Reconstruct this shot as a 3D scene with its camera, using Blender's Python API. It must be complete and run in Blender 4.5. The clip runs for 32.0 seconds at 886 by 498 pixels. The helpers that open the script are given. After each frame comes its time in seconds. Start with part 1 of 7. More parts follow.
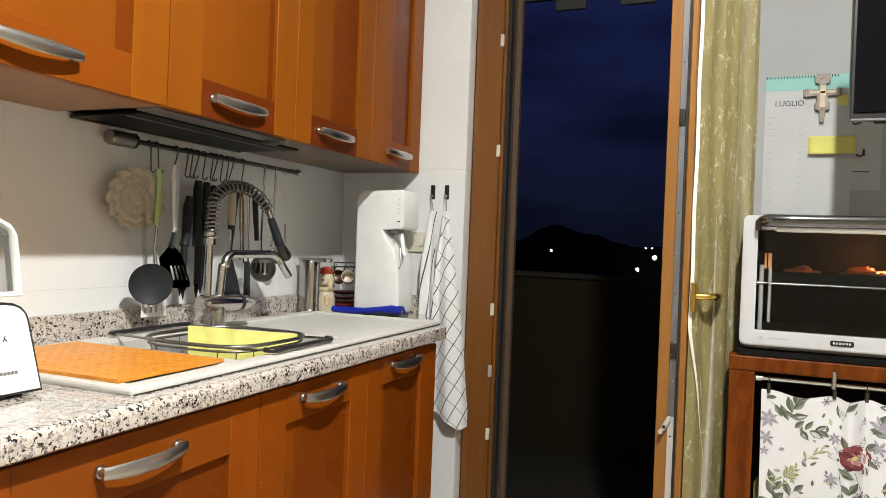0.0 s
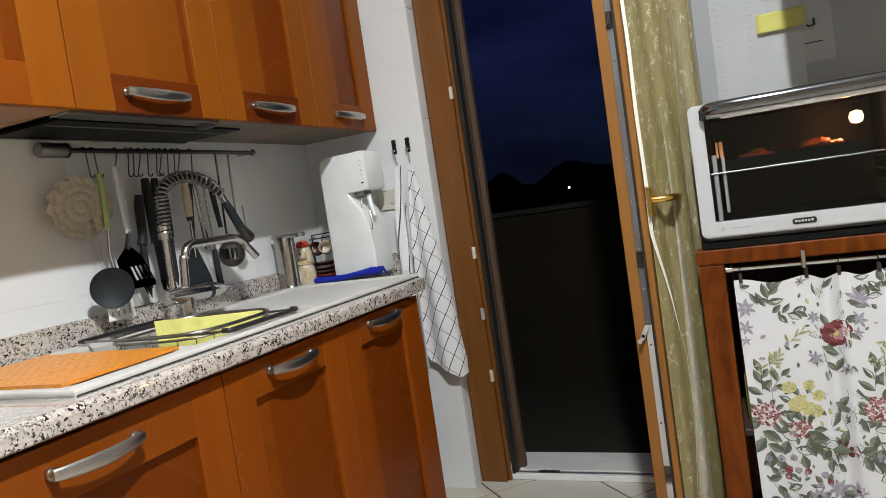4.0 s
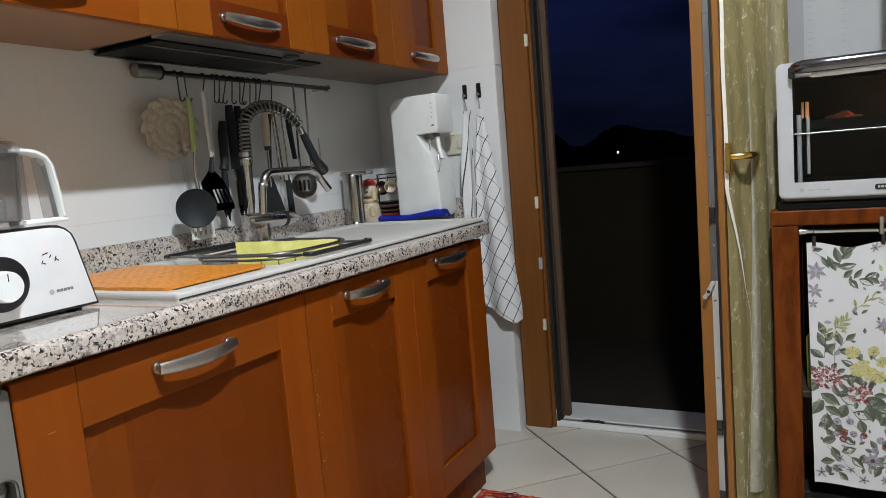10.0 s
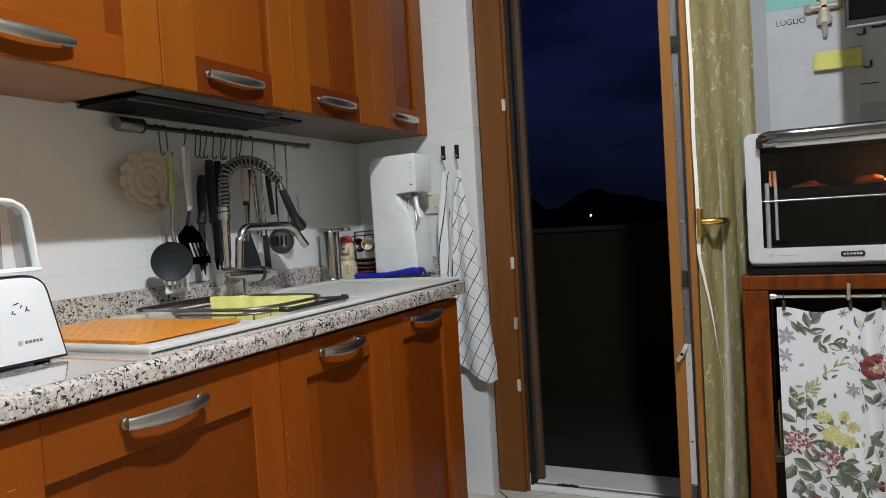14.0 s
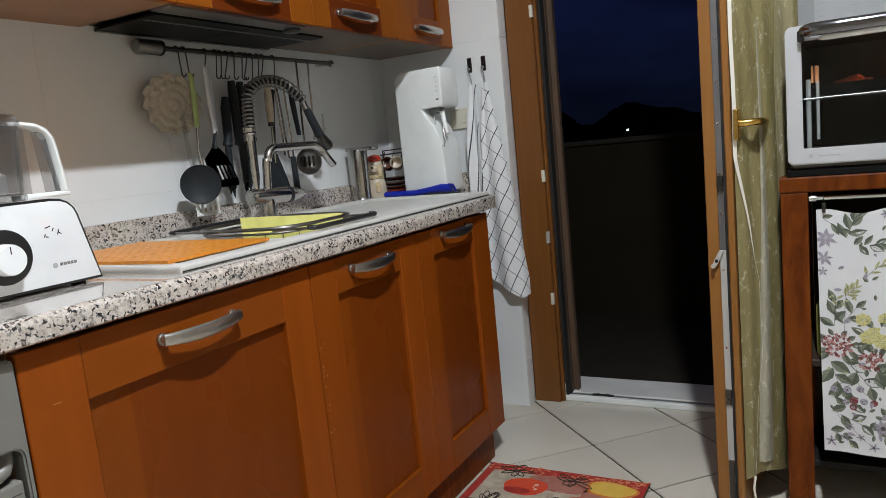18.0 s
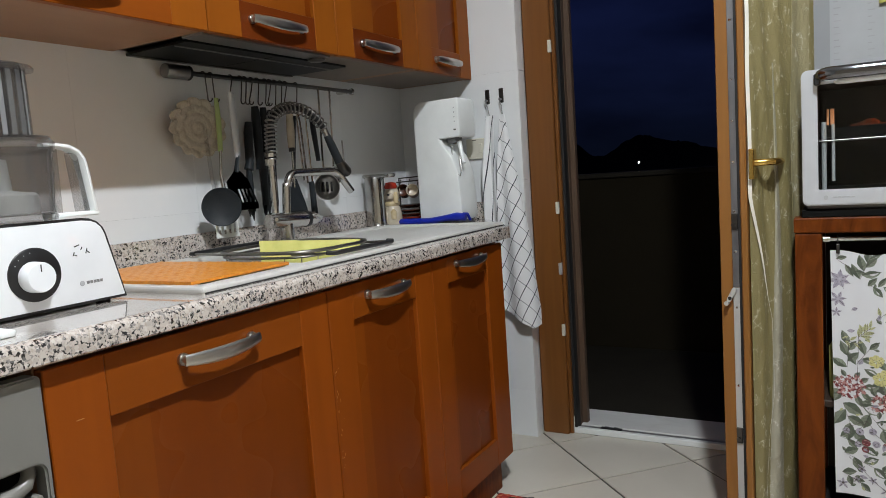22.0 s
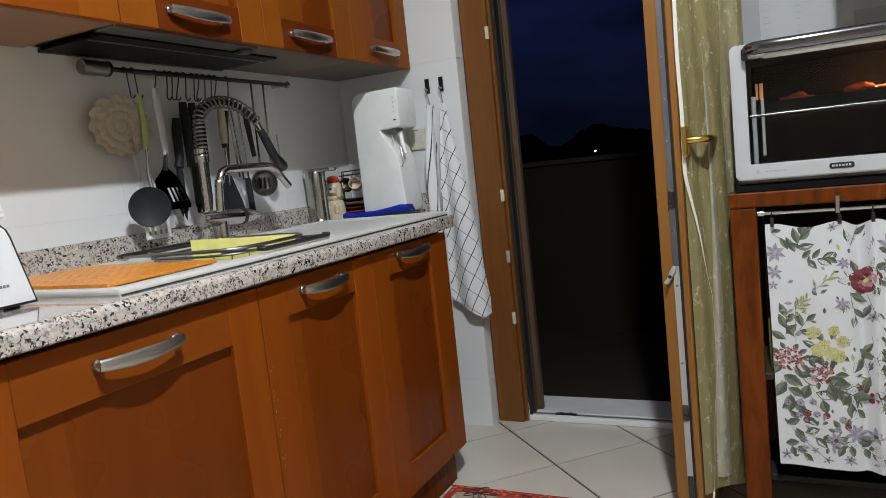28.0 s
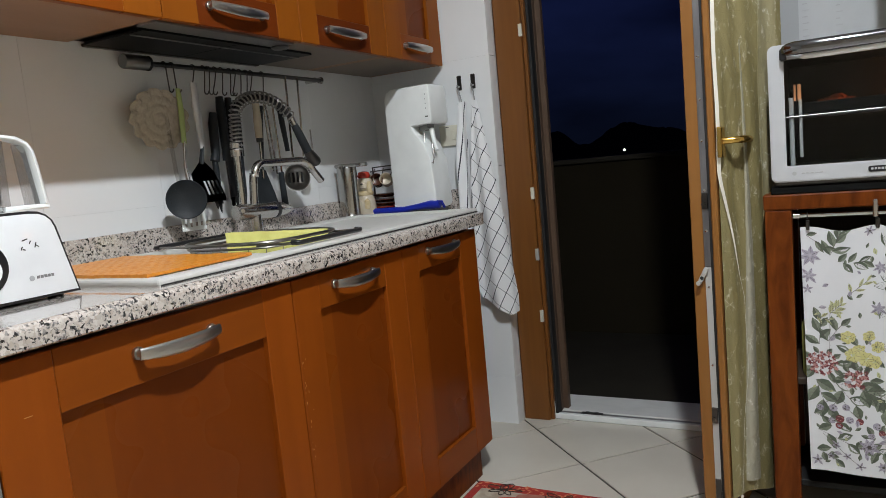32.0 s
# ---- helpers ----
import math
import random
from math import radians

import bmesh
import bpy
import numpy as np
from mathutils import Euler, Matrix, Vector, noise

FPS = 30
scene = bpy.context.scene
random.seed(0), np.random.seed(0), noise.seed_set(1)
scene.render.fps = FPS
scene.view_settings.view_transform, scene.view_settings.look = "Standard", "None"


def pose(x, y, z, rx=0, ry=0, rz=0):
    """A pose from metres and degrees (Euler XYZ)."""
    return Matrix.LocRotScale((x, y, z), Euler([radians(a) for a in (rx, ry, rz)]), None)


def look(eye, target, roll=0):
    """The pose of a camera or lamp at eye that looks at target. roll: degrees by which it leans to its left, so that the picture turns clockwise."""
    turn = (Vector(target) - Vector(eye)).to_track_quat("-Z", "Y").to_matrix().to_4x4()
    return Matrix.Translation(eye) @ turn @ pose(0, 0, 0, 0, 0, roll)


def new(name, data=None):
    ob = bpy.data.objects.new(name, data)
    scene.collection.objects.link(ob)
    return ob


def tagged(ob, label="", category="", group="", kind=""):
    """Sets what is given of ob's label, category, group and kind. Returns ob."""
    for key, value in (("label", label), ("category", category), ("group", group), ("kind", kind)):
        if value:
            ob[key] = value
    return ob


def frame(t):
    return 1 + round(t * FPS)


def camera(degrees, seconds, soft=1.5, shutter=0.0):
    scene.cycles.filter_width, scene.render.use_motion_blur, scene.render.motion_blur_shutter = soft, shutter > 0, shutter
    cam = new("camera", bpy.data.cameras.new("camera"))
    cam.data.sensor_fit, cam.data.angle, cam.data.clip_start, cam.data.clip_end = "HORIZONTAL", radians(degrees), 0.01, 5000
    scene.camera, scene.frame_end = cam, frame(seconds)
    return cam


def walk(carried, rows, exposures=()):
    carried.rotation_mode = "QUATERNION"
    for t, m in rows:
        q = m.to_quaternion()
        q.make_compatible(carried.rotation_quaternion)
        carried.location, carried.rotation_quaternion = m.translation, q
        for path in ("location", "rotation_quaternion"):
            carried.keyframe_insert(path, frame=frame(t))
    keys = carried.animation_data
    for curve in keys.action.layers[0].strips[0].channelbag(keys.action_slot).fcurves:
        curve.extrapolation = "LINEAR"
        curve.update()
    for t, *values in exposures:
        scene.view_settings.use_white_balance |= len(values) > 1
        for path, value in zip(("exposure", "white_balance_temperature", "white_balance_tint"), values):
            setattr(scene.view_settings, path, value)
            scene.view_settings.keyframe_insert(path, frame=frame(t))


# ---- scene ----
cam = camera(63.8, 32.0, soft=0.5)
PATH = [
    (0, (0.094, 0.092, 1.119), (-0.661, 1.944, 1.107), 2.2),
    (0.5, (-0.015, 0.109, 1.135), (-0.791, 1.952, 1.084), 6.9),
    (1, (-0.111, 0.095, 1.148), (-0.834, 1.96, 1.114), 9.3),
    (1.5, (-0.151, 0.1, 1.122), (-0.904, 1.95, 1.023), 9.9),
    (2, (-0.114, 0.119, 1.122), (-0.912, 1.946, 0.967), 7.6),
    (2.5, (0.023, 0.132, 1.115), (-0.782, 1.955, 0.95), 3.2),
    (3, (0.163, 0.16, 1.079), (-0.664, 1.974, 0.913), -3.4),
    (3.5, (0.246, 0.179, 1.086), (-0.579, 1.997, 0.967), -8.3),
    (5.5, (0.223, 0.157, 1.039), (-0.564, 1.983, 0.821), -8.0),
    (6, (0.185, 0.148, 1.04), (-0.654, 1.943, 0.769), -5.8),
    (6.5, (0.19, 0.128, 1.057), (-0.684, 1.912, 0.824), -5.6),
    (7, (0.202, 0.092, 1.088), (-0.684, 1.882, 0.988), -5.0),
    (7.5, (0.183, 0.08, 1.084), (-0.755, 1.845, 1.016), -4.4),
    (8, (0.204, 0.095, 1.079), (-0.738, 1.854, 0.947), -5.6),
    (8.5, (0.21, 0.103, 1.07), (-0.708, 1.874, 0.925), -5.8),
    (9, (0.189, 0.105, 1.054), (-0.725, 1.871, 0.838), -4.7),
    (9.5, (0.19, 0.099, 1.054), (-0.729, 1.861, 0.83), -4.4),
    (10, (0.189, 0.102, 1.052), (-0.738, 1.858, 0.819), -4.7),
    (10.5, (0.187, 0.098, 1.05), (-0.745, 1.852, 0.817), -4.6),
    (11, (0.182, 0.097, 1.048), (-0.767, 1.84, 0.8), -4.2),
    (11.5, (0.197, 0.1, 1.05), (-0.766, 1.834, 0.801), -4.6),
    (12, (0.198, 0.102, 1.051), (-0.677, 1.893, 0.889), -3.9),
    (12.5, (0.201, 0.095, 1.052), (-0.671, 1.894, 0.991), -2.4),
    (13, (0.2, 0.106, 1.049), (-0.614, 1.932, 1.035), -2.4),
    (13.5, (0.196, 0.099, 1.051), (-0.614, 1.927, 1.011), -3.7),
    (14, (0.186, 0.092, 1.051), (-0.672, 1.897, 0.978), -3.4),
    (14.5, (0.186, 0.1, 1.047), (-0.723, 1.878, 0.934), -4.3),
    (16.5, (0.201, 0.12, 1.037), (-0.723, 1.876, 0.789), -5.8),
    (17, (0.2, 0.127, 1.03), (-0.71, 1.887, 0.752), -5.7),
    (17.5, (0.2, 0.12, 1.028), (-0.725, 1.87, 0.738), -6.1),
    (18, (0.195, 0.112, 1.029), (-0.758, 1.847, 0.746), -5.6),
    (18.5, (0.197, 0.115, 1.029), (-0.772, 1.84, 0.737), -5.4),
    (19, (0.198, 0.115, 1.025), (-0.766, 1.843, 0.73), -5.9),
    (19.5, (0.195, 0.105, 1.028), (-0.783, 1.828, 0.755), -5.5),
    (20, (0.195, 0.104, 1.028), (-0.803, 1.817, 0.763), -4.8),
    (20.5, (0.211, 0.123, 1.028), (-0.721, 1.879, 0.808), -5.5),
    (21, (0.203, 0.114, 1.032), (-0.694, 1.891, 0.839), -5.5),
    (21.5, (0.19, 0.095, 1.034), (-0.75, 1.851, 0.859), -4.7),
    (22, (0.189, 0.087, 1.039), (-0.784, 1.822, 0.831), -3.9),
    (22.5, (0.207, 0.103, 1.041), (-0.766, 1.84, 0.846), -6.1),
    (23, (0.213, 0.115, 1.03), (-0.743, 1.855, 0.782), -5.7),
    (23.5, (0.212, 0.114, 1.028), (-0.737, 1.855, 0.768), -5.1),
    (24, (0.217, 0.131, 1.018), (-0.716, 1.877, 0.736), -6.4),
    (24.5, (0.228, 0.138, 1.012), (-0.714, 1.869, 0.67), -6.4),
    (25, (0.221, 0.135, 1.015), (-0.719, 1.872, 0.702), -6.0),
    (25.5, (0.228, 0.128, 1.017), (-0.713, 1.872, 0.746), -5.9),
    (27.5, (0.236, 0.152, 1.016), (-0.661, 1.916, 0.729), -6.0),
    (28, (0.227, 0.141, 1.017), (-0.654, 1.922, 0.787), -6.1),
    (28.5, (0.221, 0.129, 1.021), (-0.7, 1.894, 0.825), -5.8),
    (29, (0.238, 0.14, 1.02), (-0.702, 1.895, 0.825), -6.3),
    (29.5, (0.234, 0.141, 1.02), (-0.659, 1.921, 0.835), -6.4),
    (30, (0.224, 0.131, 1.024), (-0.678, 1.908, 0.856), -6.0),
    (30.5, (0.226, 0.135, 1.025), (-0.69, 1.903, 0.837), -5.7),
    (31, (0.224, 0.134, 1.019), (-0.695, 1.897, 0.8), -6.0),
    (31.5, (0.22, 0.126, 1.017), (-0.718, 1.879, 0.796), -5.6),
    (32, (0.22, 0.127, 1.02), (-0.725, 1.874, 0.787), -5.3),
]
walk(cam, [(t, look(eye, target, roll)) for t, eye, target, roll in PATH],
     [(0.0, 0.50, 7190, 10), (0.5, 0.40, 7090, 10), (1.0, -0.1, 6890, 10), (2.0, -0.2, 6840, 10), (2.5, 0.06, 6790, 10), (3.1, 0.25, 6740, 10), (6.0, -0.07, 6440, 10), (9.0, -0.11, 6390, 10), (32.0, -0.11, 6390, 10)])

# ---- night sky ----
world = bpy.data.worlds.new("night_sky")
scene.world = world
world.use_nodes = True
wn, wl = world.node_tree.nodes, world.node_tree.links
w_bg = wn["Background"]
w_tc = wn.new("ShaderNodeTexCoord")
w_sep = wn.new("ShaderNodeSeparateXYZ")
w_ramp = wn.new("ShaderNodeValToRGB")
w_ramp.color_ramp.elements[0].position, w_ramp.color_ramp.elements[0].color = 0.02, (0.0035, 0.0055, 0.015, 1)
w_ramp.color_ramp.elements[1].position, w_ramp.color_ramp.elements[1].color = 0.36, (0.008, 0.013, 0.062, 1)
w_map = wn.new("ShaderNodeMapping")
w_map.inputs["Scale"].default_value = (3, 3, 9)
w_noise = wn.new("ShaderNodeTexNoise")
w_noise.inputs["Scale"].default_value = 1.3
w_noise.inputs["Detail"].default_value = 5
w_cloud = wn.new("ShaderNodeMapRange")
w_cloud.inputs[1].default_value, w_cloud.inputs[2].default_value = 0.35, 0.7
w_cloud.inputs[3].default_value, w_cloud.inputs[4].default_value = 0.55, 1.35
w_mul = wn.new("ShaderNodeVectorMath")
w_mul.operation = "MULTIPLY"
wl.new(w_tc.outputs["Generated"], w_sep.inputs[0])
wl.new(w_sep.outputs["Z"], w_ramp.inputs[0])
wl.new(w_tc.outputs["Generated"], w_map.inputs[0])
wl.new(w_map.outputs[0], w_noise.inputs["Vector"])
wl.new(w_noise.outputs["Fac"], w_cloud.inputs[0])
wl.new(w_ramp.outputs[0], w_mul.inputs[0])
wl.new(w_cloud.outputs[0], w_mul.inputs[1])
wl.new(w_mul.outputs[0], w_bg.inputs[0])
w_bg.inputs[1].default_value = 0.68

# ---- lamps: one hanging lamp over the room, one small lamp inside the table oven ----
LAMP = (0.28, 0.60, 2.69)
HC = 2.86                      # height of the ceiling
lamp_data = bpy.data.lights.new("ceiling_lamp_light", "AREA")
lamp_data.shape, lamp_data.size, lamp_data.size_y = "RECTANGLE", 0.06, 0.22
lamp_data.energy, lamp_data.color = 64, (0.94, 0.972, 1.0)
lamp_light = new("ceiling_lamp_light", lamp_data)
lamp_light.matrix_world = pose(LAMP[0], LAMP[1], LAMP[2])
glow_data = bpy.data.lights.new("ceiling_lamp_glow", "POINT")
glow_data.shadow_soft_size, glow_data.energy, glow_data.color = 0.05, 29, (0.94, 0.972, 1.0)
glow_light = new("ceiling_lamp_glow", glow_data)
glow_light.matrix_world = pose(LAMP[0], LAMP[1], LAMP[2] - 0.005)
oven_data = bpy.data.lights.new("oven_light", "POINT")
oven_data.energy, oven_data.color, oven_data.shadow_soft_size = 1.2, (1, 0.36, 0.12), 0.012
oven_light = new("oven_light", oven_data)
oven_light.matrix_world = pose(0.452, 2.10, 1.135)


# ---- materials ----
def surf(name, c1, c2, scale=(12, 12, 12), rough=(0.4, 0.55), metal=0.0, bump=0.05, fine=180.0, coat=0.0, vary=0.06, detail=4.0, distort=0.0, spec=0.5):
    """A surface of two close tones, mixed by a stretched noise, with fine relief and a little difference from object to object."""
    m = bpy.data.materials.new(name)
    m.use_nodes = True
    n, l = m.node_tree.nodes, m.node_tree.links
    b = n["Principled BSDF"]
    tc, mp, no = n.new("ShaderNodeTexCoord"), n.new("ShaderNodeMapping"), n.new("ShaderNodeTexNoise")
    mp.inputs["Scale"].default_value = scale
    no.inputs["Scale"].default_value, no.inputs["Detail"].default_value, no.inputs["Distortion"].default_value = 1.0, detail, distort
    ramp = n.new("ShaderNodeValToRGB")
    ramp.color_ramp.interpolation = "LINEAR"
    ramp.color_ramp.elements[0].position, ramp.color_ramp.elements[0].color = 0.2, (*c1, 1)
    ramp.color_ramp.elements[1].position, ramp.color_ramp.elements[1].color = 0.8, (*c2, 1)
    info, hsv, vr = n.new("ShaderNodeObjectInfo"), n.new("ShaderNodeHueSaturation"), n.new("ShaderNodeMapRange")
    vr.inputs[3].default_value, vr.inputs[4].default_value = 1 - vary, 1 + vary
    big = n.new("ShaderNodeTexNoise")
    big.inputs["Scale"].default_value, big.inputs["Detail"].default_value = 2.6, 2
    rr = n.new("ShaderNodeMapRange")
    rr.inputs[3].default_value, rr.inputs[4].default_value = rough
    fn, bp = n.new("ShaderNodeTexNoise"), n.new("ShaderNodeBump")
    fn.inputs["Scale"].default_value = fine
    bp.inputs["Strength"].default_value, bp.inputs["Distance"].default_value = bump, 0.002
    l.new(tc.outputs["Object"], mp.inputs[0]); l.new(mp.outputs[0], no.inputs["Vector"])
    l.new(no.outputs["Fac"], ramp.inputs[0]); l.new(ramp.outputs[0], hsv.inputs["Color"])
    l.new(info.outputs["Random"], vr.inputs[0]); l.new(vr.outputs[0], hsv.inputs["Value"])
    l.new(tc.outputs["Object"], big.inputs["Vector"]); l.new(big.outputs["Fac"], rr.inputs[0]); l.new(rr.outputs[0], b.inputs["Roughness"])
    l.new(tc.outputs["Object"], fn.inputs["Vector"]); l.new(fn.outputs["Fac"], bp.inputs["Height"])
    l.new(bp.outputs[0], b.inputs["Normal"]); l.new(hsv.outputs[0], b.inputs["Base Color"])
    b.inputs["Metallic"].default_value, b.inputs["Coat Weight"].default_value = metal, coat
    b.inputs["Coat Roughness"].default_value = 0.12
    b.inputs["Specular IOR Level"].default_value = spec
    return m


def plain(name, c, rough=0.45, metal=0.0, **kw):
    return surf(name, tuple(v * 0.93 for v in c), tuple(min(1, v * 1.06) for v in c), rough=(max(0.02, rough - 0.06), rough + 0.06), metal=metal, **kw)


def granite_mat(name):
    m = bpy.data.materials.new(name)
    m.use_nodes = True
    n, l = m.node_tree.nodes, m.node_tree.links
    b = n["Principled BSDF"]
    tc, no, mixv = n.new("ShaderNodeTexCoord"), n.new("ShaderNodeTexNoise"), n.new("ShaderNodeVectorMath")
    no.inputs["Scale"].default_value = 170
    no.inputs["Detail"].default_value = 4
    mixv.operation = "MULTIPLY_ADD"
    mixv.inputs[1].default_value = (0.013, 0.013, 0.013)
    vo, ramp = n.new("ShaderNodeTexVoronoi"), n.new("ShaderNodeValToRGB")
    vo.inputs["Scale"].default_value = 245
    r = ramp.color_ramp
    r.interpolation = "CONSTANT"
    r.elements[0].position, r.elements[0].color = 0.0, (0.018, 0.018, 0.019, 1)
    r.elements[1].position, r.elements[1].color = 0.13, (0.16, 0.15, 0.145, 1)
    for p, c in ((0.20, (0.30, 0.28, 0.265)), (0.31, (0.49, 0.43, 0.375)), (0.50, (0.59, 0.54, 0.49)), (0.80, (0.51, 0.46, 0.415)), (0.97, (0.66, 0.62, 0.58))):
        r.elements.new(p).color = (*c, 1)
    sep = n.new("ShaderNodeSeparateColor")
    no2 = n.new("ShaderNodeTexNoise")
    no2.inputs["Scale"].default_value = 46
    addm = n.new("ShaderNodeMath")
    addm.operation = "MULTIPLY_ADD"
    addm.inputs[1].default_value, addm.inputs[2].default_value = 0.75, -0.36
    addn = n.new("ShaderNodeMath")
    l.new(tc.outputs["Object"], no.inputs["Vector"])
    l.new(no.outputs["Color"], mixv.inputs[0]); l.new(tc.outputs["Object"], mixv.inputs[2])
    l.new(mixv.outputs[0], vo.inputs["Vector"]); l.new(vo.outputs["Color"], sep.inputs[0])
    l.new(tc.outputs["Object"], no2.inputs["Vector"]); l.new(no2.outputs["Fac"], addm.inputs[0])
    l.new(sep.outputs[0], addn.inputs[0]); l.new(addm.outputs[0], addn.inputs[1])
    l.new(addn.outputs[0], ramp.inputs[0]); l.new(ramp.outputs[0], b.inputs["Base Color"])
    b.inputs["Roughness"].default_value = 0.2
    b.inputs["Coat Weight"].default_value, b.inputs["Coat Roughness"].default_value, b.inputs["Coat IOR"].default_value = 1.0, 0.05, 1.6
    return m


def glass_mat(name, tint, gloss_rough=0.02, ior=1.5, haze=0.0):
    """Clear sheet glass: see-through, with a sheen that grows to the rim."""
    m = bpy.data.materials.new(name)
    m.use_nodes = True
    n, l = m.node_tree.nodes, m.node_tree.links
    n.remove(n["Principled BSDF"])
    tr, gl, mx = n.new("ShaderNodeBsdfTransparent"), n.new("ShaderNodeBsdfGlossy"), n.new("ShaderNodeMixShader")
    fr, pw, sc = n.new("ShaderNodeLayerWeight"), n.new("ShaderNodeMath"), n.new("ShaderNodeMath")
    pw.operation, sc.operation = "POWER", "MULTIPLY_ADD"
    r0 = ((ior - 1) / (ior + 1)) ** 2
    tr.inputs[0].default_value = (*tint, 1)
    gl.inputs["Roughness"].default_value = gloss_rough
    fr.inputs[0].default_value, pw.inputs[1].default_value = 0.5, 5
    sc.inputs[1].default_value, sc.inputs[2].default_value = 1 - r0, r0
    l.new(fr.outputs["Facing"], pw.inputs[0]); l.new(pw.outputs[0], sc.inputs[0])
    l.new(sc.outputs[0], mx.inputs[0]); l.new(tr.outputs[0], mx.inputs[1]); l.new(gl.outputs[0], mx.inputs[2])
    if haze:
        df, mh = n.new("ShaderNodeBsdfDiffuse"), n.new("ShaderNodeMixShader")
        df.inputs[0].default_value, mh.inputs[0].default_value = (0.7, 0.71, 0.72, 1), haze
        l.new(tr.outputs[0], mh.inputs[1]); l.new(df.outputs[0], mh.inputs[2]); l.new(mh.outputs[0], mx.inputs[1])
    l.new(mx.outputs[0], n["Material Output"].inputs[0])
    return m


def glow_mat(name, c, strength):
    m = bpy.data.materials.new(name)
    m.use_nodes = True
    b = m.node_tree.nodes["Principled BSDF"]
    b.inputs["Base Color"].default_value = (*c, 1)
    b.inputs["Emission Color"].default_value = (*c, 1)
    b.inputs["Emission Strength"].default_value = strength
    return m


def check_cloth(name, pitch, width, base, ink, both=True):
    """Woven cloth with thin dark lines, by its UV in metres."""
    m = bpy.data.materials.new(name)
    m.use_nodes = True
    n, l = m.node_tree.nodes, m.node_tree.links
    b = n["Principled BSDF"]
    uv, sep = n.new("ShaderNodeTexCoord"), n.new("ShaderNodeSeparateXYZ")
    l.new(uv.outputs["UV"], sep.inputs[0])
    facs = []
    for ch, wd in (("X", width), ("Y", width * 0.75)):
        if ch == "Y" and not both:
            continue
        md, lt = n.new("ShaderNodeMath"), n.new("ShaderNodeMath")
        md.operation, lt.operation = "FLOORED_MODULO", "LESS_THAN"
        md.inputs[1].default_value, lt.inputs[1].default_value = pitch, wd
        l.new(sep.outputs[ch], md.inputs[0]); l.new(md.outputs[0], lt.inputs[0])
        facs.append(lt)
    mx = n.new("ShaderNodeMix"); mx.data_type = "RGBA"
    mx.inputs[6].default_value, mx.inputs[7].default_value = (*base, 1), (*ink, 1)
    if both:
        mxm = n.new("ShaderNodeMath"); mxm.operation = "MAXIMUM"
        sc = n.new("ShaderNodeMath"); sc.operation = "MULTIPLY"; sc.inputs[1].default_value = 0.6
        l.new(facs[1].outputs[0], sc.inputs[0]); l.new(facs[0].outputs[0], mxm.inputs[0]); l.new(sc.outputs[0], mxm.inputs[1])
        l.new(mxm.outputs[0], mx.inputs[0])
    else:
        l.new(facs[0].outputs[0], mx.inputs[0])
    l.new(mx.outputs[2], b.inputs["Base Color"])
    b.inputs["Roughness"].default_value = 0.9
    wv, bp = n.new("ShaderNodeTexNoise"), n.new("ShaderNodeBump")
    wv.inputs["Scale"].default_value = 900
    bp.inputs["Strength"].default_value, bp.inputs["Distance"].default_value = 0.25, 0.001
    l.new(uv.outputs["Object"], wv.inputs["Vector"]); l.new(wv.outputs["Fac"], bp.inputs["Height"]); l.new(bp.outputs[0], b.inputs["Normal"])
    return m


CHERRY_V = surf("cherry_upright", (0.215, 0.047, 0.004), (0.257, 0.06, 0.0052), (22, 22, 1.3), (0.24, 0.36), bump=0.05, fine=260, coat=0.0, spec=0.11, vary=0.05, distort=0.3)
CHERRY_H = surf("cherry_lengthwise", (0.198, 0.045, 0.0039), (0.236, 0.0565, 0.005), (22, 1.3, 22), (0.24, 0.36), bump=0.05, fine=260, coat=0.0, spec=0.11, vary=0.05, distort=0.3)
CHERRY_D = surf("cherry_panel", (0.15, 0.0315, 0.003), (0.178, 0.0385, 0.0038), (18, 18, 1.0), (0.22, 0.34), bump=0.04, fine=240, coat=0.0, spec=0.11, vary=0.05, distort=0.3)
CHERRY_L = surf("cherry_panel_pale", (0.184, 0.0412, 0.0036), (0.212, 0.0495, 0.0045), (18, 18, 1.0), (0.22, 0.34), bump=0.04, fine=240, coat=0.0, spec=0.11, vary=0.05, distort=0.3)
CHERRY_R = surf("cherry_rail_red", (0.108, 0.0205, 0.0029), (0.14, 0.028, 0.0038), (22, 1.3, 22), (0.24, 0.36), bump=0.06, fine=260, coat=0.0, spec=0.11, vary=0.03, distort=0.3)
# Wall-unit cherry: golden copies, the stronger light up there put into the colour.
CHERRY_UV = surf("brightened_cherry_upright", (0.232, 0.062, 0.0052), (0.275, 0.079, 0.0068), (22, 22, 1.3), (0.28, 0.4), bump=0.05, fine=260, coat=0.0, spec=0.09, vary=0.05, distort=0.3)
CHERRY_UL = surf("brightened_cherry_panel", (0.205, 0.052, 0.0045), (0.24, 0.064, 0.0058), (18, 18, 1.0), (0.28, 0.4), bump=0.04, fine=240, coat=0.0, spec=0.09, vary=0.05, distort=0.3)
CARCASS = surf("cabinet_side", (0.27, 0.145, 0.08), (0.32, 0.175, 0.1), (14, 2, 14), (0.4, 0.55), vary=0.04)
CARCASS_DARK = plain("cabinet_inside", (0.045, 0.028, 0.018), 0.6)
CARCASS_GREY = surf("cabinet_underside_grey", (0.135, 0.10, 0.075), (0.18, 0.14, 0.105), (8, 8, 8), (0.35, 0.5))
GRANITE = granite_mat("granite")
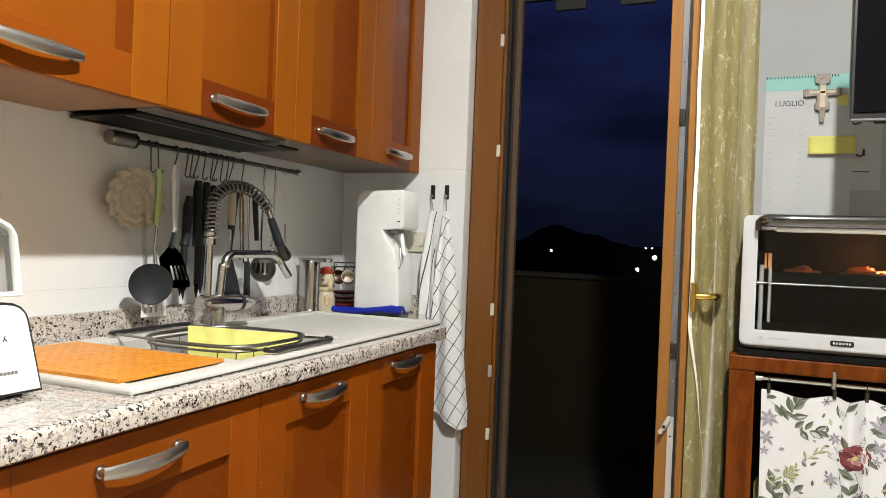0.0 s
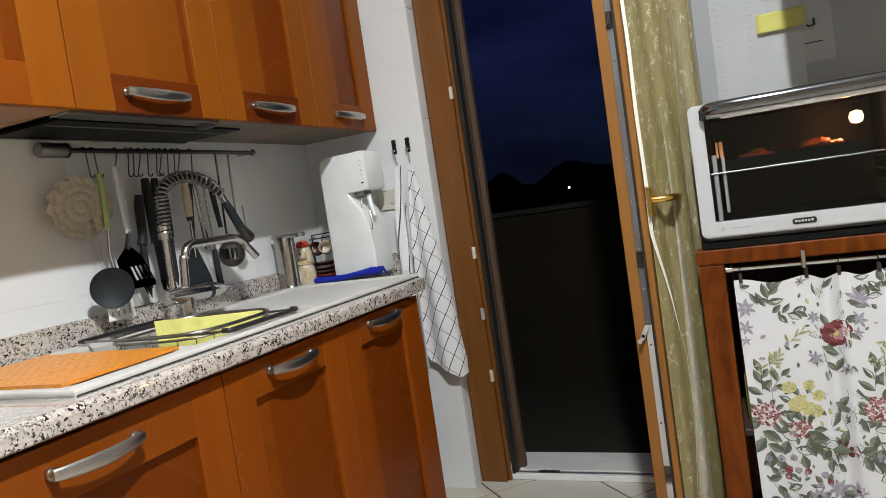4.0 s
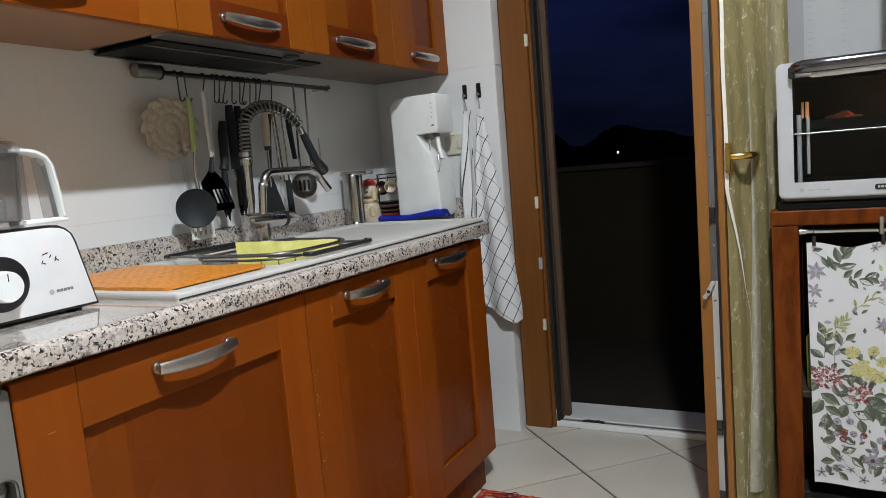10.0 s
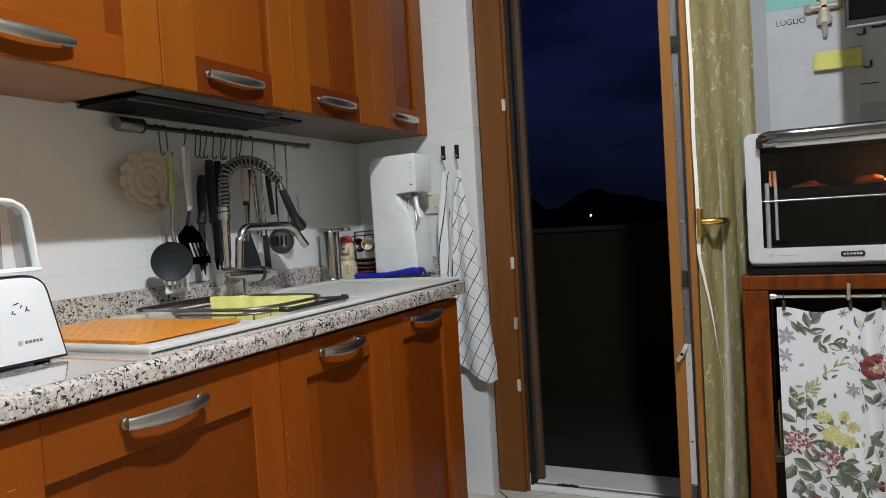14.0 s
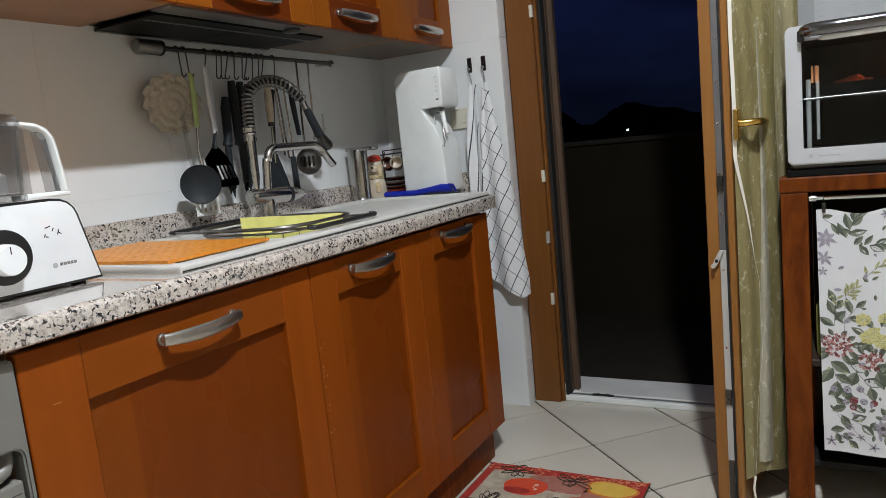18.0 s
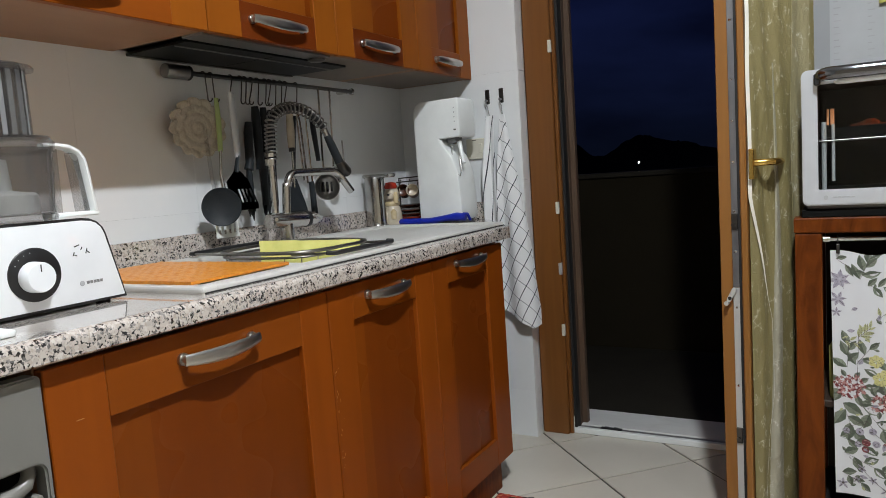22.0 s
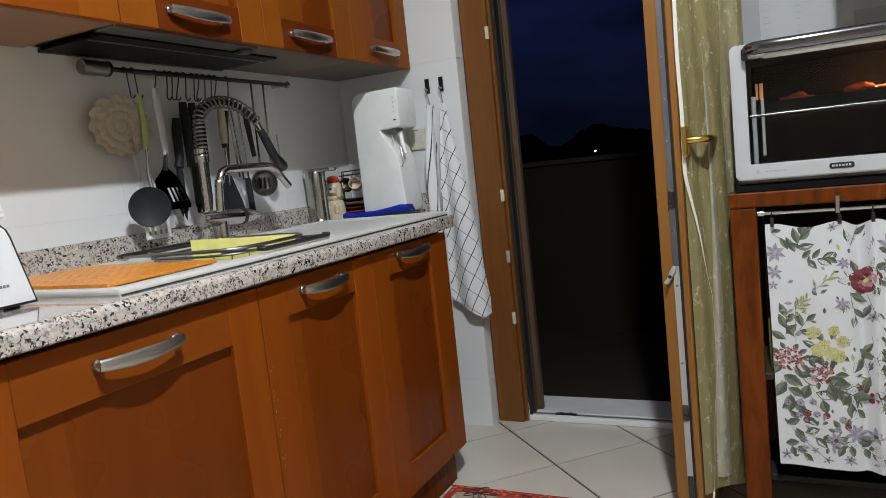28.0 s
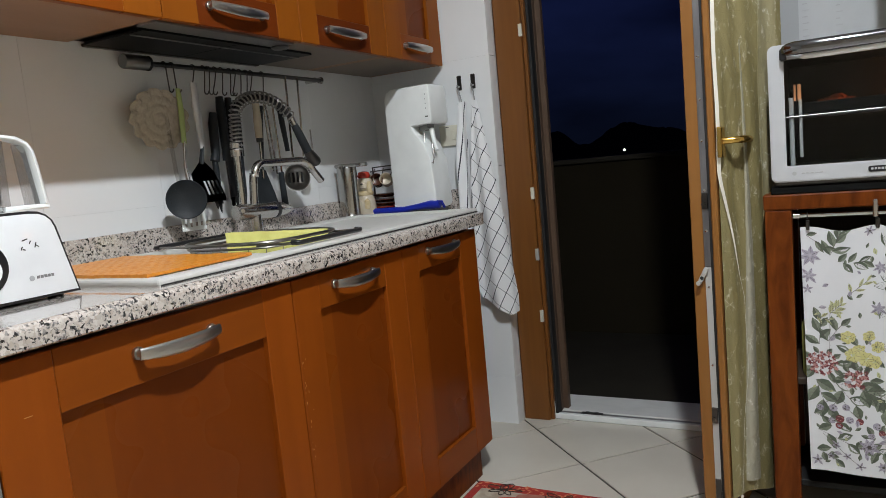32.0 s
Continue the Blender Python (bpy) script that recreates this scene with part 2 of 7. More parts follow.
DOORWOOD = surf("door_frame_wood", (0.143, 0.050, 0.0085), (0.198, 0.076, 0.0138), (40, 40, 2.0), (0.35, 0.5), bump=0.08, fine=220, vary=0.04, distort=0.5)
LEAFWOOD = surf("door_leaf_wood", (0.205, 0.084, 0.0145), (0.275, 0.12, 0.026), (46, 46, 2.2), (0.35, 0.5), bump=0.08, fine=220, vary=0.03, distort=0.5)
STANDWOOD = surf("stand_wood", (0.055, 0.010, 0.0016), (0.19, 0.049, 0.0065), (20, 20, 4.5), (0.3, 0.5), bump=0.2, fine=160, vary=0.06, distort=2.2, detail=6, spec=0.1)
DARKPOST = surf("shutter_guide", (0.075, 0.045, 0.028), (0.10, 0.062, 0.038), (20, 20, 3), (0.5, 0.6))
TILE_W = surf("white_glazed_tile", (0.73, 0.752, 0.76), (0.78, 0.8, 0.81), (5, 5, 5), (0.16, 0.3), bump=0.06, fine=30, vary=0.015)
GROUT_W = plain("pale_grout", (0.64, 0.66, 0.67), 0.9)
GREYWALL = surf("pale_grey_paint", (0.33, 0.345, 0.355), (0.385, 0.40, 0.41), (3, 3, 3), (0.75, 0.9), bump=0.12, fine=90)
PLASTER = surf("white_plaster", (0.68, 0.70, 0.71), (0.75, 0.77, 0.78), (3, 3, 3), (0.8, 0.92), bump=0.12, fine=90)
TILE_F = surf("floor_tile_glaze", (0.50, 0.465, 0.40), (0.60, 0.565, 0.49), (4, 4, 4), (0.22, 0.4), bump=0.07, fine=45, vary=0.035, detail=6)
GROUT_F = plain("floor_grout", (0.04, 0.034, 0.029), 0.95)
MARBLE = surf("white_marble", (0.58, 0.58, 0.56), (0.70, 0.70, 0.68), (5, 14, 5), (0.25, 0.4), vary=0.02, distort=1.0)
STEEL = surf("brushed_steel", (0.50, 0.49, 0.47), (0.62, 0.61, 0.59), (6, 160, 160), (0.16, 0.26), metal=1.0, bump=0.04, fine=300, vary=0.03)
NICKEL = surf("satin_nickel", (0.44, 0.425, 0.40), (0.54, 0.525, 0.495), (120, 8, 120), (0.26, 0.36), metal=1.0, bump=0.04, fine=350, vary=0.03)
CHROME = plain("chrome", (0.58, 0.58, 0.57), 0.1, 1.0, bump=0.0)
SOAPSTEEL = plain("polished_steel", (0.46, 0.45, 0.43), 0.16, 1.0)
DARKSTEEL = plain("dark_steel", (0.10, 0.095, 0.09), 0.32, 1.0)
MIDSTEEL = plain("dull_grey_steel", (0.30, 0.29, 0.275), 0.34, 1.0)
DARKCHROME = plain("dark_chrome", (0.19, 0.19, 0.20), 0.1, 1.0, bump=0.0)
PALESTEEL = plain("pale_steel", (0.80, 0.81, 0.82), 0.35, 0.1)
ZINC = surf("zinc_strip", (0.30, 0.30, 0.30), (0.46, 0.46, 0.45), (60, 60, 9), (0.35, 0.55), metal=0.9)
DULLZINC = surf("dull_zinc", (0.15, 0.15, 0.155), (0.24, 0.24, 0.245), (60, 60, 9), (0.4, 0.6), metal=0.8)
WORNZINC = surf("worn_zinc_strip", (0.40, 0.40, 0.385), (0.52, 0.52, 0.50), (60, 60, 9), (0.4, 0.6), metal=0.2)
BRASS = plain("brass", (0.62, 0.40, 0.11), 0.2, 1.0)
SINK = surf("pale_composite_sink", (0.56, 0.555, 0.53), (0.62, 0.615, 0.59), (40, 40, 40), (0.35, 0.5), bump=0.1, fine=700, detail=8)
WHITE_P = plain("white_plastic", (0.84, 0.87, 0.86), 0.3, fine=60)
WHITE_G = plain("glossy_white_plastic", (0.87, 0.89, 0.91), 0.14, fine=30, bump=0.0)
CREAM_P = plain("cream_plastic", (0.62, 0.60, 0.50), 0.35)
BLACK_P = plain("black_plastic", (0.016, 0.016, 0.017), 0.35)
BLACK_N = surf("black_nylon", (0.012, 0.015, 0.018), (0.024, 0.029, 0.033), (30, 30, 30), (0.45, 0.6), bump=0.25, fine=300, spec=0.25)
RUBBER = plain("black_rubber", (0.010, 0.010, 0.010), 0.7)
GREY_P = plain("grey_plastic", (0.20, 0.20, 0.20), 0.4)
SILVER_P = surf("silver_paint", (0.53, 0.55, 0.58), (0.60, 0.62, 0.65), (10, 10, 10), (0.24, 0.34), metal=0.3, fine=400)
GREY_E = plain("grey_enamel", (0.19, 0.187, 0.172), 0.35)
YELLOW = surf("yellow_microfibre", (0.78, 0.76, 0.22), (0.86, 0.84, 0.30), (60, 60, 60), (0.9, 0.98), bump=0.5, fine=900)
ORANGE = surf("orange_plastic_mat", (0.58, 0.18, 0.014), (0.78, 0.33, 0.04), (90, 90, 90), (0.26, 0.4), bump=0.8, fine=110, distort=0.5)
BLUE_P = plain("blue_plastic", (0.008, 0.022, 0.36), 0.3)
GREEN_P = plain("lime_plastic", (0.44, 0.56, 0.22), 0.3)
LOOFAH = surf("crocheted_cream_cotton", (0.43, 0.385, 0.31), (0.6, 0.55, 0.46), (110, 110, 110), (0.92, 1.0), bump=0.9, fine=240)
def creased_cloth(name, c1, c2, sheen, amount):
    """Thin silky cloth: two close tones, its sheen painted as pale sharp creases gathered in patches, with relief along
    them.
    """
    m = surf(name, c1, c2, (34, 34, 9), (0.30, 0.45), bump=0.0, distort=1.2, detail=5)
    n, l = m.node_tree.nodes, m.node_tree.links
    b = n["Principled BSDF"]
    base = b.inputs["Base Color"].links[0].from_socket
    tc = n.new("ShaderNodeTexCoord")
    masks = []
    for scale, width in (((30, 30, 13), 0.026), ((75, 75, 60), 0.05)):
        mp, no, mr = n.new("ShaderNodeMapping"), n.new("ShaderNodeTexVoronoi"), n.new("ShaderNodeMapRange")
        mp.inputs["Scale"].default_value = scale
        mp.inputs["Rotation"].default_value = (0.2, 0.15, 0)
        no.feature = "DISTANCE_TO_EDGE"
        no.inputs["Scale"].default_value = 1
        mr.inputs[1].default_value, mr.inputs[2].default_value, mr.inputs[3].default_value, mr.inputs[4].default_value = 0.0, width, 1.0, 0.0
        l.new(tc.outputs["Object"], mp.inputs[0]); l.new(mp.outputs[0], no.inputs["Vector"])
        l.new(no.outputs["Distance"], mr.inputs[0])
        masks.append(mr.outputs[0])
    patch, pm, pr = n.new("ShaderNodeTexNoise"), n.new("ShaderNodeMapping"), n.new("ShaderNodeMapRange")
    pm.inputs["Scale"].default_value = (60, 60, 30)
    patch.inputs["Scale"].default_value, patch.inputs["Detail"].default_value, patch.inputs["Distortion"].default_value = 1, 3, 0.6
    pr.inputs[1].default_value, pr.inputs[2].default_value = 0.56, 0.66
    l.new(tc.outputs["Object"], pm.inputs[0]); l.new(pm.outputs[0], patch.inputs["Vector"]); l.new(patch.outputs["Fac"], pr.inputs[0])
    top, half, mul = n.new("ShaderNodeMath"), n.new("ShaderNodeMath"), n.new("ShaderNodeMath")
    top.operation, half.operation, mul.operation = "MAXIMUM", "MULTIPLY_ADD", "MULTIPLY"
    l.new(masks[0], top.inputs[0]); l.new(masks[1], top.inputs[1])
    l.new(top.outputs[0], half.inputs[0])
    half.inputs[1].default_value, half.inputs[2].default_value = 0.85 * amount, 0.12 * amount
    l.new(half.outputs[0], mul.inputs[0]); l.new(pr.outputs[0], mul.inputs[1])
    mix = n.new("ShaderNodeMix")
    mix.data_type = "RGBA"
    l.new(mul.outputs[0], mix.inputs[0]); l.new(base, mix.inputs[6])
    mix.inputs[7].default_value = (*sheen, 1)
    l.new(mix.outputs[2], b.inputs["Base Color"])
    bp = n.new("ShaderNodeBump")
    bp.inputs["Strength"].default_value, bp.inputs["Distance"].default_value = 0.22, 0.002
    l.new(top.outputs[0], bp.inputs["Height"]); l.new(bp.outputs[0], b.inputs["Normal"])
    return m
# The W and M cloths are paler copies that hold painted sheen.
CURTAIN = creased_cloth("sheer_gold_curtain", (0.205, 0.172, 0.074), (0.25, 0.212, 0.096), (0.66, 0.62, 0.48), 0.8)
CURTAIN_W = creased_cloth("curtain_painted_sheen", (0.30, 0.28, 0.205), (0.38, 0.36, 0.28), (0.70, 0.68, 0.60), 0.9)
CURTAIN_M = creased_cloth("crumpled_curtain_sheen", (0.25, 0.218, 0.112), (0.33, 0.295, 0.175), (0.72, 0.69, 0.57), 0.9)
RIBBON = plain("white_ribbon", (0.74, 0.71, 0.64), 0.8)
LINEN = surf("white_printed_cotton", (0.57, 0.58, 0.60), (0.635, 0.645, 0.665), (9, 9, 9), (0.88, 0.96), bump=0.3, fine=900)
PAPER = plain("white_paper", (0.46, 0.48, 0.49), 0.85, bump=0.02)
PAPER_G = plain("printed_grey", (0.42, 0.43, 0.44), 0.85)
PAPER_T = plain("printed_teal", (0.24, 0.50, 0.46), 0.85)
INK = plain("printed_black", (0.03, 0.03, 0.03), 0.8)
NOTE_Y = plain("yellow_note", (0.62, 0.60, 0.17), 0.85)
SCREEN = plain("screen_glass", (0.004, 0.004, 0.0055), 0.12, bump=0.0, spec=0.12)
OVENBLACK = plain("black_enamel", (0.004, 0.0045, 0.0045), 0.45, bump=0.0, spec=0.15)
OVENGLASS = glass_mat("oven_glass", (0.78, 0.80, 0.80), 0.02, 1.3)
WINGLASS = glass_mat("window_glass", (0.95, 0.96, 0.95), 0.01, 1.45)
SMOKE_D = glass_mat("grey_clear_plastic", (0.74, 0.74, 0.74), 0.08, 1.6, 0.015)
CLEAR = glass_mat("clear_plastic", (0.88, 0.88, 0.88), 0.06, 1.45)
SMOKE = glass_mat("smoky_plastic", (0.76, 0.755, 0.75), 0.08, 1.55, 0.03)
FOOD = surf("browned_roast", (0.34, 0.05, 0.015), (0.80, 0.25, 0.09), (110, 110, 110), (0.25, 0.45), bump=1.0, fine=130)
CERAMIC = surf("glazed_ceramic", (0.50, 0.42, 0.30), (0.66, 0.60, 0.48), (40, 40, 40), (0.2, 0.3))
RED_C = plain("red_glaze", (0.50, 0.04, 0.02), 0.25)
BROWN_C = plain("brown_glaze", (0.095, 0.032, 0.017), 0.25)
# Parapet, facade and terrace: the unlit night is put into these colours.
PARAPET = surf("night_darkened_plaster", (0.0175, 0.0142, 0.0082), (0.0225, 0.0182, 0.0108), (4, 4, 4), (0.85, 0.95), bump=0.4, fine=60, spec=0.08)
TERRACE = surf("night_darkened_tile", (0.020, 0.0175, 0.0132), (0.028, 0.0245, 0.0185), (6, 6, 6), (0.6, 0.8), spec=0.1)
NIGHTHILL = plain("wooded_hill_at_night", (0.010, 0.013, 0.018), 1.0, spec=0.0)
RUG_R = surf("rug_red", (0.26, 0.016, 0.012), (0.42, 0.032, 0.02), (60, 60, 60), (0.9, 1.0), bump=0.8, fine=700)
RUG_C = surf("rug_cream", (0.27, 0.20, 0.15), (0.52, 0.48, 0.38), (26, 26, 26), (0.9, 1.0), bump=0.8, fine=700, distort=1.0)
RUG_P = surf("rug_dusty_pink", (0.30, 0.085, 0.065), (0.42, 0.20, 0.15), (24, 24, 24), (0.9, 1.0), bump=0.8, fine=700, distort=1.5)
RUG_A = surf("rug_apple_red", (0.48, 0.030, 0.012), (0.60, 0.075, 0.022), (22, 22, 22), (0.9, 1.0), bump=0.8, fine=700)
RUG_Y = surf("rug_pear_yellow", (0.56, 0.34, 0.035), (0.66, 0.46, 0.09), (22, 22, 22), (0.9, 1.0), bump=0.8, fine=700)
RUG_K = plain("rug_dark_line", (0.035, 0.022, 0.016), 0.95)
RUG_G = plain("rug_leaf_green", (0.05, 0.11, 0.03), 0.95)
PR_GREEN = surf("print_green", (0.14, 0.17, 0.125), (0.25, 0.28, 0.215), (60, 60, 60), (0.9, 0.96))
PR_DEEP = surf("print_deep_green", (0.065, 0.085, 0.06), (0.13, 0.155, 0.11), (60, 60, 60), (0.9, 0.96))
PR_INK = surf("print_dark_line", (0.06, 0.05, 0.05), (0.11, 0.095, 0.09), (60, 60, 60), (0.9, 0.96))
PR_PINK = surf("print_dusty_pink", (0.40, 0.18, 0.17), (0.52, 0.30, 0.27), (90, 90, 90), (0.9, 0.96))
PR_OLIVE = surf("print_pale_olive", (0.40, 0.42, 0.20), (0.52, 0.54, 0.33), (60, 60, 60), (0.9, 0.96))
PR_WINE = surf("print_wine", (0.10, 0.016, 0.022), (0.24, 0.065, 0.07), (120, 120, 120), (0.9, 0.96))
PR_MAUVE = surf("print_mauve", (0.22, 0.20, 0.26), (0.46, 0.44, 0.50), (140, 140, 140), (0.9, 0.96))
PR_YELL = surf("print_yellow", (0.48, 0.45, 0.15), (0.62, 0.59, 0.3), (80, 80, 80), (0.9, 0.96))
TOWEL_GRID = check_cloth("windowpane_check_cotton", 0.039, 0.0030, (0.74, 0.75, 0.76), (0.045, 0.05, 0.065))
TOWEL_STRIPE = check_cloth("striped_cotton", 0.029, 0.0036, (0.74, 0.75, 0.76), (0.045, 0.05, 0.065), both=False)


# ---- shapes ----
def bx(x0, x1, y0, y1, z0, z1, bev=0.002, seg=1):
    bm = bmesh.new()
    bmesh.ops.create_cube(bm, size=1)
    for v in bm.verts:
        v.co = Vector(((x0 + x1) / 2 + v.co.x * (x1 - x0), (y0 + y1) / 2 + v.co.y * (y1 - y0), (z0 + z1) / 2 + v.co.z * (z1 - z0)))
    if bev:
        bmesh.ops.bevel(bm, geom=bm.edges[:], offset=min(bev, 0.45 * min(abs(x1 - x0), abs(y1 - y0), abs(z1 - z0))), segments=seg, affect="EDGES", profile=0.5)
    return bm


def prism(poly, axis, a, b, bev=0.0, seg=2):
    """A plane outline drawn out along an axis from a to b. Outline in (y, z), (x, z) or (x, y)."""
    bm = bmesh.new()
    put = {"x": lambda p, q: (q, p[0], p[1]), "y": lambda p, q: (p[0], q, p[1]), "z": lambda p, q: (p[0], p[1], q)}[axis]
    lo = [bm.verts.new(put(p, a)) for p in poly]
    hi = [bm.verts.new(put(p, b)) for p in poly]
    n = len(poly)
    ends = [bm.faces.new(lo), bm.faces.new(hi)]
    for i in range(n):
        bm.faces.new((lo[i], lo[(i + 1) % n], hi[(i + 1) % n], hi[i]))
    bmesh.ops.recalc_face_normals(bm, faces=bm.faces[:])
    if bev:
        rim = {e for f in ends for e in f.edges}
        bmesh.ops.bevel(bm, geom=list(rim), offset=bev, segments=seg, affect="EDGES", profile=0.5)
    return bm


def round_poly(x0, x1, z0, z1, r, n=6, radii=None):
    """A rectangle with rounded corners, from the lower left, counter-clockwise."""
    radii = radii or (r, r, r, r)
    out = []
    for (cx, cz, sx, sz, a0), rad in zip(((x0, z0, 1, 1, 180), (x1, z0, -1, 1, 270), (x1, z1, -1, -1, 0), (x0, z1, 1, -1, 90)), radii):
        if rad <= 0:
            out.append((cx, cz))
            continue
        for k in range(n + 1):
            a = radians(a0 + 90 * k / n)
            out.append((cx + sx * rad + rad * math.cos(a), cz + sz * rad + rad * math.sin(a)))
    return out


def tube(points, radius, seg=10, flat=1.0, up=(0, 0, 1), caps=True):
    """A round or flattened bar along points; radius one number or one for each point; flat: the section's height over its width."""
    bm = bmesh.new()
    pts = [Vector(p) for p in points]
    rad = radius if isinstance(radius, (list, tuple)) else [radius] * len(pts)
    up = Vector(up)
    rings = []
    side = None
    for i, p in enumerate(pts):
        d = (pts[min(i + 1, len(pts) - 1)] - pts[max(i - 1, 0)]).normalized()
        if side is None:
            side = d.cross(up)
            if side.length < 1e-4:
                side = d.cross(Vector((1, 0, 0)))
        side = (side - d * side.dot(d)).normalized()
        other = side.cross(d)
        rings.append([bm.verts.new(p + rad[i] * (math.cos(t) * side + flat * math.sin(t) * other)) for t in (2 * math.pi * k / seg for k in range(seg))])
    for a, b in zip(rings, rings[1:]):
        for k in range(seg):
            bm.faces.new((a[k], a[(k + 1) % seg], b[(k + 1) % seg], b[k]))
    if caps:
        bm.faces.new(rings[0])
        bm.faces.new(rings[-1])
    bmesh.ops.recalc_face_normals(bm, faces=bm.faces[:])
    return bm


def lathe(profile, centre, seg=24, axis="z"):
    """A turned shape: profile of (radius, height) round an axis through centre."""
    bm = bmesh.new()
    c = Vector(centre)
    rings = []
    for r, h in profile:
        if r < 1e-5:
            v = {"z": (0, 0, h), "x": (h, 0, 0), "y": (0, h, 0)}[axis]
            rings.append([bm.verts.new(c + Vector(v))])
            continue
        ring = []
        for k in range(seg):
            a = 2 * math.pi * k / seg
            p, q = r * math.cos(a), r * math.sin(a)
            ring.append(bm.verts.new(c + Vector({"z": (p, q, h), "x": (h, p, q), "y": (p, h, q)}[axis])))
        rings.append(ring)
    for a, b in zip(rings, rings[1:]):
        if len(a) == 1 and len(b) == 1:
            continue
        for k in range(seg):
            k2 = (k + 1) % seg
            if len(a) == 1:
                bm.faces.new((a[0], b[k], b[k2]))
            elif len(b) == 1:
                bm.faces.new((a[k], a[k2], b[0]))
            else:
                bm.faces.new((a[k], a[k2], b[k2], b[k]))
    for ring in (rings[0], rings[-1]):
        if len(ring) > 1:
            bm.faces.new(ring)
    bmesh.ops.recalc_face_normals(bm, faces=bm.faces[:])
    return bm


def sheet(fn, nu, nv, thick=0.0, uv=None):
    """A cloth: fn(s, t) for s, t in 0 to 1, with an optional thickness and UVs in metres."""
    bm = bmesh.new()
    grid = [[bm.verts.new(fn(i / nu, j / nv)) for j in range(nv + 1)] for i in range(nu + 1)]
    lay = bm.loops.layers.uv.new("uv") if uv else None
    for i in range(nu):
        for j in range(nv):
            f = bm.faces.new((grid[i][j], grid[i + 1][j], grid[i + 1][j + 1], grid[i][j + 1]))
            f.smooth = True
            if uv:
                for loop, (a, b) in zip(f.loops, ((i, j), (i + 1, j), (i + 1, j + 1), (i, j + 1))):
                    loop[lay].uv = uv(a / nu, b / nv)
    bmesh.ops.recalc_face_normals(bm, faces=bm.faces[:])
    if thick:
        bmesh.ops.solidify(bm, geom=bm.faces[:], thickness=thick)
    return bm


def join(*many):
    out = bmesh.new()
    for b in many:
        me = bpy.data.meshes.new("join")
        b.to_mesh(me)
        b.free()
        out.from_mesh(me)
        bpy.data.meshes.remove(me)
    return out


def turned(bm, m):
    bmesh.ops.transform(bm, matrix=m, verts=bm.verts[:])
    return bm


def thing(name, at, label, category, group="", kind=""):
    ob = new(name)
    ob.empty_display_size = 0.05
    ob.location = at
    return tagged(ob, label, category, group, kind)


def root_of(ob):
    while ob.parent:
        ob = ob.parent
    return ob


def part(name, bm, material, parent, label="", smooth=None):
    """One mesh object under a thing or a part; the shape is given in the room's metres."""
    bmesh.ops.translate(bm, vec=-root_of(parent).location, verts=bm.verts[:])
    me = bpy.data.meshes.new(name)
    if smooth is not None:
        for f in bm.faces:
            f.smooth = smooth
    bm.to_mesh(me)
    bm.free()
    for m in material if isinstance(material, (list, tuple)) else [material]:
        me.materials.append(m)
    if smooth:
        me.set_sharp_from_angle(angle=radians(40))
    ob = new(name, me)
    ob.parent = parent
    if label:
        ob["label"] = label
    return ob


def solo(name, bm, material, at, label, category, group="", kind="", smooth=None):
    """A thing that is one mesh."""
    bmesh.ops.translate(bm, vec=-Vector(at), verts=bm.verts[:])
    me = bpy.data.meshes.new(name)
    if smooth is not None:
        for f in bm.faces:
            f.smooth = smooth
    bm.to_mesh(me)
    bm.free()
    for m in material if isinstance(material, (list, tuple)) else [material]:
        me.materials.append(m)
    if smooth:
        me.set_sharp_from_angle(angle=radians(40))
    ob = new(name, me)
    ob.location = at
    return tagged(ob, label, category, group, kind)


def ring_plate(outer, inner, y0, y1):
    bm = bmesh.new()
    a0, a1 = [bm.verts.new((x, y0, z)) for x, z in outer], [bm.verts.new((x, y1, z)) for x, z in outer]
    b0, b1 = [bm.verts.new((x, y0, z)) for x, z in inner], [bm.verts.new((x, y1, z)) for x, z in inner]
    n = len(outer)
    for k in range(n):
        j = (k + 1) % n
        for q in ((a0[k], a0[j], b0[j], b0[k]), (a1[k], a1[j], b1[j], b1[k]), (a0[k], a0[j], a1[j], a1[k]), (b0[k], b0[j], b1[j], b1[k])):
            bm.faces.new(q)
    bmesh.ops.recalc_face_normals(bm, faces=bm.faces[:])
    bmesh.ops.bevel(bm, geom=[e for e in bm.edges if abs(e.verts[0].co.y - y0) < 1e-6 and abs(e.verts[1].co.y - y0) < 1e-6 and len({v in a0 for v in e.verts}) == 1], offset=0.003, segments=2, affect="EDGES")
    return bm


def lettering(text, size, m, depth=0.0004):
    """Letters as a mesh, lying in local x and y, by the built-in font."""
    cu = bpy.data.curves.new("letters", "FONT")
    cu.body, cu.size, cu.extrude = text, size, depth
    ob = new("letters_tmp", cu)
    bpy.context.view_layer.update()
    me = bpy.data.meshes.new_from_object(ob)
    bpy.data.objects.remove(ob)
    bm = bmesh.new()
    bm.from_mesh(me)
    bpy.data.meshes.remove(me)
    return turned(bm, m)


# ---- the room ----
# For the unseen east and south walls, set close and warm to bounce light.
WALLBACK = surf("bounce_wall", (0.62, 0.55, 0.445), (0.68, 0.605, 0.495), (3, 3, 3), (0.85, 0.95))
WX, NY = -1.335, 2.54          # face of the long tiled wall, face of the wall with the door
CT = 0.86                      # top of the worktop
FZ = 0.016                     # level of the floor tiles
XF = -0.752                    # face of the base doors
XU = -1.01                     # face of the wall-unit doors

